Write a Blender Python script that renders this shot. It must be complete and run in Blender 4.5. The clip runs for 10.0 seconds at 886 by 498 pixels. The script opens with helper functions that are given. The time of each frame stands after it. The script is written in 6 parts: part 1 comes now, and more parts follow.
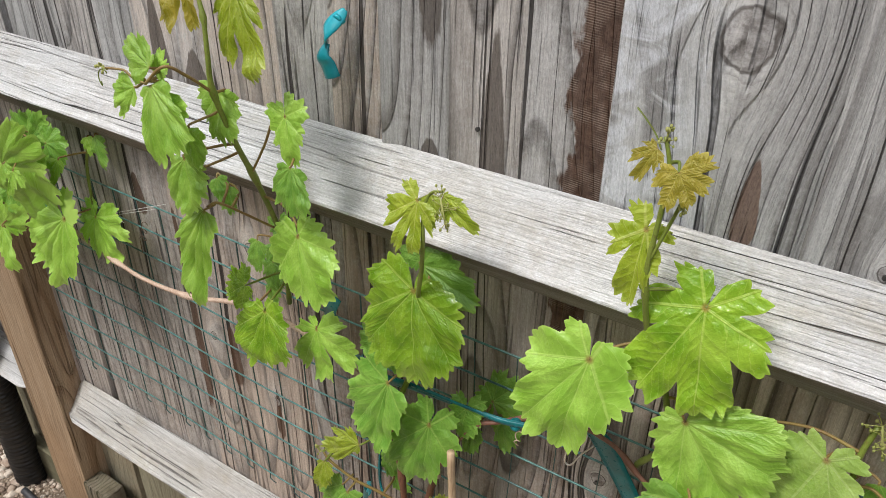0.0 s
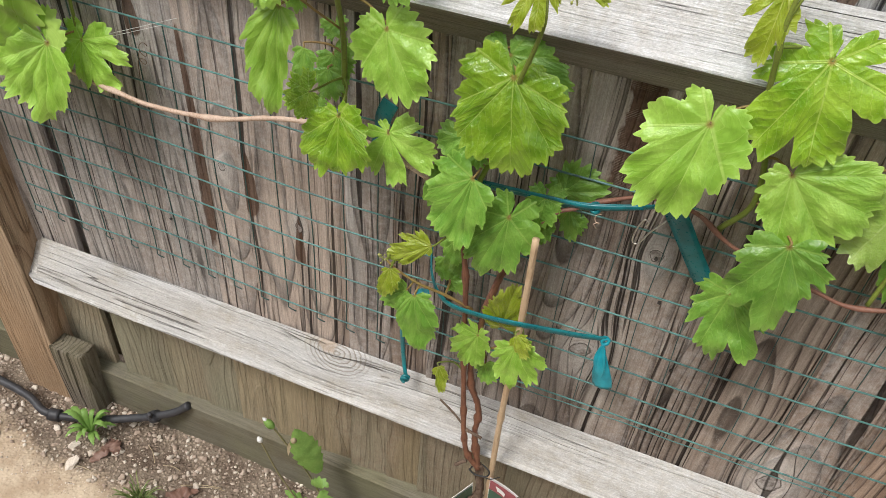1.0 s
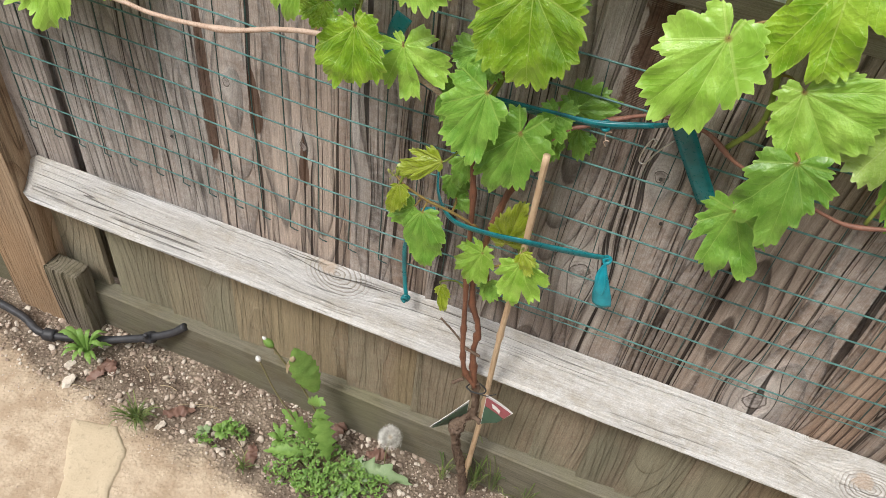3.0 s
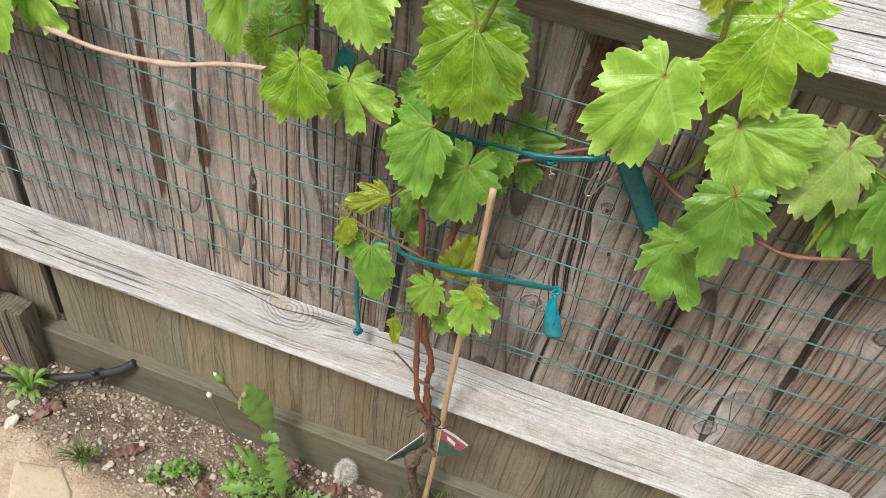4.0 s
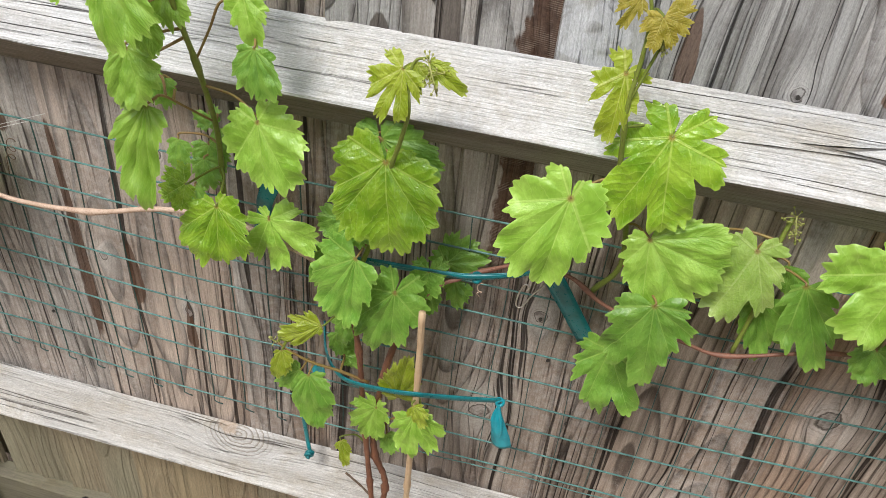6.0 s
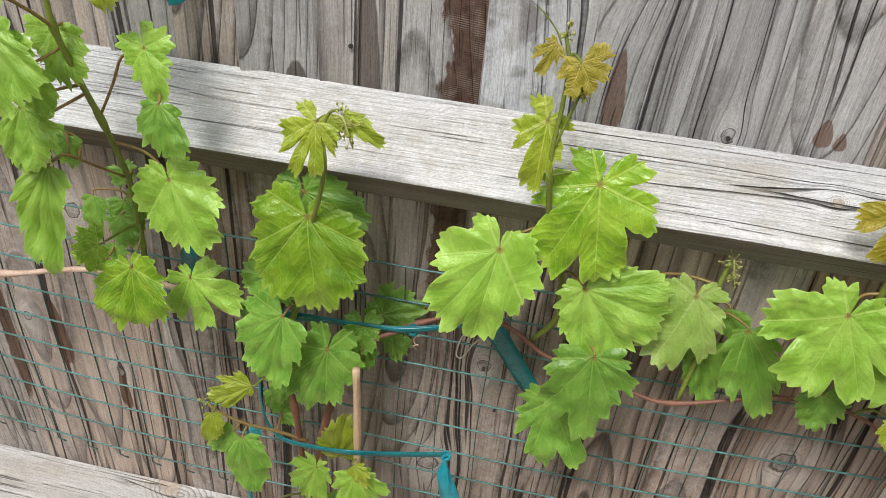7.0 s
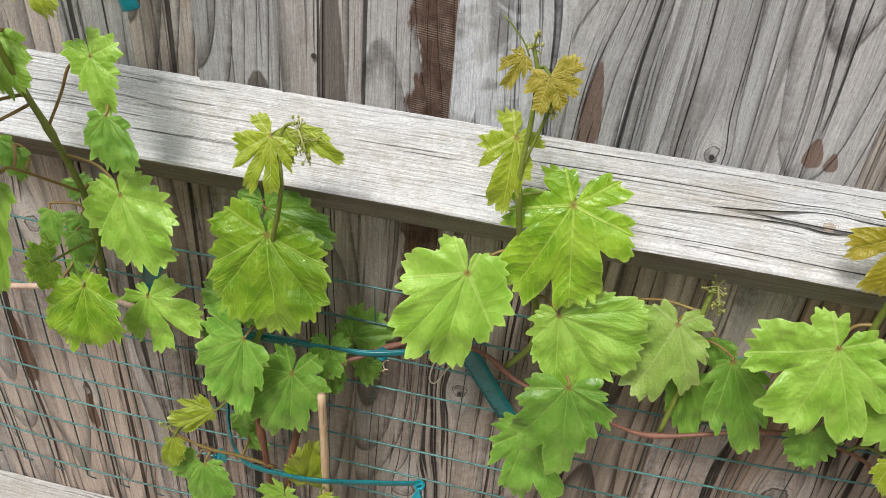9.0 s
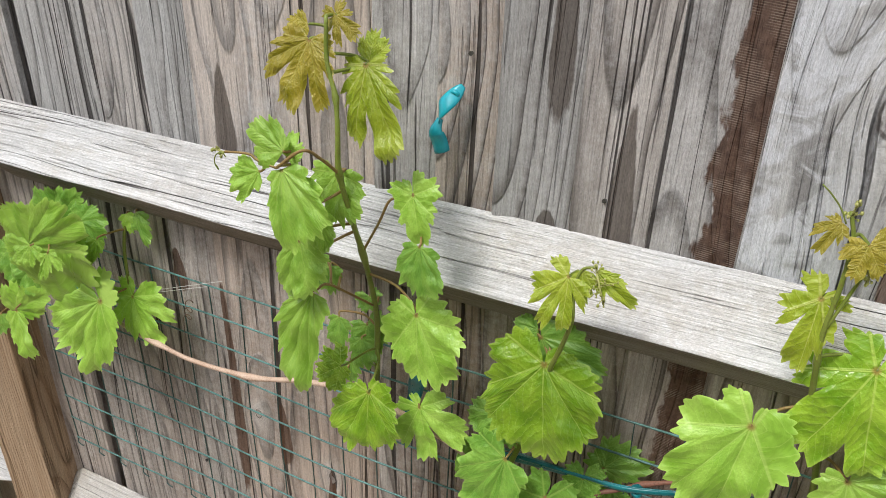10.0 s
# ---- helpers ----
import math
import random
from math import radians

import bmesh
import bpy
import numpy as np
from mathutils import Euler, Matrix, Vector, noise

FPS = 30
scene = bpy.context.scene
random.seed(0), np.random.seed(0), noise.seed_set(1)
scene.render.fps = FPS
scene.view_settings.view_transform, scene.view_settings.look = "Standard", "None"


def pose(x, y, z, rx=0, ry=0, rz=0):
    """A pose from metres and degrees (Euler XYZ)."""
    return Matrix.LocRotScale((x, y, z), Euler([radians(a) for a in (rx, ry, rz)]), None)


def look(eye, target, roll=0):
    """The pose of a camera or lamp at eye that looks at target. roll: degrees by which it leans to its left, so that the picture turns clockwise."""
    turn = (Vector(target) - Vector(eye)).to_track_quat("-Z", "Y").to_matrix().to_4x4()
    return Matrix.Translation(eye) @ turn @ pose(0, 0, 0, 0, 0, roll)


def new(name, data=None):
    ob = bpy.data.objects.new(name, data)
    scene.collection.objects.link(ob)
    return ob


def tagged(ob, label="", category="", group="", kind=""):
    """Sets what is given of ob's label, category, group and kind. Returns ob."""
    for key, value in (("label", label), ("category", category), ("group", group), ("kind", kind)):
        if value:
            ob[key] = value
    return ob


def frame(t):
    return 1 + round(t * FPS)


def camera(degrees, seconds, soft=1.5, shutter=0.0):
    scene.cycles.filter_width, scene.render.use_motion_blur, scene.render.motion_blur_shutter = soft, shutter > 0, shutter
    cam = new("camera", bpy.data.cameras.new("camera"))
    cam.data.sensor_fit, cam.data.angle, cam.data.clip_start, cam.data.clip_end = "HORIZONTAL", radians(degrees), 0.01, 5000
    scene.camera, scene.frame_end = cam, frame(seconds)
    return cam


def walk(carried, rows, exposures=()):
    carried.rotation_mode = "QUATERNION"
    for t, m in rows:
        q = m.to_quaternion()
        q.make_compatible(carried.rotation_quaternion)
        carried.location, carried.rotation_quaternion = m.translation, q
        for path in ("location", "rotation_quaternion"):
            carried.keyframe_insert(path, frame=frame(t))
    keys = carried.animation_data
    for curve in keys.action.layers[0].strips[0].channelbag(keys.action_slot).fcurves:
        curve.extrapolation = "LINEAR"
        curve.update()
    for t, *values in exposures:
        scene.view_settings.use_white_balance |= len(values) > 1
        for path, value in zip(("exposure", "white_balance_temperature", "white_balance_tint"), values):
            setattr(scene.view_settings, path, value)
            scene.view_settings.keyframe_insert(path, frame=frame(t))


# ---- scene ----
cam = camera(60.7, 10.0, soft=0.75)
PATH = [
    (0, (0.175, -0.591, 1.503), (-0.757, 0.836, 0.457), 0.6),
    (0.5, (0.064, -0.704, 1.487), (-0.541, 0.812, 0.331), 2.9),
    (1, (-0.016, -0.755, 1.439), (-0.509, 0.668, 0.122), 5.0),
    (1.5, (-0.007, -0.776, 1.428), (-0.444, 0.598, 0.042), 5.9),
    (2, (-0.012, -0.776, 1.413), (-0.424, 0.568, -0.009), 6.7),
    (2.2, (-0.021, -0.783, 1.413), (-0.426, 0.553, -0.019), 7.4),
    (3.3, (-0.038, -0.803, 1.424), (-0.42, 0.569, 0.02), 8.7),
    (3.5, (-0.032, -0.797, 1.426), (-0.396, 0.592, 0.034), 9.0),
    (4, (-0.025, -0.788, 1.428), (-0.347, 0.643, 0.069), 9.8),
    (4.5, (-0.025, -0.788, 1.431), (-0.321, 0.669, 0.092), 10.2),
    (5, (-0.023, -0.781, 1.44), (-0.312, 0.703, 0.13), 9.7),
    (5.5, (-0.003, -0.757, 1.461), (-0.305, 0.766, 0.2), 7.6),
    (5.7, (-0.001, -0.751, 1.469), (-0.307, 0.789, 0.23), 6.8),
    (6.8, (0.04, -0.689, 1.505), (-0.244, 0.915, 0.343), 4.3),
    (7, (0.042, -0.68, 1.489), (-0.209, 0.932, 0.333), 5.1),
    (7.5, (0.09, -0.628, 1.462), (-0.08, 0.985, 0.292), 5.2),
    (8, (0.122, -0.606, 1.462), (0.027, 1.016, 0.296), 5.7),
    (8.5, (0.095, -0.617, 1.469), (-0.027, 1.011, 0.313), 7.0),
    (9, (0.071, -0.632, 1.478), (-0.202, 0.989, 0.339), 5.3),
    (9.5, (0.039, -0.647, 1.498), (-0.474, 0.966, 0.433), 2.1),
    (10, (-0.025, -0.676, 1.525), (-0.774, 0.915, 0.573), 1.8),
]
walk(cam, [(t, look(eye, target, roll)) for t, eye, target, roll in PATH],
     ((0, 0.38), (1, 0.46), (2, 0.56), (5.5, 0.56), (7, 0.46), (10, 0.48)))

# world: bright overcast sky, with a soft high sun behind thin cloud
SUN_UP, SUN_TURN = 58.0, 205.0
world = bpy.data.worlds.new("world")
scene.world = world
world.use_nodes = True
wt = world.node_tree
sky = wt.nodes.new("ShaderNodeTexSky")
sky.sky_type = "NISHITA"
sky.sun_disc = False
sky.sun_elevation, sky.sun_rotation = radians(SUN_UP), radians(SUN_TURN)
sky.air_density, sky.dust_density, sky.ozone_density = 1.0, 3.0, 1.0
pale = wt.nodes.new("ShaderNodeMix")
pale.data_type = "RGBA"
pale.inputs[0].default_value = 0.65
pale.inputs[7].default_value = (8.4, 8.5, 8.6, 1.0)
wt.links.new(sky.outputs[0], pale.inputs[6])
wt.links.new(pale.outputs[2], wt.nodes["Background"].inputs[0])
wt.nodes["Background"].inputs[1].default_value = 0.12
sun = new("sun", bpy.data.lights.new("sun", "SUN"))
sun.data.energy, sun.data.angle, sun.data.color = 2.1, radians(16), (1.0, 0.985, 0.96)
_az = radians(SUN_TURN)
sun.matrix_world = look((math.sin(_az) * 6, math.cos(_az) * 6, 6 * math.tan(radians(SUN_UP))), (0, 0, 0))


# ---- node helpers ----
class Nodes:
    """Short hand for building one material."""

    def __init__(self, name):
        self.mat = bpy.data.materials.new(name)
        self.mat.use_nodes = True
        self.t = self.mat.node_tree
        self.bsdf = self.t.nodes["Principled BSDF"]

    def add(self, kind, **props):
        n = self.t.nodes.new("ShaderNode" + kind)
        for k, v in props.items():
            setattr(n, k, v)
        return n

    def put(self, sock, value):
        if hasattr(value, "is_output"):
            self.t.links.new(value, sock)
        elif isinstance(value, (tuple, list)) and len(value) == 3 and sock.type == "RGBA":
            sock.default_value = (*value, 1.0)
        else:
            sock.default_value = value

    def math(self, op, a, b=0.0, c=0.0, clamp=False):
        n = self.add("Math", operation=op, use_clamp=clamp)
        for i, v in enumerate((a, b, c)):
            self.put(n.inputs[i], v)
        return n.outputs[0]

    def mix(self, f, a, b, blend="MIX"):
        n = self.add("Mix", data_type="RGBA", blend_type=blend)
        self.put(n.inputs[0], f), self.put(n.inputs[6], a), self.put(n.inputs[7], b)
        return n.outputs[2]

    def span(self, v, a, b, lo=0.0, hi=1.0, smooth=True):
        n = self.add("MapRange", interpolation_type="SMOOTHSTEP" if smooth else "LINEAR")
        for i, x in enumerate((v, a, b, lo, hi)):
            self.put(n.inputs[i], x)
        return n.outputs[0]

    def noise(self, vec, scale, detail=3.0, rough=0.55, dist=0.0):
        n = self.add("TexNoise")
        self.put(n.inputs["Vector"], vec)
        n.inputs["Scale"].default_value, n.inputs["Detail"].default_value = scale, detail
        n.inputs["Roughness"].default_value, n.inputs["Distortion"].default_value = rough, dist
        return n.outputs[0]

    def xyz(self, vec):
        n = self.add("SeparateXYZ")
        self.put(n.inputs[0], vec)
        return n.outputs

    def vec(self, x, y, z):
        n = self.add("CombineXYZ")
        for i, v in enumerate((x, y, z)):
            self.put(n.inputs[i], v)
        return n.outputs[0]

    def place(self):
        return self.add("NewGeometry").outputs["Position"]

    def rnd(self):
        return self.add("ObjectInfo").outputs["Random"]

    def attr(self, name):
        return self.add("Attribute", attribute_name=name).outputs["Fac"]

    def bump(self, h, strength, dist, normal=None):
        n = self.add("Bump")
        self.put(n.inputs["Strength"], strength), self.put(n.inputs["Distance"], dist), self.put(n.inputs["Height"], h)
        if normal:
            self.put(n.inputs["Normal"], normal)
        return n.outputs[0]

    def done(self, color, rough, normal=None, spec=0.5, metal=0.0):
        b = self.bsdf.inputs
        self.put(b["Base Color"], color), self.put(b["Roughness"], rough), self.put(b["Metallic"], metal)
        self.put(b["Specular IOR Level"], spec)
        if normal:
            self.put(b["Normal"], normal)
        return self.mat


# knots of the fence boards: x, z, radius
KNOTS = [(0.058, 1.345, 0.026), (0.375, 0.778, 0.018), (0.0, 0.837, 0.010), (-0.526, 0.959, 0.012),
         (-0.058, 0.635, 0.016), (0.249, 0.504, 0.020), (-0.640, 0.761, 0.008), (-0.512, 0.691, 0.009), (0.194, 1.186, 0.008)]
# dark resin and water stains: x, z, half width, half height
STAINS = [(-0.227, 1.398, 0.011, 0.11), (-0.155, 1.201, 0.014, 0.115), (-0.228, 1.163, 0.018, 0.034), (-0.643, 1.223, 0.014, 0.062),
          (-0.575, 1.186, 0.020, 0.042), (-0.755, 0.980, 0.013, 0.036), (-0.592, 0.745, 0.013, 0.058), (-0.512, 0.661, 0.009, 0.05),
          (0.085, 1.215, 0.009, 0.040), (0.274, 1.204, 0.008, 0.014), (0.291, 1.197, 0.0055, 0.009), (-0.679, 0.789, 0.012, 0.20)]


def wood(name, axis, light, mid, dark, ring=1.0, knots=(), wear=0.5, rough=0.8, relief=1.0, warm=None, algae=0.0, stains=(), zones=False, wander=1.0, crackle=1.0, streaky=1.0):
    """Weathered softwood: streaks and growth rings drawn out along the axis, fine fibres, cracks and stains."""
    n = Nodes(name)
    x, y, z = n.xyz(n.place())
    r = n.rnd()
    if axis == "z":
        u, v, w = x, y, z
    else:
        u, v, w = z, n.math("MULTIPLY", y, 1.0), x
    flat = n.vec(x, n.math("MULTIPLY", y, 1.0), z)
    knotted = halo = None
    u0 = u
    for kx, kz, kr in knots:
        ku, kw = (kx, kz) if axis == "z" else (kz, kx)
        du, dw = n.math("SUBTRACT", u0, ku), n.math("SUBTRACT", w, kw)
        d2 = n.math("ADD", n.math("MULTIPLY", du, du), n.math("MULTIPLY", n.math("MULTIPLY", dw, dw), 0.30))
        f = n.math("EXPONENT", n.math("MULTIPLY", d2, -1.0 / (2.1 * kr) ** 2))
        u = n.math("SUBTRACT", u, n.math("MULTIPLY", n.math("MULTIPLY", du, f), 0.86))
        d2b = n.math("ADD", n.math("SQRT", n.math("ADD", n.math("MULTIPLY", du, du), n.math("MULTIPLY", n.math("MULTIPLY", dw, dw), 0.7))), n.math("MULTIPLY", n.math("SUBTRACT", n.noise(flat, 0.7 / kr, 3.0), 0.5), kr * 1.1))
        lip = n.math("MULTIPLY", n.span(n.math("ABSOLUTE", n.math("SUBTRACT", d2b, kr * 0.78)), kr * 0.02, kr * 0.12, 1.0, 0.0), 0.75 if axis == "z" else 0.25)
        lips = lip if kx == knots[0][0] else n.math("MAXIMUM", lips, lip)
        core = n.span(d2b, kr * 0.55, kr * 0.85, 1.0, 0.0)
        ringk = n.math("MULTIPLY", n.span(n.math("FRACT", n.math("MULTIPLY", d2b, 2.6 / kr)), 0.6, 0.95), n.span(d2b, kr * 0.8, kr * 2.1, 0.8, 0.0))
        if axis == "x" and kr > 0.015:
            # the grain sweeps out to one side of the knot
            sx, sz = n.math("SUBTRACT", dw, kr * 0.9), n.math("ADD", du, kr * 0.5)
            sweep = n.math("SQRT", n.math("ADD", n.math("MULTIPLY", n.math("MULTIPLY", sx, sx), 0.45), n.math("MULTIPLY", n.math("MULTIPLY", sz, sz), 1.5)))
            sweep = n.math("ADD", sweep, n.math("MULTIPLY", n.math("SUBTRACT", n.noise(flat, 0.5 / kr, 3.0), 0.5), kr * 0.7))
            ringk = n.math("MULTIPLY", n.span(n.math("FRACT", n.math("MULTIPLY", sweep, 3.4 / kr)), 0.45, 0.95), n.span(sweep, kr * 1.2, kr * 2.6, 0.8, 0.0))
        pale = n.math("MULTIPLY", f, 0.8 if axis == "z" else 0.25)
        knotted = core if knotted is None else n.math("MAXIMUM", knotted, core)
        halo = pale if halo is None else n.math("MAXIMUM", halo, pale)
        ringk = n.math("MULTIPLY", ringk, 0.6 if axis == "z" else 1.0)
        rings = ringk if kx == knots[0][0] else n.math("MAXIMUM", rings, ringk)
    off = n.math("MULTIPLY", r, 37.0)
    uo = n.math("ADD", u, off)
    wob = n.noise(n.vec(uo, v, n.math("MULTIPLY", w, 0.14)), 8.0, 2.0)
    wob2 = n.noise(n.vec(n.math("MULTIPLY", uo, 0.6), v, n.math("MULTIPLY", w, 0.55)), 7.0, 1.0)
    us = n.math("ADD", uo, n.math("ADD", n.math("MULTIPLY", wob, 0.075 * wander), n.math("MULTIPLY", wob2, 0.030 * wander)))
    # early wood that ends in a sharp late-wood line
    if zones:
        # flat-sawn heart of each board: arches in the middle, straight lines at the sides
        heart = n.math("SUBTRACT", n.math("SUBTRACT", us, off), n.math("ADD", n.attr("mid"), n.span(r, 0.0, 1.0, 0.010, 0.095, smooth=False)))
        depth = n.math("MULTIPLY", n.noise(n.vec(off, 0.0, n.math("MULTIPLY", w, 0.22)), 9.0, 1.5, 0.4), 0.105)
        arch = n.math("SQRT", n.math("ADD", n.math("MULTIPLY", heart, heart), n.math("MULTIPLY", depth, depth)))
        fr = n.math("FRACT", n.math("MULTIPLY", arch, 98.0))
    else:
        fr = n.math("FRACT", n.math("MULTIPLY", us, 92.0 * ring))
    late = n.math("MULTIPLY", n.span(fr, 0.40, 0.90), n.span(fr, 0.91, 1.0, 1.0, 0.0))
    late = n.math("POWER", late, 1.8)
    band = n.noise(n.vec(us, v, n.math("MULTIPLY", w, 0.03)), 38.0, 4.0, 0.66)
    broad = n.noise(n.vec(us, v, n.math("MULTIPLY", w, 0.06)), 21.0, 2.0, 0.6)
    fibre = n.noise(n.vec(uo, v, n.math("MULTIPLY", w, 0.018)), 520.0, 3.0, 0.75)
    speck = n.noise(n.vec(u, v, n.math("MULTIPLY", w, 0.30)), 330.0, 4.0, 0.75)
    grit = n.noise(flat, 85.0, 4.0, 0.7)
    big = n.noise(n.vec(uo, v, n.math("MULTIPLY", w, 0.35)), 4.5, 3.0, 0.6)
    if zones:
        # silver above the upper rail, brown between the rails, tan and damp under the lower one
        hi, lo = n.span(z, 1.06, 1.16), n.span(z, 0.36, 0.45, 1.0, 0.0)
        light = n.mix(lo, n.mix(hi, light, zones[0]), zones[3])
        mid = n.mix(lo, n.mix(hi, mid, zones[1]), zones[4])
        dark = n.mix(lo, n.mix(hi, dark, zones[2]), zones[5])
    col = n.mix(n.span(band, 0.33, 0.66), mid, light)
    hue = n.math("FRACT", n.math("MULTIPLY", r, 7.31))
    if zones:
        col = n.mix(n.span(hue, 0.45, 0.95, 0.0, 0.75), col, n.mix(1.0, col, (1.22, 0.99, 0.82), "MULTIPLY"))
        col = n.mix(n.span(hue, 0.0, 0.35, 0.6, 0.0), col, n.mix(1.0, col, (0.93, 1.0, 1.03), "MULTIPLY"))
    if zones:
        # ruddy, less bleached boards towards one end, between the rails
        ruddy = n.math("MULTIPLY", n.span(n.math("ADD", x, n.math("MULTIPLY", big, 0.3)), -0.05, 0.25), n.math("MULTIPLY", n.math("SUBTRACT", 1.0, hi), n.math("SUBTRACT", 1.0, lo)))
        col = n.mix(n.math("MULTIPLY", ruddy, 0.9), col, n.mix(1.0, col, (1.08, 0.94, 0.83), "MULTIPLY"))
    if warm:
        wf = n.span(big, 0.40, 0.66, 0.0, 0.85)
        col = n.mix(n.math("MULTIPLY", wf, n.math("SUBTRACT", 1.0, n.math("MULTIPLY", hi, 0.75))) if zones else wf, col, warm)
    calm = n.math("SUBTRACT", 1.0, n.math("MULTIPLY", lo, 0.72)) if zones else 1.0
    col = n.mix(n.math("MULTIPLY", n.span(broad, 0.53, 0.72, 0.0, 0.34 if zones else 0.6), n.math("MULTIPLY", calm, streaky)), col, dark)
    amount = n.math("MULTIPLY", n.math("MULTIPLY", late, calm), n.span(n.noise(n.vec(us, v, n.math("MULTIPLY", w, 0.2)), 9.0, 2.0), 0.30, 0.56, 0.40, 1.0))
    col = n.mix(n.math("MULTIPLY", amount, 0.8 * min(1.0, 0.3 + streaky * 0.7) * (1.0 if axis == "z" else 0.35)), col, dark)
    # bleached patches; zoned boards also grow paler towards low x
    lighten = n.span(n.math("ADD", n.math("MULTIPLY", big, 0.8), n.math("MULTIPLY", grit, 0.35)), 0.53, 0.74, 0.0, wear)
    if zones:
        lighten = n.math("ADD", lighten, n.math("MULTIPLY", n.span(n.math("ADD", x, n.math("MULTIPLY", big, 0.5)), 0.05, -0.55), 0.28), clamp=True)
    col = n.mix(lighten, col, n.mix(1.0, light, (1.22, 1.24, 1.27), "MULTIPLY"))
    col = n.mix(n.span(speck, 0.60, 0.78, 0.0, 0.45), col, n.mix(1.0, light, (1.3, 1.3, 1.3), "MULTIPLY"))
    col = n.mix(n.span(fibre, 0.42, 0.72, 0.0, 0.30), col, n.mix(1.0, mid, (0.55, 0.53, 0.5), "MULTIPLY"))
    if halo is not None:
        col = n.mix(halo, col, n.mix(1.0, light, (1.12, 1.12, 1.12), "MULTIPLY"))
        col = n.mix(rings, col, n.mix(1.0, mid, (0.75, 0.72, 0.7) if axis == "z" else (0.46, 0.40, 0.33), "MULTIPLY"))
    crack = n.span(n.noise(n.vec(us, v, n.math("MULTIPLY", w, 0.010)), 88.0, 2.0, 0.5), 0.645, 0.685, 0.0, crackle)
    thin = n.math("MULTIPLY", n.span(n.noise(n.vec(n.math("ADD", us, 3.3), v, n.math("MULTIPLY", w, 0.015)), 260.0, 1.0, 0.5), 0.66, 0.70), 0.4 * crackle)
    crack = n.math("MAXIMUM", crack if axis == "z" else 0.0, thin)
    # long fine checks that follow the grain
    wisp = n.noise(n.vec(us, v, n.math("MULTIPLY", w, 0.016)), 24.0 if axis == "z" else 44.0, 2.0, 0.5)
    line = n.span(n.math("ABSOLUTE", n.math("SUBTRACT", wisp, 0.5)), 0.0025, 0.010, 1.0, 0.0)
    shown = n.span(n.noise(n.vec(uo, n.math("ADD", v, 5.0), n.math("MULTIPLY", w, 0.22)), 9.0, 2.0), 0.48, 0.56)
    crack = n.math("MAXIMUM", crack, n.math("MULTIPLY", n.math("MULTIPLY", line, shown), crackle))
    if zones:
        crack = n.math("MULTIPLY", crack, n.math("SUBTRACT", 1.0, n.math("MULTIPLY", lo, 0.8)))
    col = n.mix(n.math("MULTIPLY", crack, 0.85), col, n.mix(1.0, dark, (0.22, 0.2, 0.2), "MULTIPLY"))
    if algae:
        g = n.span(n.noise(n.vec(x, y, n.math("MULTIPLY", z, 0.6)), 7.0, 4.0, 0.65), 0.40, 0.66, 0.0, algae)
        col = n.mix(g, col, (0.16, 0.155, 0.08))
    blot = None
    ragged = n.math("MULTIPLY", n.math("SUBTRACT", n.noise(n.vec(u, v, n.math("MULTIPLY", w, 0.25)), 120.0, 3.0, 0.6), 0.5), 0.8)
    for sx, sz, rx, rz in stains:
        dx, dz = n.math("DIVIDE", n.math("SUBTRACT", x, sx), rx), n.math("DIVIDE", n.math("SUBTRACT", z, sz), rz)
        dx = n.math("MULTIPLY", dx, n.math("ADD", 1.05, n.math("MULTIPLY", dz, 0.55)))
        taper = n.math("ADD", n.math("MULTIPLY", dx, dx), n.math("ADD", n.math("MULTIPLY", dz, dz), ragged))
        m = n.span(taper, 0.85, 1.08, 1.0, 0.0)
        blot = m if blot is None else n.math("MAXIMUM", blot, m)
    if blot is not None:
        col = n.mix(n.math("MULTIPLY", blot, 0.85), col, n.mix(1.0, dark, n.mix(hi, (1.9, 1.45, 1.15), n.mix(n.math("GREATER_THAN", x, 0.02), (1.25, 1.2, 1.15), (2.1, 1.5, 1.2))), "MULTIPLY"))
        # raw, rough-sawn brown strip at one board's edge
        jag = n.math("MULTIPLY", n.math("SUBTRACT", n.noise(n.vec(x, y, n.math("MULTIPLY", z, 0.4)), 60.0, 3.0, 0.6), 0.5), 0.050)
        strip = n.math("MULTIPLY", n.span(n.math("ADD", x, jag), -0.081, -0.075), n.math("LESS_THAN", x, -0.0425))
        strip = n.math("MULTIPLY", strip, n.span(z, 0.80, 0.95))
        saw = n.span(n.math("SINE", n.math("MULTIPLY", n.math("ADD", z, n.math("MULTIPLY", x, 0.12)), 3000.0)), 0.0, 0.8)
        saw = n.math("MULTIPLY", saw, n.span(n.noise(flat, 38.0, 3.0), 0.42, 0.60))
        raw = n.mix(n.math("MULTIPLY", saw, 0.75), n.mix(n.span(grit, 0.35, 0.65), (0.060, 0.028, 0.016), (0.105, 0.055, 0.034)), (0.27, 0.21, 0.165))
        col = n.mix(n.math("MULTIPLY", strip, 0.92), col, raw)
        # silvered, furry face beside it
        silver = n.math("MULTIPLY", n.math("GREATER_THAN", x, -0.0405), n.span(n.math("ADD", x, n.math("MULTIPLY", jag, 1.2)), 0.001, 0.064, 1.0, 0.0))
        silver = n.math("MULTIPLY", silver, n.math("MULTIPLY", n.span(z, 1.15, 1.18), n.span(n.noise(flat, 26.0, 4.0, 0.6, 1.2), 0.38, 0.58, 0.1, 0.9)))
        col = n.mix(silver, col, (0.60, 0.61, 0.635))
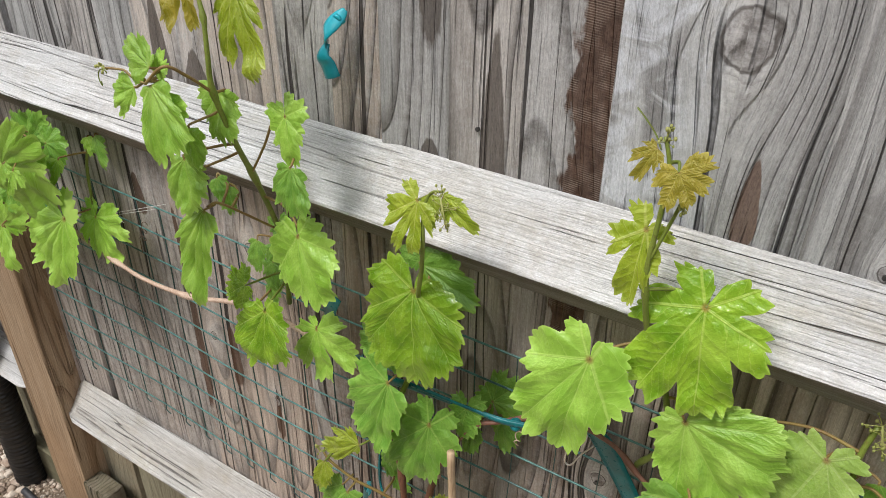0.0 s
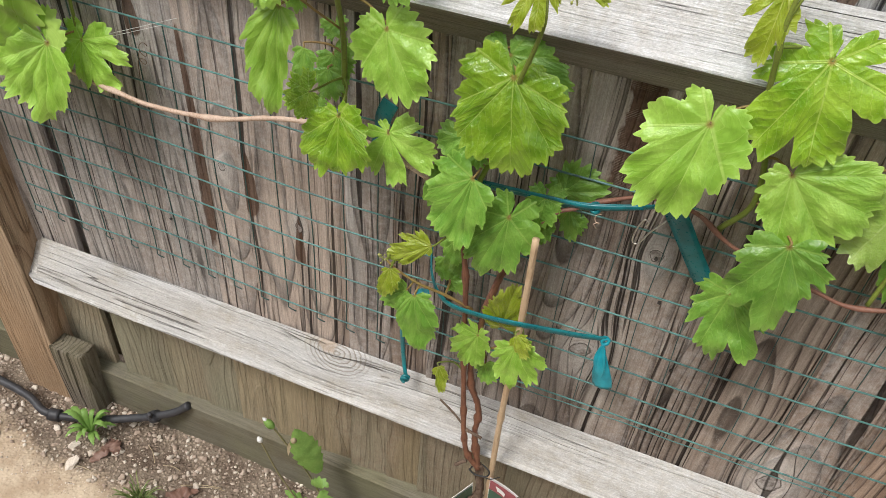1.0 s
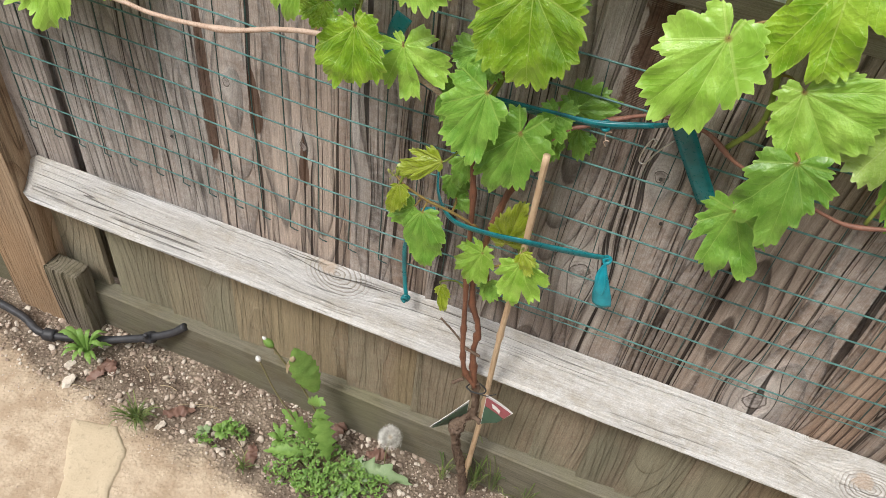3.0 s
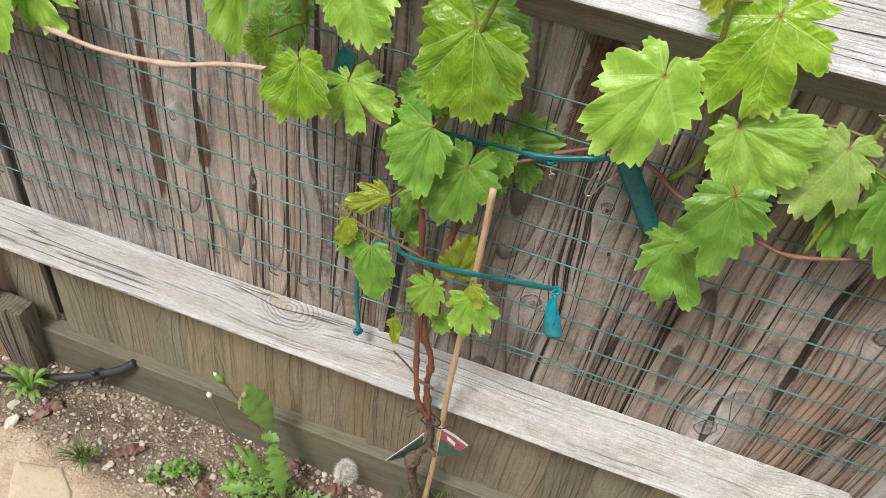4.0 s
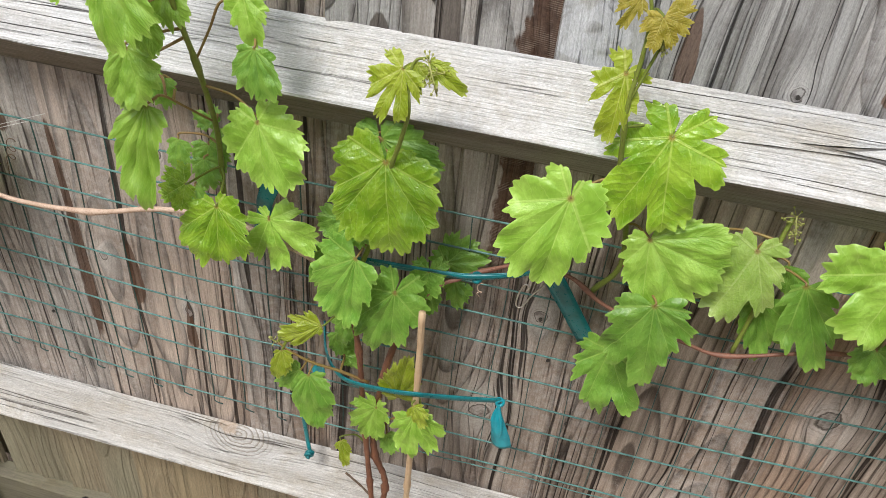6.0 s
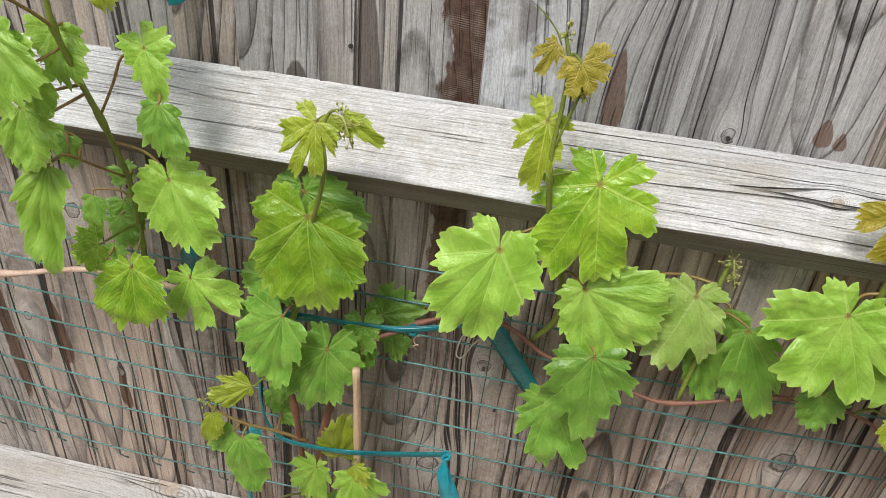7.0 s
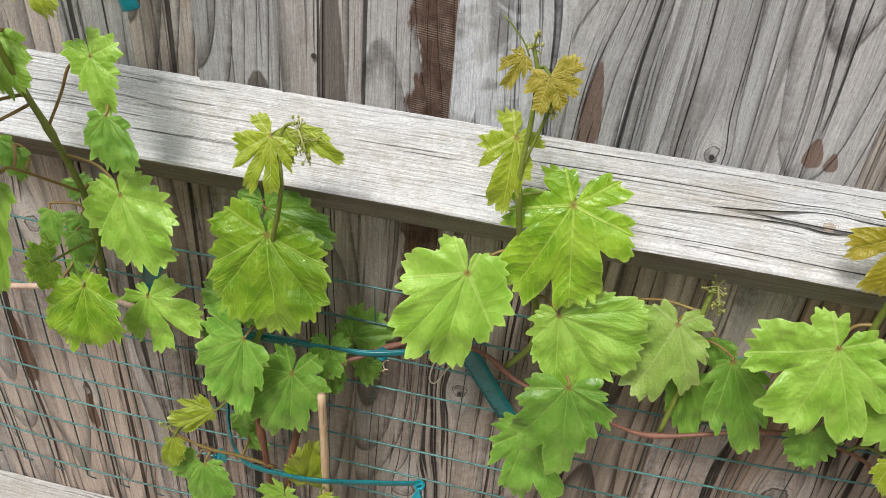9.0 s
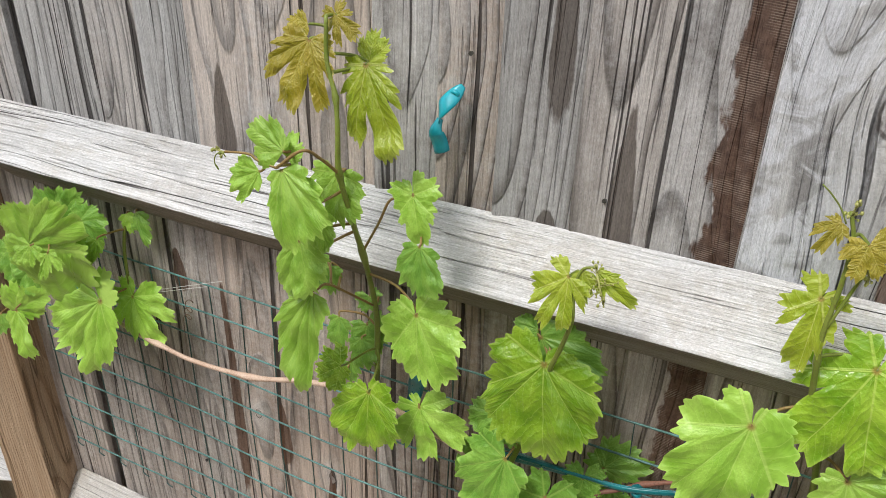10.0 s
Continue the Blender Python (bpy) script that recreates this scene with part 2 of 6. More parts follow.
    if knotted is not None:
        pith = n.mix(n.span(n.noise(flat, 90.0, 4.0, 0.7), 0.35, 0.65), n.mix(1.0, mid, (0.50, 0.46, 0.45), "MULTIPLY"), n.mix(1.0, light, (0.80, 0.78, 0.78), "MULTIPLY")) if axis == "z" else (0.40, 0.315, 0.245)
        col = n.mix(n.math("MULTIPLY", knotted, 0.8), col, pith)
        col = n.mix(lips, col, n.mix(1.0, dark, (0.8, 0.75, 0.72), "MULTIPLY"))
    if axis == "x":
        grime = n.noise(n.vec(n.math("MULTIPLY", x, 0.6), y, z), 16.0, 5.0, 0.7)
        col = n.mix(n.span(grime, 0.50, 0.72, 0.0, 0.55), col, n.mix(1.0, mid, (0.78, 0.70, 0.56), "MULTIPLY"))
        col = n.mix(n.span(grime, 0.42, 0.25, 0.0, 0.5), col, n.mix(1.0, mid, (0.72, 0.73, 0.74), "MULTIPLY"))
    # salt and pepper of raised fibres
    salt = n.noise(n.vec(u, v, n.math("MULTIPLY", w, 0.45)), 620.0, 3.0, 0.8)
    stroke = n.noise(n.vec(u, v, n.math("MULTIPLY", w, 0.06)), 260.0, 4.0, 0.8)
    gain = n.math("ADD", n.span(salt, 0.28, 0.72, -0.20, 0.20, smooth=False), n.span(stroke, 0.28, 0.72, 0.80, 1.20, smooth=False))
    col = n.mix(1.0, col, n.vec(gain, gain, gain), "MULTIPLY")
    tone = n.span(r, 0.0, 1.0, 0.90, 1.16, smooth=False)
    col = n.mix(1.0, col, n.vec(tone, tone, tone), "MULTIPLY")
    h = n.math("SUBTRACT", n.math("ADD", n.math("MULTIPLY", late, 0.55 if axis == "z" else 0.10), n.math("MULTIPLY", fibre, 0.6)), n.math("MULTIPLY", crack, 2.4))
    h = n.math("ADD", h, n.math("ADD", n.math("MULTIPLY", speck, 0.5), n.math("MULTIPLY", band, 0.9)))
    return n.done(col, n.span(speck, 0.2, 0.8, rough - 0.1, min(1.0, rough + 0.12)), n.bump(h, 1.0 * relief, 0.0030), 0.14)


SILVER = ((0.480, 0.470, 0.458), (0.295, 0.283, 0.270), (0.080, 0.068, 0.060))
TAN = ((0.285, 0.262, 0.185), (0.235, 0.210, 0.145), (0.110, 0.088, 0.058))
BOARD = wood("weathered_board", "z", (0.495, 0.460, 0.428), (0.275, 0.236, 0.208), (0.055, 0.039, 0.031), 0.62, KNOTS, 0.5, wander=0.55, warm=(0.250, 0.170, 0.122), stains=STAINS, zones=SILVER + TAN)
RAIL = wood("bleached_rail", "x", (0.735, 0.742, 0.750), (0.560, 0.558, 0.555), (0.20, 0.185, 0.17), 3.4, ((0.300, 1.150, 0.005),), 0.5, warm=(0.52, 0.47, 0.41), wander=0.35, streaky=0.35, crackle=1.0)
LOWRAIL = wood("grimy_rail", "x", (0.550, 0.545, 0.535), (0.425, 0.412, 0.395), (0.20, 0.175, 0.15), 2.6, ((-0.466, 0.458, 0.021), (0.348, 0.474, 0.007), (0.435, 0.440, 0.017)), 0.6, warm=(0.43, 0.385, 0.315), wander=0.5, streaky=0.3, crackle=0.8)
# rough sawn underside of the upper rail, its shade put into a darker colour
SAWN_SHADED = wood("rough_sawn_shaded_face", "x", (0.430, 0.405, 0.375), (0.280, 0.250, 0.222), (0.10, 0.08, 0.066), 3.0, (), 0.25, warm=(0.25, 0.205, 0.165), wander=0.4, streaky=0.5, crackle=0.7, relief=1.3)
POST = wood("post_wood", "z", (0.42, 0.31, 0.21), (0.33, 0.225, 0.14), (0.17, 0.095, 0.05), 1.3, (), 0.3, warm=(0.36, 0.23, 0.13), streaky=0.5, crackle=0.5)
GREYPOST = wood("grey_post_wood", "z", (0.62, 0.60, 0.57), (0.55, 0.52, 0.485), (0.38, 0.34, 0.29), 1.2, (), 0.4, streaky=0.1, crackle=0.35, relief=0.25)
GRAVELBOARD = wood("gravel_board_wood", "x", (0.170, 0.156, 0.118), (0.140, 0.127, 0.093), (0.09, 0.078, 0.055), 0.8, (), 0.15, algae=0.4, relief=0.3, streaky=0.2, crackle=0.3)
STUB = wood("stub_wood", "z", (0.22, 0.19, 0.15), (0.16, 0.135, 0.10), (0.07, 0.055, 0.04), 1.4, (), 0.2, algae=0.3)


def plain(name, color, rough=0.5, vary=0.15, scale=60.0, metal=0.0, bump=0.0, spec=0.5, trans=0.0):
    n = Nodes(name)
    p = n.place()
    a = n.noise(p, scale, 4.0, 0.6)
    b = n.noise(p, scale * 0.12, 3.0, 0.6)
    f = n.span(n.math("ADD", n.math("MULTIPLY", a, 0.6), n.math("MULTIPLY", b, 0.4)), 0.3, 0.7)
    col = n.mix(f, tuple(c * (1 - vary) for c in color), tuple(min(1.0, c * (1 + vary)) for c in color))
    return n.done(col, rough, n.bump(a, bump, 0.002) if bump else None, spec, metal)


# ---- mesh helpers ----
def from_data(name, verts, faces, mat, parent=None, label="", smooth=False):
    me = bpy.data.meshes.new(name)
    me.from_pydata([tuple(v) for v in verts], [], faces)
    me.materials.append(mat)
    if smooth:
        me.polygons.foreach_set("use_smooth", [True] * len(me.polygons))
    me.update()
    ob = new(name, me)
    if parent:
        ob.parent = parent
    if label:
        ob["label"] = label
    return ob


def part(name, bm, mat, parent=None, label="", smooth=False):
    me = bpy.data.meshes.new(name)
    bmesh.ops.recalc_face_normals(bm, faces=bm.faces)
    bm.to_mesh(me)
    bm.free()
    me.materials.append(mat)
    if smooth:
        me.polygons.foreach_set("use_smooth", [True] * len(me.polygons))
    ob = new(name, me)
    if parent:
        ob.parent = parent
    if label:
        ob["label"] = label
    return ob


def thing(name, label, category, group="", kind="", at=(0, 0, 0)):
    ob = new(name)
    ob.location = at
    ob.empty_display_size = 0.05
    return tagged(ob, label, category, group, kind)


def block(x0, x1, y0, y1, z0, z1, bevel=0.0, seg=1, wob=0.0, cuts=0, seed=0):
    """A box with softened edges, sawn a little unevenly."""
    bm = bmesh.new()
    bmesh.ops.create_cube(bm, size=1.0)
    for v in bm.verts:
        v.co = Vector(((x0 + x1) / 2 + v.co.x * (x1 - x0), (y0 + y1) / 2 + v.co.y * (y1 - y0), (z0 + z1) / 2 + v.co.z * (z1 - z0)))
    if bevel:
        bmesh.ops.bevel(bm, geom=list(bm.edges), offset=bevel, segments=seg, affect="EDGES", profile=0.6)
    if cuts:
        long = max(range(3), key=lambda i: (x1 - x0, y1 - y0, z1 - z0)[i])
        edges = [e for e in bm.edges if abs((e.verts[0].co - e.verts[1].co)[long]) > 0.8 * (x1 - x0, y1 - y0, z1 - z0)[long]]
        bmesh.ops.subdivide_edges(bm, edges=edges, cuts=cuts, use_grid_fill=True)
    if wob:
        for v in bm.verts:
            v.co += noise.noise_vector(v.co * 7.0 + Vector((seed * 3.7, 0, 0))) * wob
    return bm


def bezier(points, steps):
    """A smooth line through the points."""
    pts = [Vector(p) for p in points]
    pts = [2 * pts[0] - pts[1]] + pts + [2 * pts[-1] - pts[-2]]
    out = []
    for i in range(1, len(pts) - 2):
        a, b, c, d = pts[i - 1:i + 3]
        for k in range(steps):
            s = k / steps
            out.append(0.5 * (2 * b + (c - a) * s + (2 * a - 5 * b + 4 * c - d) * s * s + (3 * b - a - 3 * c + d) * s ** 3))
    out.append(pts[-2])
    return out


def tube_data(line, radius, sides=8, lump=0.0, seed=0.0):
    """Vertices and faces of a tube along a line; radius is a number or a function of 0..1."""
    verts, faces = [], []
    up = Vector((0.3, 0.1, 1.0)).normalized()
    n = len(line)
    for i, p in enumerate(line):
        d = (line[min(i + 1, n - 1)] - line[max(i - 1, 0)]).normalized()
        a = d.cross(up)
        if a.length < 0.05:
            a = d.cross(Vector((1, 0, 0.2)))
        a.normalize()
        b = d.cross(a).normalized()
        up = b if b.dot(up) >= 0 else -b
        up = up.normalized()
        rr = radius(i / (n - 1)) if callable(radius) else radius
        for k in range(sides):
            ang = 2 * math.pi * k / sides
            q = a * math.cos(ang) + b * math.sin(ang)
            s = rr
            if lump:
                s *= 1 + lump * noise.noise((p + q * rr) * 160 + Vector((seed, seed, 0)))
            verts.append(p + q * s)
    for i in range(n - 1):
        for k in range(sides):
            k2 = (k + 1) % sides
            faces.append((i * sides + k, i * sides + k2, (i + 1) * sides + k2, (i + 1) * sides + k))
    faces.append(tuple(range(sides - 1, -1, -1)))
    faces.append(tuple((n - 1) * sides + k for k in range(sides)))
    return verts, faces


def tube(name, points, radius, mat, parent=None, label="", sides=8, steps=6, lump=0.0, seed=0.0):
    line = bezier(points, steps) if len(points) > 2 else [Vector(points[0]).lerp(Vector(points[1]), k / steps) for k in range(steps + 1)]
    v, f = tube_data(line, radius, sides, lump, seed)
    return from_data(name, v, f, mat, parent, label, True)


# ---- fence ----
def sole(x):
    """Height at which the boards end on the gravel board."""
    return 0.118 + 0.004 * x


fence = thing("fence", "weathered close-board timber fence with arris rails and square posts", "fence")
EDGES = [-1.14, -0.972, -0.915, -0.845, -0.762, -0.683, -0.60, -0.512, -0.428, -0.355, -0.287, -0.203, -0.124, -0.041, 0.056, 0.132, 0.228, 0.318, 0.398, 0.51]
rng = random.Random(4)
left_bay = [-1.225 - 0.087 * i for i in range(14, -1, -1)]
right_bay = [0.60 + 0.087 * i for i in range(15)]
TOP = 1.86


def feather_board(x0, x1, y_front, z0, z1, mat, seed):
    """A feather-edge board: thick at its x0 edge, thin where the next board covers it."""
    bm = bmesh.new()
    rows = 15
    prof = [(x0, y_front + 0.018), (x0, y_front + 0.0015), (x0 + 0.0018, y_front), ((x0 + x1) / 2, y_front + 0.0034), (x1 + 0.012, y_front + 0.0080), (x1 + 0.012, y_front + 0.018)]
    grid = []
    for i in range(rows):
        z = z0 + (z1 - z0) * i / (rows - 1)
        dx = 0.0022 * noise.noise(Vector((seed * 5.1, z * 3.0, 0.3)))
        dy = 0.0016 * noise.noise(Vector((seed * 2.3, z * 2.2, 7.3)))
        grid.append([bm.verts.new((px + dx * (1 if k < 3 else 0.3), py + dy, z)) for k, (px, py) in enumerate(prof)])
    for i in range(rows - 1):
        for k in range(len(prof)):
            k2 = (k + 1) % len(prof)
            bm.faces.new((grid[i][k], grid[i][k2], grid[i + 1][k2], grid[i + 1][k]))
    bm.faces.new(grid[0])
    bm.faces.new(list(reversed(grid[-1])))
    return bm


for bay, edges in (("left", left_bay), ("mid", EDGES), ("right", right_bay)):
    for i in range(len(edges) - 1):
        a, b = edges[i], edges[i + 1]
        y = -0.004 + rng.uniform(-0.0025, 0.0025)
        if bay == "mid" and i == 0:
            b -= 0.048
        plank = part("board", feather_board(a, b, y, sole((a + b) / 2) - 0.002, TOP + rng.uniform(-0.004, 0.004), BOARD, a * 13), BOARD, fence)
        plank.data.attributes.new("mid", "FLOAT", "POINT").data.foreach_set("value", [(a + b) / 2 - 0.05] * len(plank.data.vertices))

# extra board added behind the open joint to keep light out of the gap
part("board", feather_board(-1.06, -0.92, 0.034, 0.10, TOP - 0.02, BOARD, 3.3), BOARD, fence)


def arris_rail(x0, x1, top, nose, low, depth, seed, taper=0.0):
    """A triangular rail, back flat on the boards, with blunt arrises and a slightly sprung face. top, nose and low give heights at x."""
    bm = bmesh.new()
    rows = 110
    grid = []
    for i in range(rows):
        s = i / (rows - 1)
        x = x0 + (x1 - x0) * s
        t, m, l = top(x), nose(x), low(x)
        j = Vector((x * 6, seed, 0))
        w1, w2, w3 = (0.0012 * noise.noise(j * 1.0 + Vector((0, 0, k * 9.0))) for k in range(3))
        e = min(s, 1 - s) * (x1 - x0)
        sh = 1.0 if e > taper else 0.55 + 0.45 * e / taper if taper else 1.0
        c = (t + l) / 2
        pts = [(-0.0045, t - 0.001), (-0.0065, t - 0.0035), (-depth + 0.006, m + 0.0045), (-depth + 0.001, m + 0.0010), (-depth, m - 0.002), (-depth + 0.003, m - 0.0055), (-0.006, l + 0.002), (-0.0045, l)]
        grid.append([bm.verts.new((x, py * (1 if k in (0, 7) else 0.5 + 0.5 * sh) + (w1, w1, w2, w2, w2, w2, w3, w3)[k], c + (pz - c) * sh + (w3, w3, w2, w2, w2, w1, w1, w1)[k])) for k, (py, pz) in enumerate(pts)])
    for i in range(rows - 1):
        for k in range(8):
            bm.faces.new((grid[i][k], grid[i][(k + 1) % 8], grid[i + 1][(k + 1) % 8], grid[i + 1][k]))
    bm.faces.new(grid[0])
    bm.faces.new(list(reversed(grid[-1])))
    return bm


def upper_edge(x):
    """Back edge of the upper rail: chewed near its end, where one corner is cut off."""
    z = 1.182 - 0.002 * x
    if 0.36 < x < 0.52:
        z += -0.002 + 0.004 * noise.noise(Vector((x * 60, 2.0, 0))) - min(0.045, 0.85 * max(0.0, x - 0.43))
    return z


UP = (upper_edge, lambda x: 1.113, lambda x: 1.060)
LOW = (lambda x: 0.468 + 0.012 * x, lambda x: 0.384 + 0.006 * x, lambda x: 0.334)
upper_rail = part("rail", arris_rail(-1.115, 0.505, *UP, 0.056, 1.0, 0.05), RAIL, fence, "silver-bleached triangular rail with a rough sawn, shade-darkened lower face")
upper_rail.data.materials.append(SAWN_SHADED)
# downward faces take the sawn wood with the painted shade
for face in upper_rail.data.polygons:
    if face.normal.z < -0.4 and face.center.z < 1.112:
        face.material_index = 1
part("rail", arris_rail(-1.115, 0.505, *LOW, 0.054, 5.0, 0.03), LOWRAIL, fence, "pale triangular rail with a knot")
part("rail", arris_rail(-2.6, -1.23, *UP, 0.056, 9.0, 0.05), RAIL, fence)
part("rail", arris_rail(-2.6, -1.23, *LOW, 0.054, 13.0, 0.05), RAIL, fence)
part("rail", arris_rail(0.585, 1.9, *UP, 0.056, 17.0, 0.05), RAIL, fence)
part("rail", arris_rail(0.585, 1.9, *LOW, 0.054, 21.0, 0.05), RAIL, fence)
part("post", block(-1.235, -1.106, -0.058, 0.03, -0.3, 1.9, 0.004, 2, 0.002, 14, 1), POST, fence, "tan softwood post with worn corners")
part("post", block(0.499, 0.60, -0.106, 0.03, -0.3, 1.9, 0.004, 2, 0.002, 14, 2), GREYPOST, fence, "grey weathered square post")


def gravel(x0, x1, seed):
    bm = block(x0, x1, -0.024, 0.014, -0.25, 0.0, 0.003, 1, 0.0, 24)
    for v in bm.verts:
        if v.co.z > -0.1:
            v.co.z += sole(v.co.x) + 0.004 * noise.noise(Vector((v.co.x * 5, seed, 0)))
        v.co.y += 0.003 * noise.noise(Vector((v.co.x * 4, v.co.z * 9, seed)))
    return bm


part("gravel_board", gravel(-1.11, 0.50, 1), GRAVELBOARD, fence, "dark damp gravel board under the pales")
part("gravel_board", gravel(-2.6, -1.23, 2), GRAVELBOARD, fence)
part("gravel_board", gravel(0.59, 1.9, 3), GRAVELBOARD, fence)
part("cleat", block(-1.112, -1.028, -0.062, -0.018, -0.1, 0.19, 0.008, 2, 0.003, 6, 5), STUB, fence, "short dark cleat stake beside the post")


IRON = plain("dark_nail", (0.10, 0.095, 0.09), 0.5, 0.3, 400.0, 0.7)


def nail(x, z, r=0.0024):
    """A slightly proud round nail head."""
    bm = bmesh.new()
    bmesh.ops.create_cone(bm, cap_ends=True, segments=12, radius1=r * 0.8, radius2=r, depth=0.003, matrix=Matrix.Translation((x, -0.0035, z)) @ Matrix.Rotation(radians(90), 4, "X"))
    return bm


for nx, nz in ((0.0, 0.837), (0.065, 0.659), (0.021, 0.77), (0.057, 0.915), (0.194, 1.186), (0.325, 1.261), (-0.332, 0.734), (-0.757, 0.62), (-0.329, 1.306), (-0.318, 1.344), (-0.17, 1.221)):
    part("nail", nail(nx, nz), IRON, fence)


# ---- ground ----
def ground_height(x, y):
    h = 0.010 * noise.noise(Vector((x * 5, y * 5, 0))) + 0.005 * noise.noise(Vector((x * 21, y * 21, 4))) + 0.0045 * noise.noise(Vector((x * 55, y * 55, 8)))
    k = max(0.0, min(1.0, (-0.17 - y + 0.03 * noise.noise(Vector((x * 6, 1.5, 0)))) / 0.06))
    return h * (1 - 0.6 * k) + 0.004 * k - 0.008 - 0.02 * max(-1.0, min(1.5, x + 0.55))


def axis_steps(lo, hi, fine, far):
    a = list(np.arange(lo, hi, fine))
    s, p, q = fine, lo, hi
    left, right = [], []
    while q < far:
        s *= 1.45
        p -= s
        q += s
        left.append(p), right.append(q)
    return left[::-1] + a + right


gx, gy = axis_steps(-1.55, 0.7, 0.0075, 300.0), axis_steps(-0.75, 0.05, 0.0075, 300.0)
gv = [(x, y, ground_height(x, y) if abs(x) < 8 and abs(y) < 8 else 0.0) for y in gy for x in gx]
gf = [(j * len(gx) + i, j * len(gx) + i + 1, (j + 1) * len(gx) + i + 1, (j + 1) * len(gx) + i) for j in range(len(gy) - 1) for i in range(len(gx) - 1)]


def soil_material():
    n = Nodes("soil")
    p = n.place()
    x, y, z = n.xyz(p)
    a = n.noise(p, 14.0, 5.0, 0.65)
    b = n.noise(p, 90.0, 4.0, 0.7)
    c = n.noise(p, 420.0, 2.0, 0.6)
    soil = n.mix(n.span(a, 0.35, 0.65), (0.215, 0.158, 0.120), (0.440, 0.350, 0.265))
    soil = n.mix(n.span(b, 0.5, 0.72, 0.0, 0.7), soil, (0.52, 0.435, 0.34))
    soil = n.mix(n.span(c, 0.58, 0.75, 0.0, 0.6), soil, (0.07, 0.05, 0.035))
    sand = n.mix(n.span(a, 0.35, 0.65), (0.43, 0.325, 0.225), (0.60, 0.485, 0.355))
    sand = n.mix(n.span(b, 0.52, 0.75, 0.0, 0.4), sand, (0.38, 0.26, 0.165))
    edge = n.math("ADD", y, n.math("MULTIPLY", n.math("SUBTRACT", n.noise(p, 9.0, 4.0, 0.65), 0.5), 0.16))
    edge = n.math("SUBTRACT", edge, n.math("MULTIPLY", n.math("ADD", x, 0.9), -0.10))
    col = n.mix(n.span(edge, -0.215, -0.165), sand, soil)
    # unseen ground away from the paving, darkened to cut bounced light
    away = n.math("MAXIMUM", n.math("SUBTRACT", n.math("ABSOLUTE", x), 1.9), n.math("SUBTRACT", -0.95, y))
    col = n.mix(n.span(n.math("ADD", away, n.math("MULTIPLY", a, 0.3)), 0.1, 0.4), col, n.mix(n.span(b, 0.3, 0.7), (0.060, 0.062, 0.030), (0.115, 0.105, 0.060)))
    lump = n.add("TexVoronoi")
    n.put(lump.inputs["Vector"], p)
    lump.inputs["Scale"].default_value = 120.0
    clod = n.span(lump.outputs[0], 0.0, 0.7, 1.0, 0.0)
    col = n.mix(n.math("MULTIPLY", n.span(clod, 0.25, 0.9, 0.5, 0.0), n.span(edge, -0.24, -0.17, 0.15, 1.0)), col, (0.05, 0.035, 0.024))
    h = n.math("ADD", n.math("MULTIPLY", b, 1.0), n.math("ADD", n.math("MULTIPLY", c, 0.4), n.math("MULTIPLY", clod, 0.5)))
    return n.done(col, 0.95, n.bump(n.math("MULTIPLY", h, n.span(edge, -0.26, -0.16, 0.35, 1.0)), 1.0, 0.006), 0.08)


tagged(from_data("ground", gv, gf, soil_material(), None, "", True), "bare brown soil beside pale sandy stone paving", "ground", kind="structure")

# ---- unseen wall, added to block light from the low sky ----
tagged(part("blocker_wall_south", block(-6.0, 6.0, -3.5, -3.26, -0.3, 2.5, 0.01), plain("blocker_brown", (0.17, 0.125, 0.095), 0.9, 0.3, 14.0, 0.0, 0.3)), "unseen plain brown wall added opposite the fence to block low light", "wall", kind="structure")

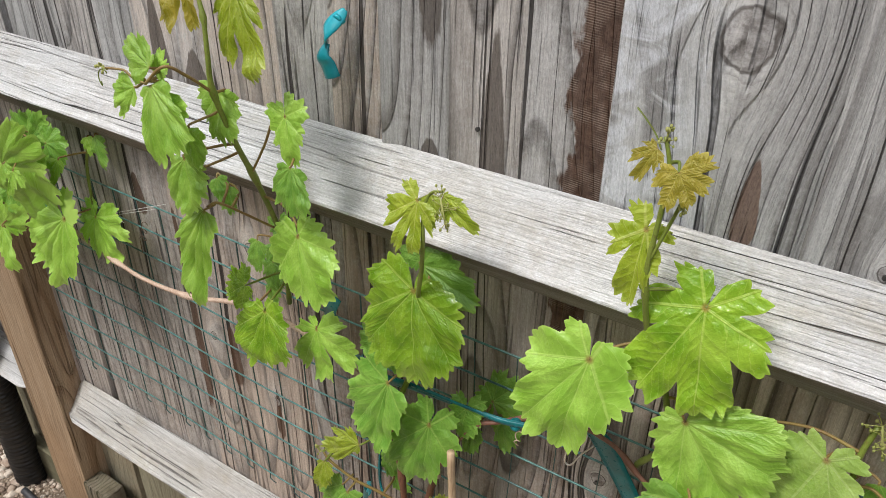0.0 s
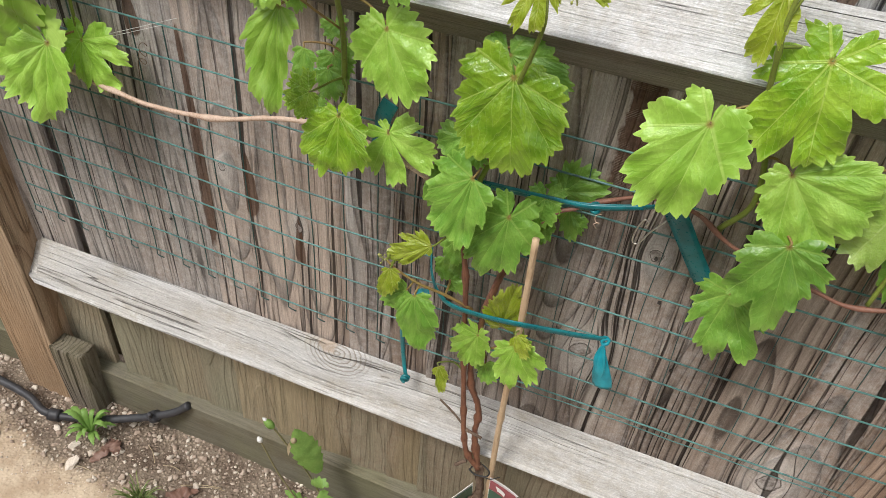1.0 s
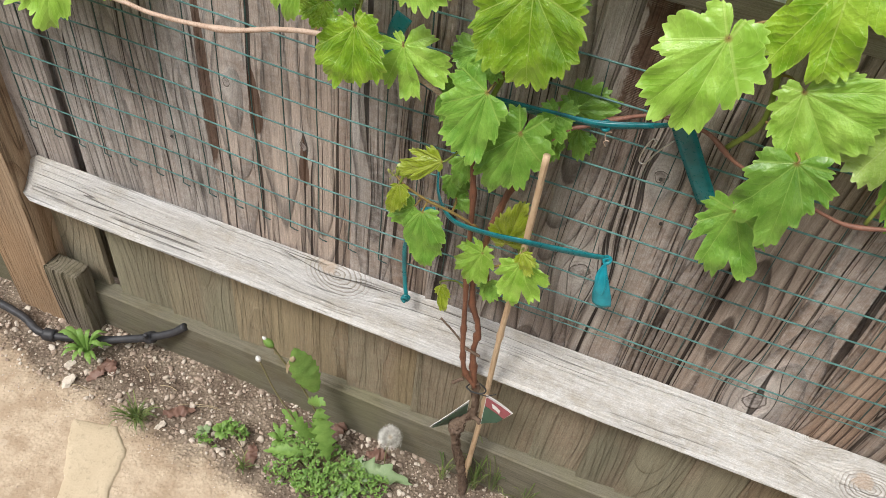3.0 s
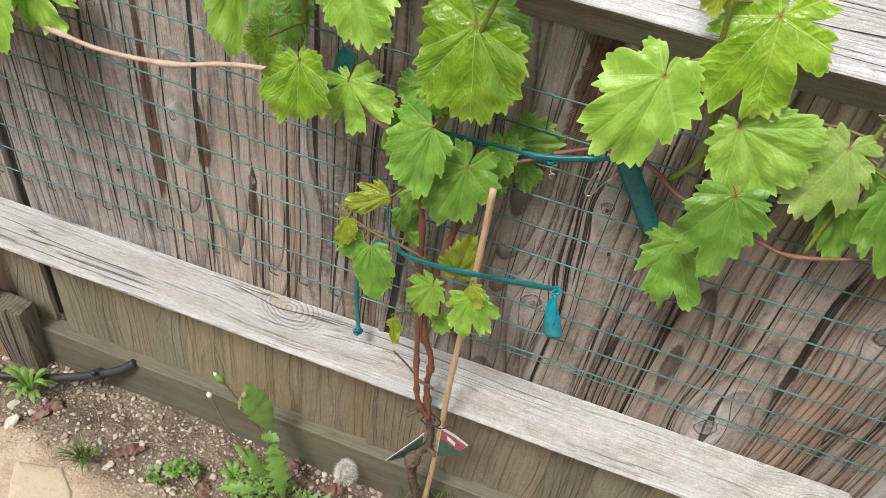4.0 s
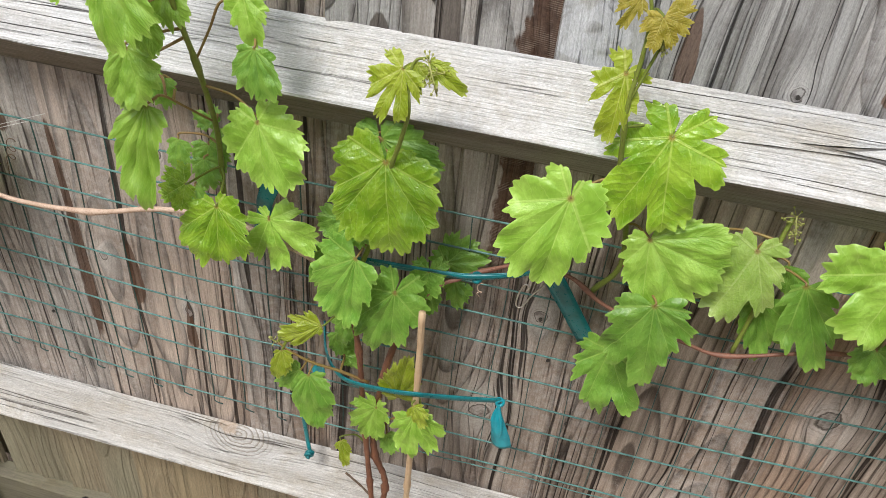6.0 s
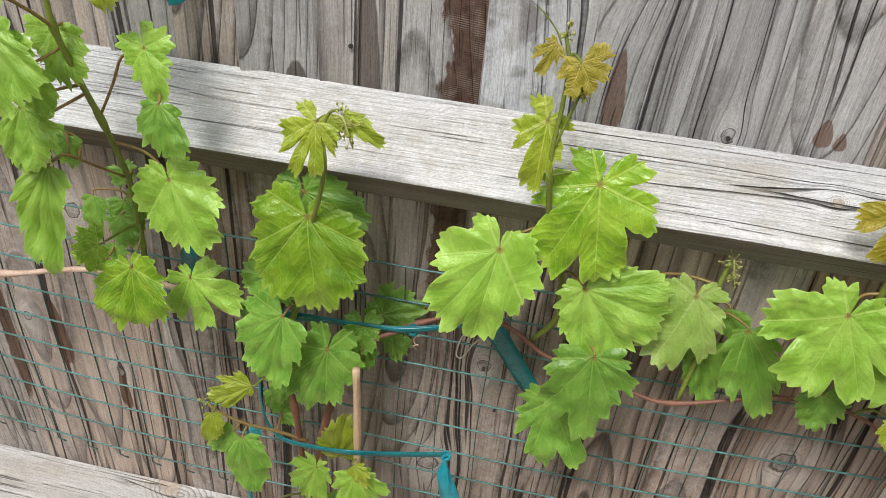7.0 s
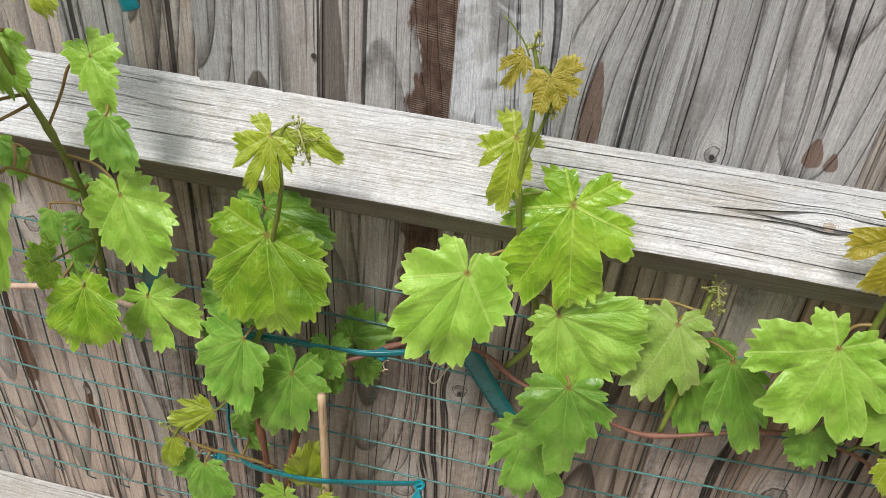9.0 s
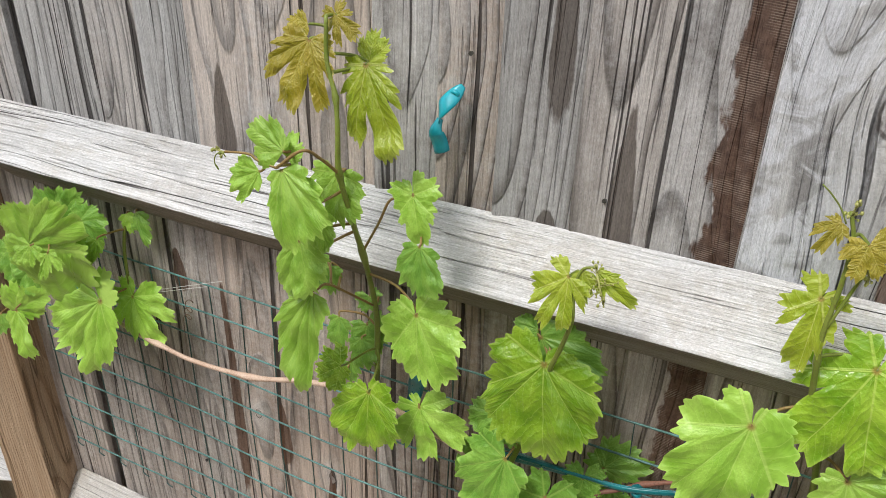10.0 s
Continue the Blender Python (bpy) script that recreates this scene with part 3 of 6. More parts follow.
# ---- leaf material ----
def leaf_material(name, top, pale, vein, gloss=0.42, trans=0.28, crinkle=0.42, pleat=0.40, veiny=0.55):
    """Vine leaf: blade with five main veins and their side veins, puckered between them."""
    n = Nodes(name)
    uvx, uvy, _ = n.xyz(n.add("UVMap", uv_map="blade").outputs[0])
    r = n.rnd()
    u = n.math("ABSOLUTE", uvx)
    best_a = best_b = None
    for deg in (0.0, 50.0, 104.0, 154.0):
        s, c = math.sin(radians(deg)), math.cos(radians(deg))
        a = n.math("ADD", n.math("MULTIPLY", u, s), n.math("MULTIPLY", uvy, c))
        b = n.math("ABSOLUTE", n.math("SUBTRACT", n.math("MULTIPLY", u, c), n.math("MULTIPLY", uvy, s)))
        b = n.math("ADD", b, n.math("MULTIPLY", n.math("LESS_THAN", a, 0.0), 5.0))
        if best_a is None:
            best_a, best_b = a, b
        else:
            nearer = n.math("LESS_THAN", b, best_b)
            best_a = n.math("ADD", n.math("MULTIPLY", a, nearer), n.math("MULTIPLY", best_a, n.math("SUBTRACT", 1.0, nearer)))
            best_b = n.math("MINIMUM", b, best_b)
    wide = n.span(best_a, 0.0, 1.0, 0.017, 0.005, smooth=False)
    main = n.span(n.math("DIVIDE", best_b, wide), 0.35, 1.0, 1.0, 0.0)
    p = n.vec(uvx, uvy, n.math("MULTIPLY", r, 20.0))
    wav = n.math("MULTIPLY", n.math("SUBTRACT", n.noise(p, 4.0, 3.0), 0.5), 0.22)
    fr = n.math("FRACT", n.math("MULTIPLY", n.math("ADD", n.math("SUBTRACT", best_a, n.math("MULTIPLY", best_b, 0.95)), n.math("ADD", wav, 2.0)), 8.5))
    tri = n.math("ABSOLUTE", n.math("SUBTRACT", fr, 0.5))
    side = n.span(tri, 0.015, 0.055, 1.0, 0.0)
    veins = n.math("MAXIMUM", main, n.math("MULTIPLY", side, 0.55))
    cell = n.noise(p, 34.0, 2.0, 0.5)
    blot = n.noise(p, 3.2, 3.0, 0.6)
    col = n.mix(n.span(blot, 0.3, 0.72), top, pale)
    col = n.mix(n.span(cell, 0.35, 0.8, 0.0, 0.30), col, tuple(c * 0.72 for c in top))
    edge = n.span(n.noise(p, 1.4, 2.0), 0.5, 0.75, 0.0, 0.35)
    col = n.mix(edge, col, tuple(min(1.0, a * 0.6 + b * 0.6) for a, b in zip(pale, vein)))
    col = n.mix(n.math("MULTIPLY", veins, veiny), col, vein)
    col = n.mix(n.span(n.attr("rim"), 0.90, 1.0, 0.0, 0.45), col, tuple(0.35 * a + 0.75 * b for a, b in zip(pale, vein)))
    centre = n.math("SQRT", n.math("ADD", n.math("MULTIPLY", u, u), n.math("MULTIPLY", uvy, uvy)))
    col = n.mix(n.math("MULTIPLY", n.span(centre, 0.01, 0.055, 0.7, 0.0), n.span(best_b, 0.012, 0.03, 1.0, 0.0)), col, (0.26, 0.07, 0.035))
    tone = n.span(r, 0.0, 1.0, 0.84, 1.14, smooth=False)
    col = n.mix(1.0, col, n.vec(tone, tone, n.math("MULTIPLY", tone, 0.95)), "MULTIPLY")
    puff = n.math("SUBTRACT", n.span(tri, 0.0, 0.34, 0.0, pleat), n.math("MULTIPLY", main, 0.6))
    quilt = n.noise(p, 15.0, 3.0, 0.55)
    h = n.math("ADD", n.math("ADD", puff, n.math("MULTIPLY", quilt, 1.6)), n.math("MULTIPLY", cell, 0.8))
    nor = n.bump(h, crinkle, 0.0018)
    n.done(col, n.span(cell, 0.2, 0.8, gloss - 0.10, gloss + 0.06), nor, 0.55)
    tr = n.add("BsdfTranslucent")
    n.put(tr.inputs[0], n.mix(0.5, col, (0.30, 0.46, 0.04)))
    n.put(tr.inputs[1], nor)
    mixer = n.add("MixShader")
    mixer.inputs[0].default_value = trans
    n.t.links.new(n.bsdf.outputs[0], mixer.inputs[1])
    n.t.links.new(tr.outputs[0], mixer.inputs[2])
    n.t.links.new(mixer.outputs[0], n.t.nodes["Material Output"].inputs[0])
    return n.mat


MATURE = leaf_material("leaf_mature", (0.130, 0.305, 0.036), (0.250, 0.460, 0.075), (0.38, 0.55, 0.13), 0.36, 0.28, 0.38, 0.36)
FRESH = leaf_material("leaf_fresh", (0.235, 0.450, 0.044), (0.395, 0.630, 0.105), (0.51, 0.69, 0.18), 0.36, 0.28, 0.36, 0.34)
GLOSSY = leaf_material("leaf_glossy", (0.150, 0.315, 0.016), (0.315, 0.505, 0.040), (0.48, 0.62, 0.13), 0.23, 0.25, 0.48, 0.50, 0.65)
PALE = leaf_material("leaf_pale", (0.30, 0.48, 0.090), (0.44, 0.60, 0.16), (0.56, 0.68, 0.27), 0.32, 0.28, 0.40, 0.30, 0.45)
YOUNG = leaf_material("leaf_young", (0.245, 0.335, 0.016), (0.375, 0.450, 0.042), (0.56, 0.59, 0.18), 0.34, 0.3, 0.45, 0.45, 0.6)
BRONZE = leaf_material("leaf_bronze", (0.280, 0.235, 0.014), (0.420, 0.325, 0.042), (0.58, 0.51, 0.14), 0.34, 0.3, 0.45, 0.5, 0.65)


def bark_material(name, light, mid, dark, stretch=0.08, relief=0.6, rough=0.6):
    n = Nodes(name)
    x, y, z = n.xyz(n.place())
    a = n.noise(n.vec(x, y, n.math("MULTIPLY", z, stretch)), 320.0, 4.0, 0.7)
    b = n.noise(n.vec(x, y, z), 40.0, 3.0, 0.6)
    col = n.mix(n.span(b, 0.3, 0.7), mid, light)
    col = n.mix(n.span(a, 0.45, 0.75, 0.0, 0.75), col, dark)
    return n.done(col, rough, n.bump(n.math("ADD", a, b), relief, 0.002), 0.35)


TANCANE = bark_material("tan_cane", (0.60, 0.45, 0.35), (0.50, 0.35, 0.26), (0.28, 0.15, 0.09), 1.0, 0.35)
COPPER = bark_material("copper_cane", (0.27, 0.125, 0.085), (0.19, 0.085, 0.058), (0.10, 0.045, 0.03), 1.0, 0.3, 0.5)
REDCANE = bark_material("red_cane", (0.24, 0.105, 0.06), (0.165, 0.070, 0.042), (0.07, 0.032, 0.022), 0.3, 0.4, 0.5)
OLDBARK = bark_material("shaggy_bark", (0.20, 0.14, 0.10), (0.13, 0.085, 0.06), (0.045, 0.03, 0.022), 0.12, 1.0, 0.9)
GREENSTEM = bark_material("green_stem", (0.20, 0.25, 0.045), (0.15, 0.20, 0.03), (0.13, 0.10, 0.03), 1.0, 0.15, 0.4)
PETIOLE = bark_material("petiole_skin", (0.27, 0.20, 0.06), (0.22, 0.14, 0.05), (0.16, 0.06, 0.035), 1.0, 0.1, 0.45)
BAMBOO = bark_material("bamboo_skin", (0.60, 0.45, 0.29), (0.52, 0.36, 0.22), (0.30, 0.18, 0.10), 0.05, 0.3, 0.5)

# ---- grape vine ----
vine = thing("grapevine", "grapevine in spring leaf trained along the wire mesh on the fence", "vine", at=(-0.185, -0.05, 0.0))
VINE_INV = Matrix.Translation((0.185, 0.05, 0.0))
STEMS = []


def stem(name, points, radius, mat, label="", sides=8, steps=6, lump=0.12, seed=0.0, anchor=True):
    """A stem through the points; leaves may spring from it."""
    line = bezier(points, steps)
    v, f = tube_data(line, radius, sides, lump, seed)
    ob = from_data(name, v, f, mat, vine, label, True)
    ob.matrix_parent_inverse = VINE_INV
    if anchor:
        STEMS.extend(line)
    return ob


def nodes_on(points, radius, where):
    """Radius function with swollen nodes at the given stretches of a stem."""
    def f(s):
        r = radius(s) if callable(radius) else radius
        return r * (1 + sum(0.55 * math.exp(-((s - w) / 0.018) ** 2) for w in where))
    return f


stem("trunk", [(-0.159, -0.074, 0.384), (-0.152, -0.072, 0.299), (-0.173, -0.076, 0.255), (-0.174, -0.074, 0.201), (-0.158, -0.062, 0.106), (-0.143, -0.052, 0.015), (-0.138, -0.050, -0.066)],
     lambda s: 0.0058 + 0.0030 * s + 0.006 * math.exp(-((s - 0.38) / 0.07) ** 2), OLDBARK, "gnarled shaggy trunk", 20, 18, 0.75, 3.0, False)
# peeling strips of bark
peel = random.Random(77)
trunk_line = bezier([(-0.159, -0.074, 0.384), (-0.152, -0.072, 0.299), (-0.173, -0.076, 0.255), (-0.174, -0.074, 0.201), (-0.158, -0.062, 0.106), (-0.143, -0.052, 0.015), (-0.138, -0.050, -0.066)], 18)
for _ in range(46):
    k = peel.randrange(0, len(trunk_line) - 16)
    m = k + peel.randrange(6, 14)
    a = peel.uniform(0, 6.28)
    pts = []
    for q in range(k, m, 2):
        s = q / len(trunk_line)
        r = 0.0062 + 0.0030 * s + 0.006 * math.exp(-((s - 0.38) / 0.07) ** 2)
        lift = 1.0 + 0.35 * peel.random() * (abs(q - (k + m) / 2) / (m - k)) * 2
        a += peel.uniform(-0.25, 0.25)
        pts.append(trunk_line[q] + Vector((math.cos(a), math.sin(a), 0)) * (r * lift))
    stem("bark_strip", pts, peel.uniform(0.0005, 0.0012), OLDBARK, "", 5, 3, 0.5, k, False)
stem("cane", [(-0.168, -0.075, 0.816), (-0.182, -0.075, 0.742), (-0.196, -0.072, 0.643), (-0.192, -0.070, 0.567), (-0.175, -0.070, 0.515), (-0.174, -0.072, 0.452), (-0.159, -0.076, 0.373)],
     nodes_on(None, lambda s: 0.0038 + 0.0012 * s, (0.02, 0.30, 0.50, 0.72, 0.9)), REDCANE, "red-brown upright cane", 9, 8, 0.35, 1.0)
stem("cane", [(-0.232, -0.075, 0.855), (-0.217, -0.078, 0.78), (-0.207, -0.078, 0.643), (-0.197, -0.080, 0.535), (-0.19, -0.082, 0.47), (-0.18, -0.082, 0.415), (-0.159, -0.079, 0.38)],
     nodes_on(None, lambda s: 0.0034 + 0.0010 * s, (0.17, 0.36, 0.55, 0.72, 0.86)), REDCANE, "red-brown upright cane", 9, 8, 0.2, 2.0)
stem("cane", [(-0.95, -0.050, 0.949), (-0.909, -0.050, 0.925), (-0.833, -0.055, 0.898), (-0.748, -0.060, 0.888), (-0.682, -0.065, 0.887), (-0.579, -0.070, 0.901), (-0.501, -0.072, 0.926), (-0.44, -0.075, 0.94), (-0.378, -0.075, 0.94), (-0.267, -0.075, 0.906), (-0.183, -0.075, 0.845), (-0.165, -0.075, 0.809)],
     nodes_on(None, lambda s: 0.0030 + 0.0006 * s, (0.26, 0.45, 0.67, 0.85)), TANCANE, "pale tan horizontal cane", 9, 8, 0.15, 4.0)
stem("cane", [(-0.19, -0.073, 0.724), (-0.166, -0.075, 0.825), (-0.13, -0.065, 0.898), (-0.101, -0.055, 0.916), (-0.077, -0.045, 0.926), (-0.032, -0.045, 0.948), (0.023, -0.050, 0.95), (0.07, -0.060, 0.928), (0.161, -0.065, 0.906), (0.211, -0.066, 0.902), (0.3, -0.066, 0.936), (0.353, -0.062, 0.939), (0.403, -0.060, 0.924), (0.423, -0.055, 0.904)],
     nodes_on(None, lambda s: 0.0028 - 0.0010 * s, (0.08, 0.31, 0.5, 0.69, 0.78, 0.97)), COPPER, "coppery horizontal cane", 9, 8, 0.15, 5.0)
stem("shoot", [(-0.396, -0.06, 0.958), (-0.394, -0.062, 1.05), (-0.389, -0.090, 1.132), (-0.387, -0.115, 1.192), (-0.391, -0.130, 1.249), (-0.391, -0.130, 1.285), (-0.395, -0.125, 1.319), (-0.406, -0.120, 1.351), (-0.408, -0.115, 1.388)],
     nodes_on(None, lambda s: 0.0036 - 0.0017 * s, (0.28, 0.5, 0.75)), GREENSTEM, "green upright shoot")
stem("shoot", [(-0.425, -0.178, 1.265), (-0.399, -0.174, 1.285), (-0.393, -0.155, 1.272), (-0.391, -0.130, 1.249)], 0.0016, PETIOLE, "", 6, 6)
stem("shoot", [(-0.483, -0.177, 1.269), (-0.456, -0.177, 1.272), (-0.446, -0.177, 1.268), (-0.425, -0.178, 1.265)], 0.0012, PETIOLE, "", 6, 6)
stem("shoot", [(-0.34, -0.085, 1.211), (-0.361, -0.085, 1.212), (-0.373, -0.090, 1.185), (-0.385, -0.100, 1.156)], 0.0014, PETIOLE, "", 6, 6)
stem("shoot", [(-0.416, -0.140, 1.122), (-0.41, -0.130, 1.124), (-0.404, -0.100, 1.098), (-0.394, -0.070, 1.07)], 0.0015, PETIOLE, "", 6, 6)
stem("shoot", [(-0.226, -0.070, 0.89), (-0.204, -0.055, 0.967), (-0.186, -0.068, 1.029), (-0.182, -0.088, 1.068), (-0.17, -0.100, 1.11), (-0.161, -0.110, 1.147), (-0.164, -0.105, 1.175), (-0.16, -0.100, 1.195), (-0.147, -0.100, 1.201)],
     lambda s: 0.0035 - 0.0022 * s, GREENSTEM, "green upright shoot with a nodding tip")
stem("shoot", [(0.051, -0.052, 0.94), (0.073, -0.055, 0.987), (0.06, -0.062, 1.066), (0.047, -0.075, 1.103), (0.041, -0.086, 1.144), (0.037, -0.088, 1.183), (0.039, -0.085, 1.229), (0.038, -0.080, 1.265), (0.031, -0.078, 1.288)],
     nodes_on(None, lambda s: 0.0035 - 0.0020 * s, (0.55, 0.85)), GREENSTEM, "green upright shoot")
stem("shoot", [(0.053, -0.083, 1.253), (0.052, -0.083, 1.242), (0.045, -0.085, 1.216), (0.038, -0.088, 1.191)], 0.0015, GREENSTEM, "", 6, 6)
stem("tendril", [(0.03, -0.080, 1.278), (0.024, -0.080, 1.289), (0.014, -0.080, 1.3), (0.007, -0.078, 1.305)], 0.0007, GREENSTEM, "", 5, 6, 0.0)
stem("shoot", [(0.347, -0.062, 0.939), (0.35, -0.060, 0.993), (0.352, -0.065, 1.065), (0.352, -0.070, 1.106), (0.352, -0.075, 1.142), (0.35, -0.075, 1.179), (0.353, -0.080, 1.198), (0.361, -0.085, 1.205), (0.371, -0.088, 1.202)],
     lambda s: 0.0038 - 0.0020 * s, GREENSTEM, "green upright shoot with a bent tip")
stem("shoot", [(0.214, -0.064, 0.907), (0.221, -0.055, 0.965), (0.222, -0.050, 1.012), (0.22, -0.045, 1.044), (0.225, -0.035, 1.074)], 0.0026, GREENSTEM, "", 7, 6)
stem("shoot", [(-0.937, -0.052, 0.942), (-0.945, -0.06, 0.983), (-0.948, -0.075, 1.022), (-0.932, -0.06, 1.06)], 0.0026, GREENSTEM, "", 7, 6)
stem("shoot", [(-0.785, -0.058, 0.892), (-0.807, -0.045, 0.946), (-0.815, -0.035, 1.014), (-0.814, -0.025, 1.052)], 0.0024, GREENSTEM, "", 7, 6)
stem("shoot", [(-0.203, -0.076, 0.723), (-0.238, -0.09, 0.747), (-0.27, -0.105, 0.767), (-0.299, -0.112, 0.786), (-0.312, -0.112, 0.796)], lambda s: 0.0024 - 0.001 * s, PETIOLE, "thin brown side shoot", 7, 6)
stem("shoot", [(-0.195, -0.072, 0.632), (-0.168, -0.085, 0.672), (-0.144, -0.085, 0.692), (-0.128, -0.085, 0.718)], 0.0017, PETIOLE, "", 6, 6)
stem("spur", [(-0.19, -0.080, 0.476), (-0.21, -0.078, 0.495), (-0.235, -0.075, 0.512)], 0.0018, OLDBARK, "", 6, 5, 0.3, 0, False)
stem("spur", [(-0.192, -0.082, 0.474), (-0.176, -0.08, 0.467), (-0.163, -0.076, 0.457)], 0.0028, OLDBARK, "", 7, 5, 0.4, 1, False)
stem("spur", [(-0.179, -0.082, 0.393), (-0.19, -0.084, 0.383), (-0.195, -0.085, 0.376)], 0.003, OLDBARK, "", 7, 5, 0.5, 2, False)
stem("spur", [(-0.151, -0.074, 0.287), (-0.139, -0.08, 0.292)] + [(-0.134, -0.082, 0.288)], 0.004, OLDBARK, "", 7, 5, 0.6, 5, False)

LEAF_R = 12
leaf_count = 0


def leaf(mat, c, lobes, deep=0.2):
    """A toothed vine leaf: petiole joint, the tips of its lobes in turn from one side of the sinus to the other, depth of the bays between them."""
    global leaf_count
    leaf_count += 1
    rr = random.Random(leaf_count * 7 + 1)
    c = Vector(c)
    arms = [Vector(p) - c for p in lobes]
    n = len(arms)
    en = sum((a.cross(b) for a, b in zip(arms, arms[1:])), Vector()).normalized()
    spin = 1.0
    if en.y > 0:
        en, spin = -en, -1.0
    ev = sum(arms, Vector())
    ev = (ev - en * ev.dot(en)).normalized()
    eu = ev.cross(en)
    turn = [math.atan2(a.dot(eu), a.dot(ev)) for a in arms]
    way = -spin
    for i in range(1, n):
        while (turn[i] - turn[i - 1]) * way < 0.05:
            turn[i] += way * 2 * math.pi
    reach = [math.hypot(a.dot(eu), a.dot(ev)) for a in arms]
    lift = [a.dot(en) for a in arms]
    size = max(reach)
    young = mat in (YOUNG, BRONZE)
    # veins of the pattern run into the lobes
    main = max(range(n), key=lambda i: reach[i] - 0.3 * abs(i - (n - 1) / 2) * size)
    main = min(max(main, n - 1 - 3), 3)
    canon = [float(np.clip(50 * (i - main) + (4 if i > main + 1 else -4 if i < main - 1 else 0), -154, 154)) for i in range(n)]
    # the blade runs on past the outer lobes to the sinus
    free = max(0.5, 2 * math.pi - abs(turn[-1] - turn[0]))
    ext = min(0.75, 0.42 * free)
    knots = [(turn[0] - way * ext, reach[0] * 0.50, lift[0] * 0.4, canon[0] - 30)] + list(zip(turn, reach, lift, canon)) + [(turn[-1] + way * ext, reach[-1] * 0.50, lift[-1] * 0.4, canon[-1] + 30)]
    tooth = (0.0070 if young else 0.0108) * (0.62 + 0.38 * min(1.7, size / 0.06))
    rim = []
    for i in range(n + 1):
        (a0, r0, h0, k0), (a1, r1, h1, k1) = knots[i], knots[i + 1]
        gap = abs(a1 - a0)
        outer = i in (0, n)
        bay = deep * min(1.6, 0.5 + gap / 0.9) * rr.uniform(0.8, 1.2) if not outer else 0.0
        skew = rr.uniform(-0.3, 0.3)
        count = max(2, round((r0 + r1) / 2 * gap / tooth * 1.15 + abs(r1 - r0) / tooth * 0.5))
        marks = sorted(min(1.0, max(0.0, (k + rr.uniform(-0.22, 0.22) * (0 < k < count)) / count)) for k in range(count + 1))
        for k in range(count):
            m0, m1 = marks[k], marks[k + 1]
            lean = 0.34 if (m0 + m1) / 2 > 0.5 else 0.66
            bite = min(0.32, (0.90 if young else 0.66) * (m1 - m0) * gap) * rr.uniform(0.55, 1.25)
            for q in (0.0, 0.14, 0.34, 0.52, 0.68, 0.86):
                u = m0 + (m1 - m0) * q
                bump = 1 - (q / (1 - lean) if q < 1 - lean else (1 - q) / lean) ** 1.25
                base = (r0 + (r1 - r0) * (u if not outer else (u ** 0.6 if i == 0 else 1 - (1 - u) ** 0.6))) * (1 - bay * max(0.0, 1 - abs(2 * u - 1 - skew) / 0.48) ** 1.1) * (1 + 0.10 * math.sin(math.pi * u))
                rim.append((a0 + (a1 - a0) * u, base, base * (1 + bite * (bump - 0.62)), h0 + (h1 - h0) * (u * u * (3 - 2 * u)), k0 + (k1 - k0) * u, 1 - abs(2 * u - 1)))
    rim.append((knots[-1][0], knots[-1][1], knots[-1][1], knots[-1][2], knots[-1][3], 0.0))
    cols = len(rim)
    verts, uvs = [tuple(c)], [(0.0, 0.0)]
    seed = Vector((leaf_count * 3.1, 0, 0))
    ruffle, crisp = rr.uniform(0.01, 0.04), rr.uniform(0.5, 1.0)
    for j in range(1, LEAF_R + 1):
        s = j / LEAF_R
        for a, base, edge, h, k, between in rim:
            rad = (base + (edge - base) * s ** 4) * s
            x, y = rad * math.sin(a), rad * math.cos(a)
            g = rad / size
            p = Vector((x / size, y / size, 0))
            puff = 0.10 * size * between ** 0.8 * g * (1 - 0.75 * s * s)
            wave = 0.10 * noise.noise(p * 2.1 + seed) * g + 0.085 * noise.noise(p * 5 + seed) * g + 0.022 * crisp * noise.noise(p * 12 + seed) * min(1.0, g * 3)
            wave += ruffle * math.sin(a * 9.0 + leaf_count) * max(0.0, s - 0.45) * g
            droop = -0.10 * g * g
            verts.append(tuple(c + eu * x + ev * y + en * (h * s ** 1.3 + puff + (wave + droop) * size)))
            t = radians(k)
            uvs.append((g * math.sin(t), g * math.cos(t)))
    faces = [(0, 1 + i, 2 + i) for i in range(cols - 1)]
    for j in range(LEAF_R - 1):
        b = 1 + j * cols
        for i in range(cols - 1):
            faces.append((b + i, b + cols + i, b + cols + i + 1, b + i + 1))
    if spin > 0:
        faces = [f[::-1] for f in faces]
    me = bpy.data.meshes.new("leaf")
    me.from_pydata(verts, [], faces)
    me.materials.append(mat)
    me.polygons.foreach_set("use_smooth", [True] * len(me.polygons))
    me.attributes.new("rim", "FLOAT", "POINT").data.foreach_set("value", [0.0] + [j / LEAF_R for j in range(1, LEAF_R + 1) for _ in range(cols)])
    layer = me.uv_layers.new(name="blade")
    idx = np.empty(len(me.loops), dtype=np.int32)
    me.loops.foreach_get("vertex_index", idx)
    layer.data.foreach_set("uv", np.array(uvs, dtype=np.float32)[idx].ravel())
    me.update()
    ob = new("leaf", me)
    ob.parent = vine
    ob.matrix_parent_inverse = VINE_INV
    base = min(STEMS, key=lambda p: (p - c).length + 0.3 * max(0.0, 0.02 - (c - p).dot(ev)))
    gap = (base - c).length
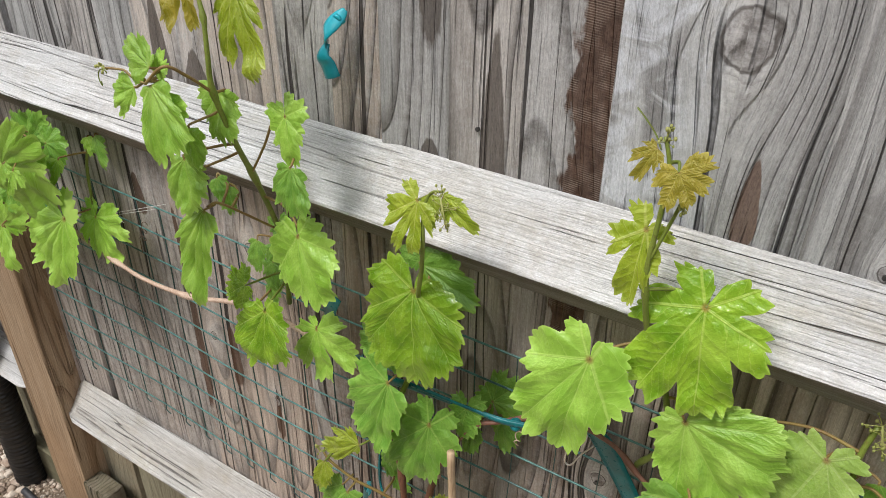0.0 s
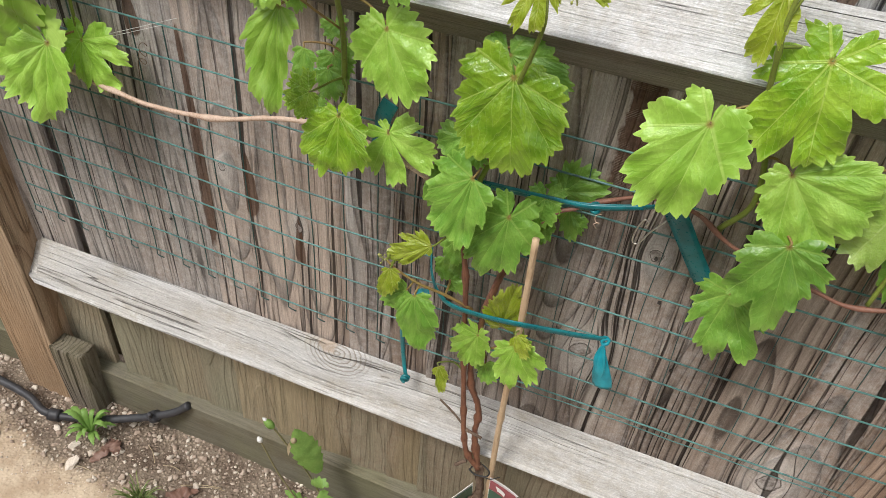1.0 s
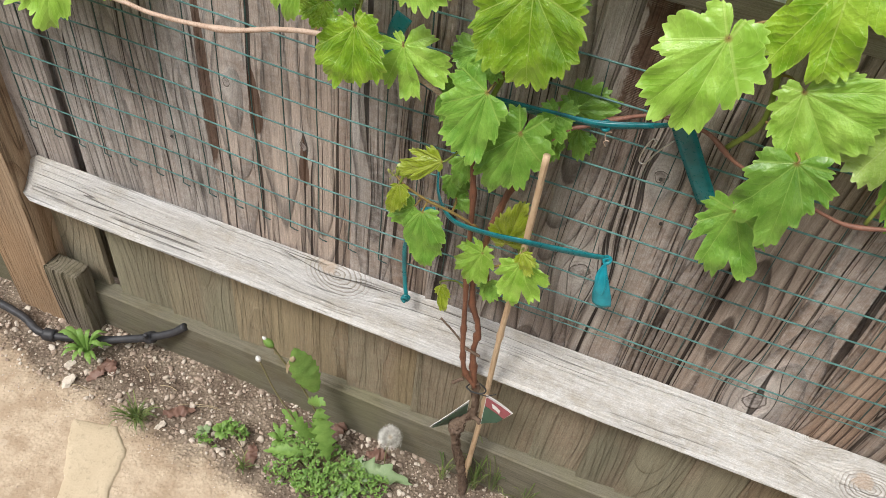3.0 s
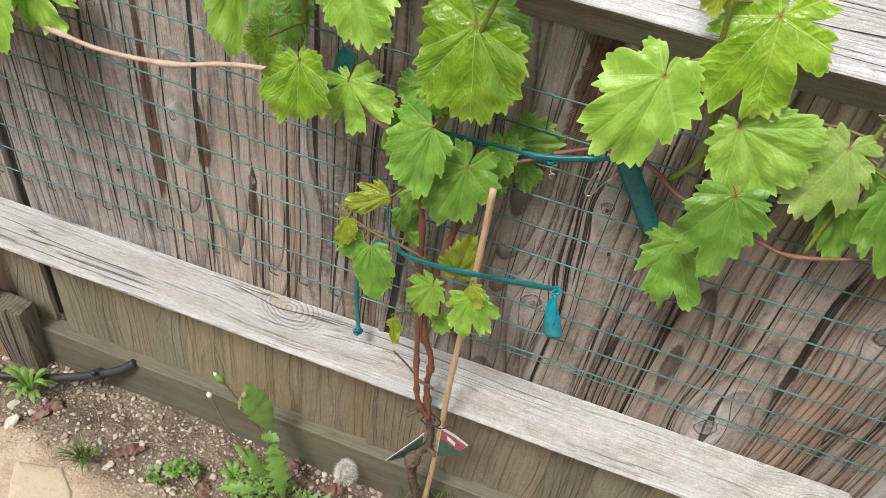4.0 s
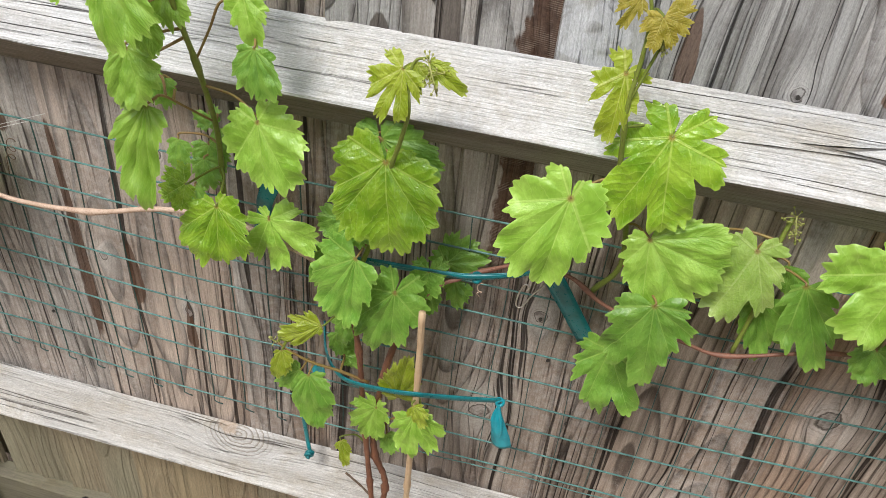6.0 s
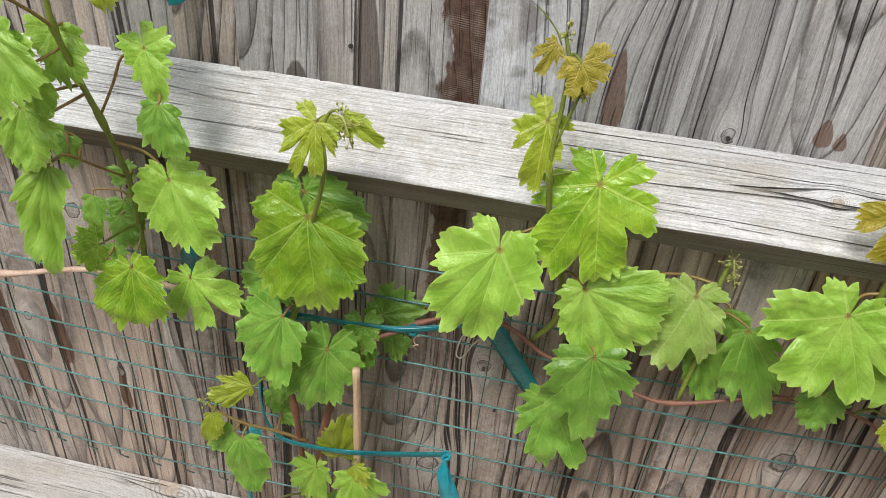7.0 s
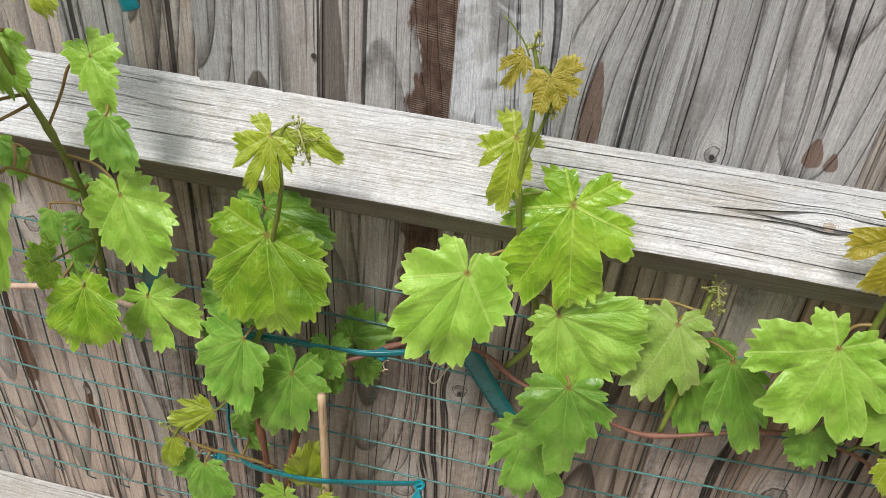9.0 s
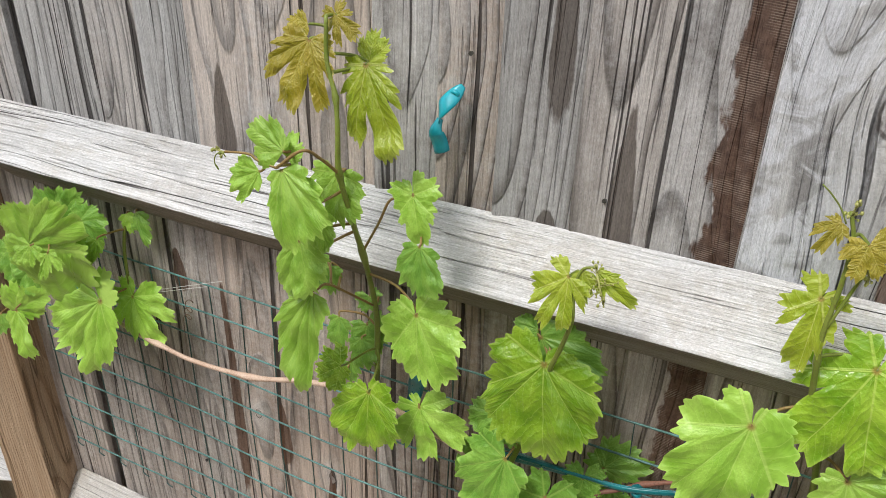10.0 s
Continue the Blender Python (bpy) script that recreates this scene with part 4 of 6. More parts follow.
    if 0.006 < gap < 0.16:
        mid = c.lerp(base, 0.5) - ev * (0.05 * gap) + Vector((0, 0.008, 0.0)) - en * 0.004
        line = bezier([c, c - ev * min(0.10 * gap, 0.006) - en * 0.003, mid, base], 6)
        v, f = tube_data(line, lambda s: 0.0011 + 0.0006 * s, 6)
        from_data("petiole", v, f, PETIOLE if mat in (MATURE, FRESH, PALE) else GREENSTEM, ob, "", True)
    return ob


# leaves: petiole joint, lobe tips, depth of the bays
leaf(FRESH, (0.005, -0.099, 1.083), [(-0.011, -0.090, 1.112), (-0.054, -0.104, 1.065), (-0.046, -0.123, 1.004), (-0.009, -0.128, 0.987), (0.034, -0.113, 1.035), (0.013, -0.093, 1.102)], 0.2)
leaf(GLOSSY, (0.084, -0.074, 1.155), [(0.072, -0.066, 1.183), (0.032, -0.078, 1.142), (0.047, -0.099, 1.070), (0.097, -0.101, 1.065), (0.136, -0.079, 1.139), (0.117, -0.067, 1.179)], 0.3)
leaf(FRESH, (0.091, -0.085, 1.045), [(0.070, -0.085, 1.045), (0.072, -0.094, 1.016), (0.100, -0.106, 0.976), (0.142, -0.102, 0.987), (0.170, -0.091, 1.026), (0.166, -0.079, 1.064), (0.127, -0.077, 1.073)], 0.12)
leaf(MATURE, (0.112, -0.108, 0.982), [(0.074, -0.111, 0.971), (0.075, -0.127, 0.917), (0.121, -0.136, 0.890), (0.139, -0.122, 0.935), (0.157, -0.115, 0.958), (0.146, -0.108, 0.983)], 0.25)
leaf(MATURE, (0.085, -0.078, 0.881), [(0.054, -0.076, 0.888), (0.052, -0.086, 0.855), (0.072, -0.100, 0.809), (0.126, -0.101, 0.805), (0.124, -0.084, 0.860)], 0.3)
leaf(PALE, (0.199, -0.060, 1.042), [(0.174, -0.056, 1.055), (0.174, -0.083, 0.964), (0.224, -0.079, 0.980), (0.231, -0.067, 1.018), (0.219, -0.056, 1.054)], 0.35)
leaf(MATURE, (0.225, -0.045, 0.975), [(0.210, -0.049, 0.961), (0.221, -0.060, 0.926), (0.241, -0.067, 0.902), (0.251, -0.060, 0.924), (0.261, -0.052, 0.953)], 0.2)
leaf(MATURE, (0.256, -0.062, 1.014), [(0.243, -0.065, 1.005), (0.254, -0.083, 0.944), (0.298, -0.089, 0.925), (0.302, -0.078, 0.960), (0.282, -0.063, 1.011)], 0.3)
leaf(MATURE, (0.241, -0.035, 1.017), [(0.234, -0.039, 1.005), (0.248, -0.045, 0.984), (0.261, -0.042, 0.995)], 0.2)
leaf(FRESH, (0.322, -0.093, 1.075), [(0.308, -0.084, 1.104), (0.253, -0.100, 1.053), (0.305, -0.116, 0.998), (0.356, -0.116, 0.997), (0.377, -0.104, 1.037), (0.354, -0.089, 1.087)], 0.3)
leaf(FRESH, (0.390, -0.080, 1.053), [(0.377, -0.073, 1.076), (0.406, -0.102, 0.979), (0.458, -0.105, 0.970), (0.477, -0.099, 0.989), (0.439, -0.083, 1.042), (0.406, -0.070, 1.088)], 0.35)
leaf(YOUNG, (0.411, -0.090, 0.957), [(0.399, -0.091, 0.952), (0.406, -0.098, 0.930), (0.443, -0.100, 0.923), (0.465, -0.093, 0.946), (0.450, -0.086, 0.970)], 0.1)
leaf(MATURE, (0.341, -0.080, 0.966), [(0.320, -0.081, 0.964), (0.321, -0.087, 0.944), (0.336, -0.092, 0.928), (0.357, -0.089, 0.935), (0.366, -0.084, 0.953), (0.363, -0.079, 0.971)], 0.08)
leaf(BRONZE, (0.344, -0.072, 1.183), [(0.336, -0.067, 1.200), (0.322, -0.068, 1.196), (0.303, -0.079, 1.159), (0.333, -0.088, 1.130), (0.366, -0.083, 1.147), (0.368, -0.075, 1.174)], 0.5)
leaf(YOUNG, (0.386, -0.085, 1.154), [(0.371, -0.081, 1.168), (0.369, -0.096, 1.118), (0.391, -0.100, 1.102), (0.427, -0.108, 1.077), (0.422, -0.092, 1.132), (0.420, -0.085, 1.153), (0.404, -0.080, 1.171)], 0.28)
leaf(YOUNG, (0.411, -0.070, 1.083), [(0.409, -0.074, 1.068), (0.411, -0.080, 1.050), (0.418, -0.075, 1.067)], 0.2)
leaf(BRONZE, (0.385, -0.085, 1.204), [(0.388, -0.084, 1.209), (0.400, -0.084, 1.207), (0.408, -0.088, 1.194), (0.405, -0.094, 1.173), (0.393, -0.091, 1.183)], 0.45)
leaf(GLOSSY, (-0.188, -0.088, 1.074), [(-0.232, -0.083, 1.091), (-0.242, -0.100, 1.035), (-0.236, -0.110, 1.002), (-0.172, -0.117, 0.979), (-0.133, -0.108, 1.008), (-0.131, -0.094, 1.054), (-0.172, -0.083, 1.090)], 0.12)
leaf(MATURE, (-0.205, -0.050, 1.077), [(-0.192, -0.043, 1.099), (-0.156, -0.048, 1.084), (-0.134, -0.056, 1.057), (-0.160, -0.060, 1.044), (-0.191, -0.057, 1.054)], 0.1)
leaf(MATURE, (-0.210, -0.045, 1.082), [(-0.231, -0.042, 1.091), (-0.238, -0.045, 1.082), (-0.218, -0.049, 1.069)], 0.1)
leaf(FRESH, (-0.319, -0.110, 1.103), [(-0.343, -0.107, 1.113), (-0.343, -0.123, 1.061), (-0.308, -0.130, 1.038), (-0.278, -0.129, 1.041), (-0.272, -0.111, 1.100), (-0.306, -0.103, 1.127)], 0.12)
leaf(GLOSSY, (-0.368, -0.125, 0.997), [(-0.386, -0.124, 1.002), (-0.411, -0.136, 0.962), (-0.394, -0.145, 0.929), (-0.363, -0.144, 0.935), (-0.329, -0.139, 0.950), (-0.334, -0.129, 0.983), (-0.359, -0.120, 1.012)], 0.15)
leaf(GLOSSY, (-0.412, -0.110, 1.007), [(-0.418, -0.103, 1.030), (-0.439, -0.108, 1.014), (-0.443, -0.117, 0.984), (-0.418, -0.119, 0.975), (-0.401, -0.112, 0.999)], 0.2)
leaf(FRESH, (-0.323, -0.092, 0.969), [(-0.335, -0.088, 0.981), (-0.350, -0.093, 0.967), (-0.338, -0.107, 0.921), (-0.301, -0.108, 0.915), (-0.265, -0.097, 0.953), (-0.291, -0.086, 0.988)], 0.4)
leaf(FRESH, (-0.423, -0.140, 1.116), [(-0.445, -0.142, 1.109), (-0.459, -0.148, 1.091), (-0.461, -0.159, 1.054), (-0.446, -0.168, 1.022), (-0.421, -0.172, 1.008), (-0.411, -0.154, 1.068), (-0.405, -0.147, 1.093)], 0.25)
leaf(FRESH, (-0.416, -0.145, 1.165), [(-0.441, -0.145, 1.164), (-0.454, -0.150, 1.147), (-0.449, -0.159, 1.120), (-0.419, -0.157, 1.125), (-0.409, -0.150, 1.150)], 0.1)
leaf(FRESH, (-0.446, -0.176, 1.257), [(-0.474, -0.176, 1.258), (-0.481, -0.181, 1.241), (-0.466, -0.186, 1.224), (-0.452, -0.181, 1.240)], 0.2)
leaf(FRESH, (-0.421, -0.176, 1.264), [(-0.431, -0.181, 1.247), (-0.424, -0.191, 1.214), (-0.412, -0.197, 1.194), (-0.385, -0.192, 1.210), (-0.369, -0.187, 1.227), (-0.392, -0.178, 1.257)], 0.12)
leaf(FRESH, (-0.418, -0.175, 1.281), [(-0.451, -0.177, 1.273), (-0.460, -0.170, 1.297), (-0.446, -0.168, 1.305), (-0.428, -0.168, 1.306), (-0.419, -0.171, 1.294)], 0.2)
leaf(FRESH, (-0.419, -0.170, 1.274), [(-0.425, -0.166, 1.288), (-0.417, -0.163, 1.296), (-0.403, -0.167, 1.285), (-0.405, -0.170, 1.273)], 0.15)
leaf(FRESH, (-0.403, -0.115, 1.242), [(-0.431, -0.116, 1.240), (-0.420, -0.122, 1.218), (-0.402, -0.129, 1.196), (-0.378, -0.128, 1.200), (-0.377, -0.117, 1.235)], 0.15)
leaf(MATURE, (-0.444, -0.100, 1.132), [(-0.450, -0.105, 1.115), (-0.440, -0.108, 1.105), (-0.427, -0.105, 1.115), (-0.428, -0.100, 1.131)], 0.2)
leaf(FRESH, (-0.329, -0.100, 1.229), [(-0.337, -0.096, 1.241), (-0.355, -0.098, 1.235), (-0.341, -0.105, 1.211), (-0.315, -0.114, 1.183), (-0.306, -0.105, 1.214), (-0.306, -0.096, 1.242), (-0.329, -0.093, 1.252)], 0.2)
leaf(MATURE, (-0.314, -0.115, 1.185), [(-0.331, -0.117, 1.177), (-0.336, -0.123, 1.158), (-0.322, -0.127, 1.145), (-0.303, -0.129, 1.139), (-0.284, -0.126, 1.148), (-0.294, -0.119, 1.172)], 0.1)
leaf(YOUNG, (-0.378, -0.100, 1.346), [(-0.400, -0.101, 1.343), (-0.394, -0.109, 1.316), (-0.383, -0.120, 1.280), (-0.337, -0.122, 1.272), (-0.342, -0.107, 1.323), (-0.358, -0.099, 1.348)], 0.4)
leaf(YOUNG, (-0.378, -0.095, 1.348), [(-0.386, -0.094, 1.351), (-0.392, -0.091, 1.362), (-0.376, -0.087, 1.375), (-0.361, -0.090, 1.364), (-0.363, -0.094, 1.350)], 0.15)
leaf(BRONZE, (-0.427, -0.115, 1.365), [(-0.456, -0.115, 1.366), (-0.476, -0.122, 1.340), (-0.453, -0.132, 1.308), (-0.410, -0.132, 1.308), (-0.399, -0.122, 1.340), (-0.403, -0.116, 1.361)], 0.45)
leaf(BRONZE, (-0.431, -0.110, 1.377), [(-0.447, -0.108, 1.384), (-0.457, -0.115, 1.360), (-0.435, -0.113, 1.368)], 0.2)
leaf(BRONZE, (-0.402, -0.108, 1.388), [(-0.417, -0.107, 1.390), (-0.411, -0.111, 1.378), (-0.400, -0.115, 1.365), (-0.379, -0.113, 1.373), (-0.387, -0.107, 1.392), (-0.400, -0.104, 1.400)], 0.45)
leaf(YOUNG, (-0.170, -0.105, 1.188), [(-0.185, -0.101, 1.202), (-0.199, -0.111, 1.168), (-0.191, -0.120, 1.140), (-0.168, -0.119, 1.140), (-0.152, -0.110, 1.171)], 0.5)
leaf(YOUNG, (-0.147, -0.100, 1.196), [(-0.140, -0.099, 1.200), (-0.124, -0.100, 1.195), (-0.109, -0.107, 1.172), (-0.132, -0.105, 1.180)], 0.2)
leaf(YOUNG, (-0.160, -0.100, 1.196), [(-0.163, -0.106, 1.176), (-0.153, -0.109, 1.165), (-0.148, -0.104, 1.182)], 0.2)
leaf(YOUNG, (0.029, -0.080, 1.211), [(0.023, -0.074, 1.231), (0.005, -0.085, 1.194), (0.027, -0.099, 1.147), (0.040, -0.090, 1.177), (0.040, -0.078, 1.218)], 0.42)
leaf(BRONZE, (0.048, -0.090, 1.269), [(0.070, -0.087, 1.281), (0.070, -0.091, 1.265), (0.062, -0.096, 1.249), (0.043, -0.098, 1.242), (0.033, -0.091, 1.266)], 0.3)
leaf(BRONZE, (0.027, -0.080, 1.279), [(0.019, -0.079, 1.282), (0.009, -0.083, 1.270), (0.015, -0.088, 1.253), (0.030, -0.084, 1.267)], 0.45)
leaf(MATURE, (-0.215, -0.100, 0.948), [(-0.249, -0.095, 0.965), (-0.264, -0.108, 0.921), (-0.255, -0.121, 0.880), (-0.232, -0.124, 0.868), (-0.215, -0.126, 0.862), (-0.194, -0.109, 0.918)], 0.22)
leaf(MATURE, (-0.233, -0.080, 0.986), [(-0.267, -0.081, 0.984), (-0.265, -0.086, 0.965), (-0.243, -0.089, 0.957), (-0.209, -0.089, 0.957), (-0.209, -0.081, 0.981)], 0.1)
leaf(MATURE, (-0.171, -0.086, 0.898), [(-0.181, -0.077, 0.928), (-0.209, -0.087, 0.896), (-0.214, -0.099, 0.855), (-0.199, -0.110, 0.819), (-0.169, -0.107, 0.828), (-0.138, -0.094, 0.871), (-0.146, -0.078, 0.923)], 0.2)
leaf(MATURE, (-0.138, -0.062, 0.921), [(-0.154, -0.058, 0.934), (-0.151, -0.067, 0.903), (-0.140, -0.073, 0.885), (-0.119, -0.063, 0.917), (-0.118, -0.057, 0.937)], 0.1)
leaf(MATURE, (-0.124, -0.028, 0.913), [(-0.126, -0.033, 0.897), (-0.137, -0.023, 0.930), (-0.124, -0.017, 0.949), (-0.096, -0.018, 0.946), (-0.073, -0.024, 0.925), (-0.097, -0.030, 0.906)], 0.18)
leaf(MATURE, (-0.114, -0.020, 0.883), [(-0.122, -0.025, 0.865), (-0.104, -0.031, 0.845), (-0.092, -0.026, 0.863)], 0.15)
leaf(MATURE, (-0.135, -0.050, 0.885), [(-0.147, -0.056, 0.865), (-0.142, -0.060, 0.850), (-0.129, -0.059, 0.855), (-0.124, -0.051, 0.881)], 0.15)
leaf(MATURE, (-0.456, -0.045, 1.021), [(-0.469, -0.048, 1.010), (-0.465, -0.055, 0.987), (-0.449, -0.057, 0.981), (-0.442, -0.050, 1.004)], 0.12)
leaf(MATURE, (-0.414, -0.050, 1.025), [(-0.434, -0.053, 1.016), (-0.418, -0.060, 0.990), (-0.398, -0.060, 0.993), (-0.388, -0.053, 1.016), (-0.394, -0.045, 1.041)], 0.15)
leaf(MATURE, (-0.413, -0.045, 1.062), [(-0.432, -0.047, 1.053), (-0.421, -0.051, 1.043), (-0.401, -0.048, 1.052), (-0.403, -0.042, 1.071)], 0.15)
leaf(MATURE, (-0.446, -0.040, 0.954), [(-0.455, -0.043, 0.945), (-0.443, -0.048, 0.926), (-0.434, -0.045, 0.938), (-0.434, -0.039, 0.958)], 0.1)
leaf(YOUNG, (-0.254, -0.110, 0.841), [(-0.280, -0.108, 0.847), (-0.296, -0.109, 0.844), (-0.306, -0.120, 0.808), (-0.282, -0.120, 0.807), (-0.261, -0.114, 0.828)], 0.3)
leaf(YOUNG, (-0.304, -0.120, 0.792), [(-0.313, -0.123, 0.783), (-0.314, -0.133, 0.750), (-0.294, -0.129, 0.763), (-0.291, -0.122, 0.787)], 0.15)
leaf(MATURE, (-0.282, -0.115, 0.760), [(-0.294, -0.112, 0.769), (-0.316, -0.123, 0.733), (-0.298, -0.125, 0.727), (-0.279, -0.122, 0.738)], 0.1)
leaf(MATURE, (-0.269, -0.120, 0.760), [(-0.280, -0.123, 0.748), (-0.289, -0.131, 0.724), (-0.279, -0.136, 0.707), (-0.252, -0.143, 0.683), (-0.235, -0.132, 0.719), (-0.246, -0.120, 0.758)], 0.12)
leaf(MATURE, (-0.256, -0.050, 0.774), [(-0.267, -0.054, 0.761), (-0.262, -0.059, 0.744), (-0.234, -0.058, 0.748), (-0.230, -0.052, 0.768)], 0.1)
leaf(MATURE, (-0.243, -0.060, 0.744), [(-0.237, -0.064, 0.731), (-0.217, -0.063, 0.734), (-0.228, -0.058, 0.752)], 0.15)
leaf(FRESH, (-0.187, -0.090, 0.694), [(-0.196, -0.085, 0.711), (-0.219, -0.089, 0.697), (-0.220, -0.098, 0.666), (-0.205, -0.105, 0.644), (-0.181, -0.104, 0.646), (-0.171, -0.092, 0.686), (-0.182, -0.086, 0.706)], 0.28)
leaf(YOUNG, (-0.158, -0.090, 0.725), [(-0.175, -0.089, 0.720), (-0.179, -0.093, 0.756), (-0.169, -0.095, 0.779), (-0.147, -0.098, 0.805), (-0.133, -0.094, 0.768), (-0.135, -0.091, 0.735)], 0.15)
leaf(FRESH, (-0.132, -0.100, 0.710), [(-0.158, -0.105, 0.695), (-0.151, -0.116, 0.657), (-0.137, -0.119, 0.647), (-0.102, -0.115, 0.661), (-0.091, -0.103, 0.701), (-0.110, -0.098, 0.716)], 0.3)
leaf(YOUNG, (-0.133, -0.108, 0.737), [(-0.133, -0.113, 0.719), (-0.118, -0.117, 0.706), (-0.111, -0.111, 0.727), (-0.119, -0.108, 0.737)], 0.2)
leaf(MATURE, (-0.174, -0.078, 0.631), [(-0.182, -0.083, 0.614), (-0.174, -0.088, 0.599), (-0.159, -0.087, 0.603), (-0.159, -0.078, 0.632)], 0.15)
leaf(YOUNG, (-0.243, -0.075, 0.586), [(-0.244, -0.080, 0.568), (-0.240, -0.086, 0.550), (-0.230, -0.088, 0.542), (-0.227, -0.081, 0.565), (-0.233, -0.075, 0.585)], 0.06)
leaf(FRESH, (-0.822, -0.085, 0.953), [(-0.865, -0.083, 0.958), (-0.923, -0.099, 0.907), (-0.911, -0.110, 0.870), (-0.874, -0.112, 0.862), (-0.831, -0.117, 0.848), (-0.798, -0.104, 0.889), (-0.802, -0.086, 0.949), (-0.822, -0.071, 0.999)], 0.13)
leaf(FRESH, (-0.799, -0.050, 0.948), [(-0.815, -0.043, 0.973), (-0.840, -0.052, 0.942), (-0.828, -0.061, 0.910), (-0.804, -0.066, 0.893), (-0.766, -0.068, 0.887), (-0.725, -0.053, 0.939), (-0.750, -0.045, 0.963)], 0.3)
leaf(FRESH, (-0.806, -0.028, 1.067), [(-0.815, -0.033, 1.051), (-0.793, -0.035, 1.043), (-0.792, -0.029, 1.064)], 0.15)
leaf(MATURE, (-0.791, -0.025, 1.072), [(-0.785, -0.033, 1.047), (-0.770, -0.038, 1.028), (-0.769, -0.028, 1.061)], 0.1)
leaf(FRESH, (-0.921, -0.100, 1.023), [(-0.948, -0.103, 1.044), (-0.893, -0.110, 1.091), (-0.846, -0.112, 1.106), (-0.810, -0.109, 1.083), (-0.811, -0.102, 1.037), (-0.876, -0.101, 1.027)], 0.22)
leaf(MATURE, (-0.919, -0.055, 1.041), [(-0.964, -0.055, 1.061), (-0.907, -0.055, 1.090), (-0.862, -0.055, 1.093), (-0.892, -0.055, 1.039)], 0.12)
leaf(MATURE, (-0.862, -0.060, 1.055), [(-0.880, -0.056, 1.068), (-0.843, -0.052, 1.080), (-0.819, -0.056, 1.068), (-0.817, -0.064, 1.043), (-0.849, -0.070, 1.022)], 0.15)
leaf(FRESH, (-0.821, -0.070, 1.043), [(-0.808, -0.073, 1.034), (-0.823, -0.078, 1.017), (-0.842, -0.083, 1.001), (-0.844, -0.077, 1.021)], 0.15)
leaf(FRESH, (-0.910, -0.105, 1.027), [(-0.966, -0.110, 1.012), (-0.938, -0.114, 0.996), (-0.913, -0.114, 0.998), (-0.890, -0.108, 1.018)], 0.2)
leaf(FRESH, (-0.864, -0.115, 1.032), [(-0.876, -0.121, 1.013), (-0.884, -0.129, 0.986), (-0.861, -0.122, 1.008), (-0.836, -0.117, 1.024), (-0.850, -0.114, 1.035)], 0.25)
leaf(MATURE, (-0.968, -0.070, 0.964), [(-1.025, -0.077, 0.940), (-1.010, -0.083, 0.921), (-0.960, -0.082, 0.925), (-0.958, -0.073, 0.953)], 0.1)
leaf(FRESH, (-1.015, -0.085, 0.880), [(-1.048, -0.085, 0.891), (-0.993, -0.085, 0.926), (-0.940, -0.085, 0.927), (-0.962, -0.085, 0.886), (-0.999, -0.085, 0.871)], 0.12)
leaf(FRESH, (-0.999, -0.095, 0.888), [(-1.017, -0.103, 0.862), (-1.007, -0.108, 0.846), (-0.973, -0.115, 0.820), (-0.959, -0.111, 0.836), (-0.978, -0.101, 0.868)], 0.15)
leaf(MATURE, (-1.066, -0.080, 0.853), [(-1.108, -0.087, 0.829), (-1.099, -0.094, 0.805), (-1.063, -0.089, 0.823), (-1.045, -0.083, 0.844)], 0.12)
leaf(MATURE, (-0.937, -0.050, 0.947), [(-0.962, -0.053, 0.936), (-0.928, -0.058, 0.919), (-0.922, -0.047, 0.956)], 0.1)
leaf(FRESH, (-0.427, -0.150, 1.178), [(-0.445, -0.153, 1.167), (-0.452, -0.159, 1.149), (-0.444, -0.165, 1.126), (-0.410, -0.165, 1.129), (-0.394, -0.155, 1.161), (-0.404, -0.149, 1.181)], 0.12)
leaf(FRESH, (-0.404, -0.155, 1.219), [(-0.411, -0.160, 1.202), (-0.401, -0.165, 1.184), (-0.385, -0.165, 1.185), (-0.382, -0.159, 1.207)], 0.12)
leaf(FRESH, (-0.414, -0.168, 1.257), [(-0.424, -0.172, 1.243), (-0.418, -0.179, 1.219), (-0.396, -0.180, 1.216), (-0.387, -0.175, 1.235)], 0.12)
leaf(MATURE, (-0.427, -0.100, 1.126), [(-0.443, -0.103, 1.118), (-0.436, -0.108, 1.099), (-0.419, -0.108, 1.098), (-0.412, -0.103, 1.118)], 0.15)
leaf(MATURE, (-0.416, -0.060, 1.011), [(-0.431, -0.064, 0.998), (-0.418, -0.070, 0.976), (-0.397, -0.068, 0.984), (-0.394, -0.062, 1.005)], 0.12)
leaf(FRESH, (-0.862, -0.090, 1.045), [(-0.882, -0.088, 1.052), (-0.877, -0.096, 1.026), (-0.840, -0.096, 1.026), (-0.821, -0.088, 1.050), (-0.837, -0.084, 1.064)], 0.15)
leaf(MATURE, (-1.034, -0.060, 0.968), [(-1.053, -0.057, 0.977), (-1.067, -0.070, 0.935), (-1.026, -0.075, 0.919), (-1.005, -0.064, 0.957)], 0.12)
leaf(MATURE, (-0.261, -0.070, 0.931), [(-0.277, -0.074, 0.919), (-0.273, -0.086, 0.879), (-0.251, -0.086, 0.877), (-0.242, -0.076, 0.910)], 0.12)
leaf(MATURE, (-0.239, -0.060, 0.819), [(-0.254, -0.066, 0.799), (-0.244, -0.073, 0.775), (-0.229, -0.069, 0.790)], 0.12)
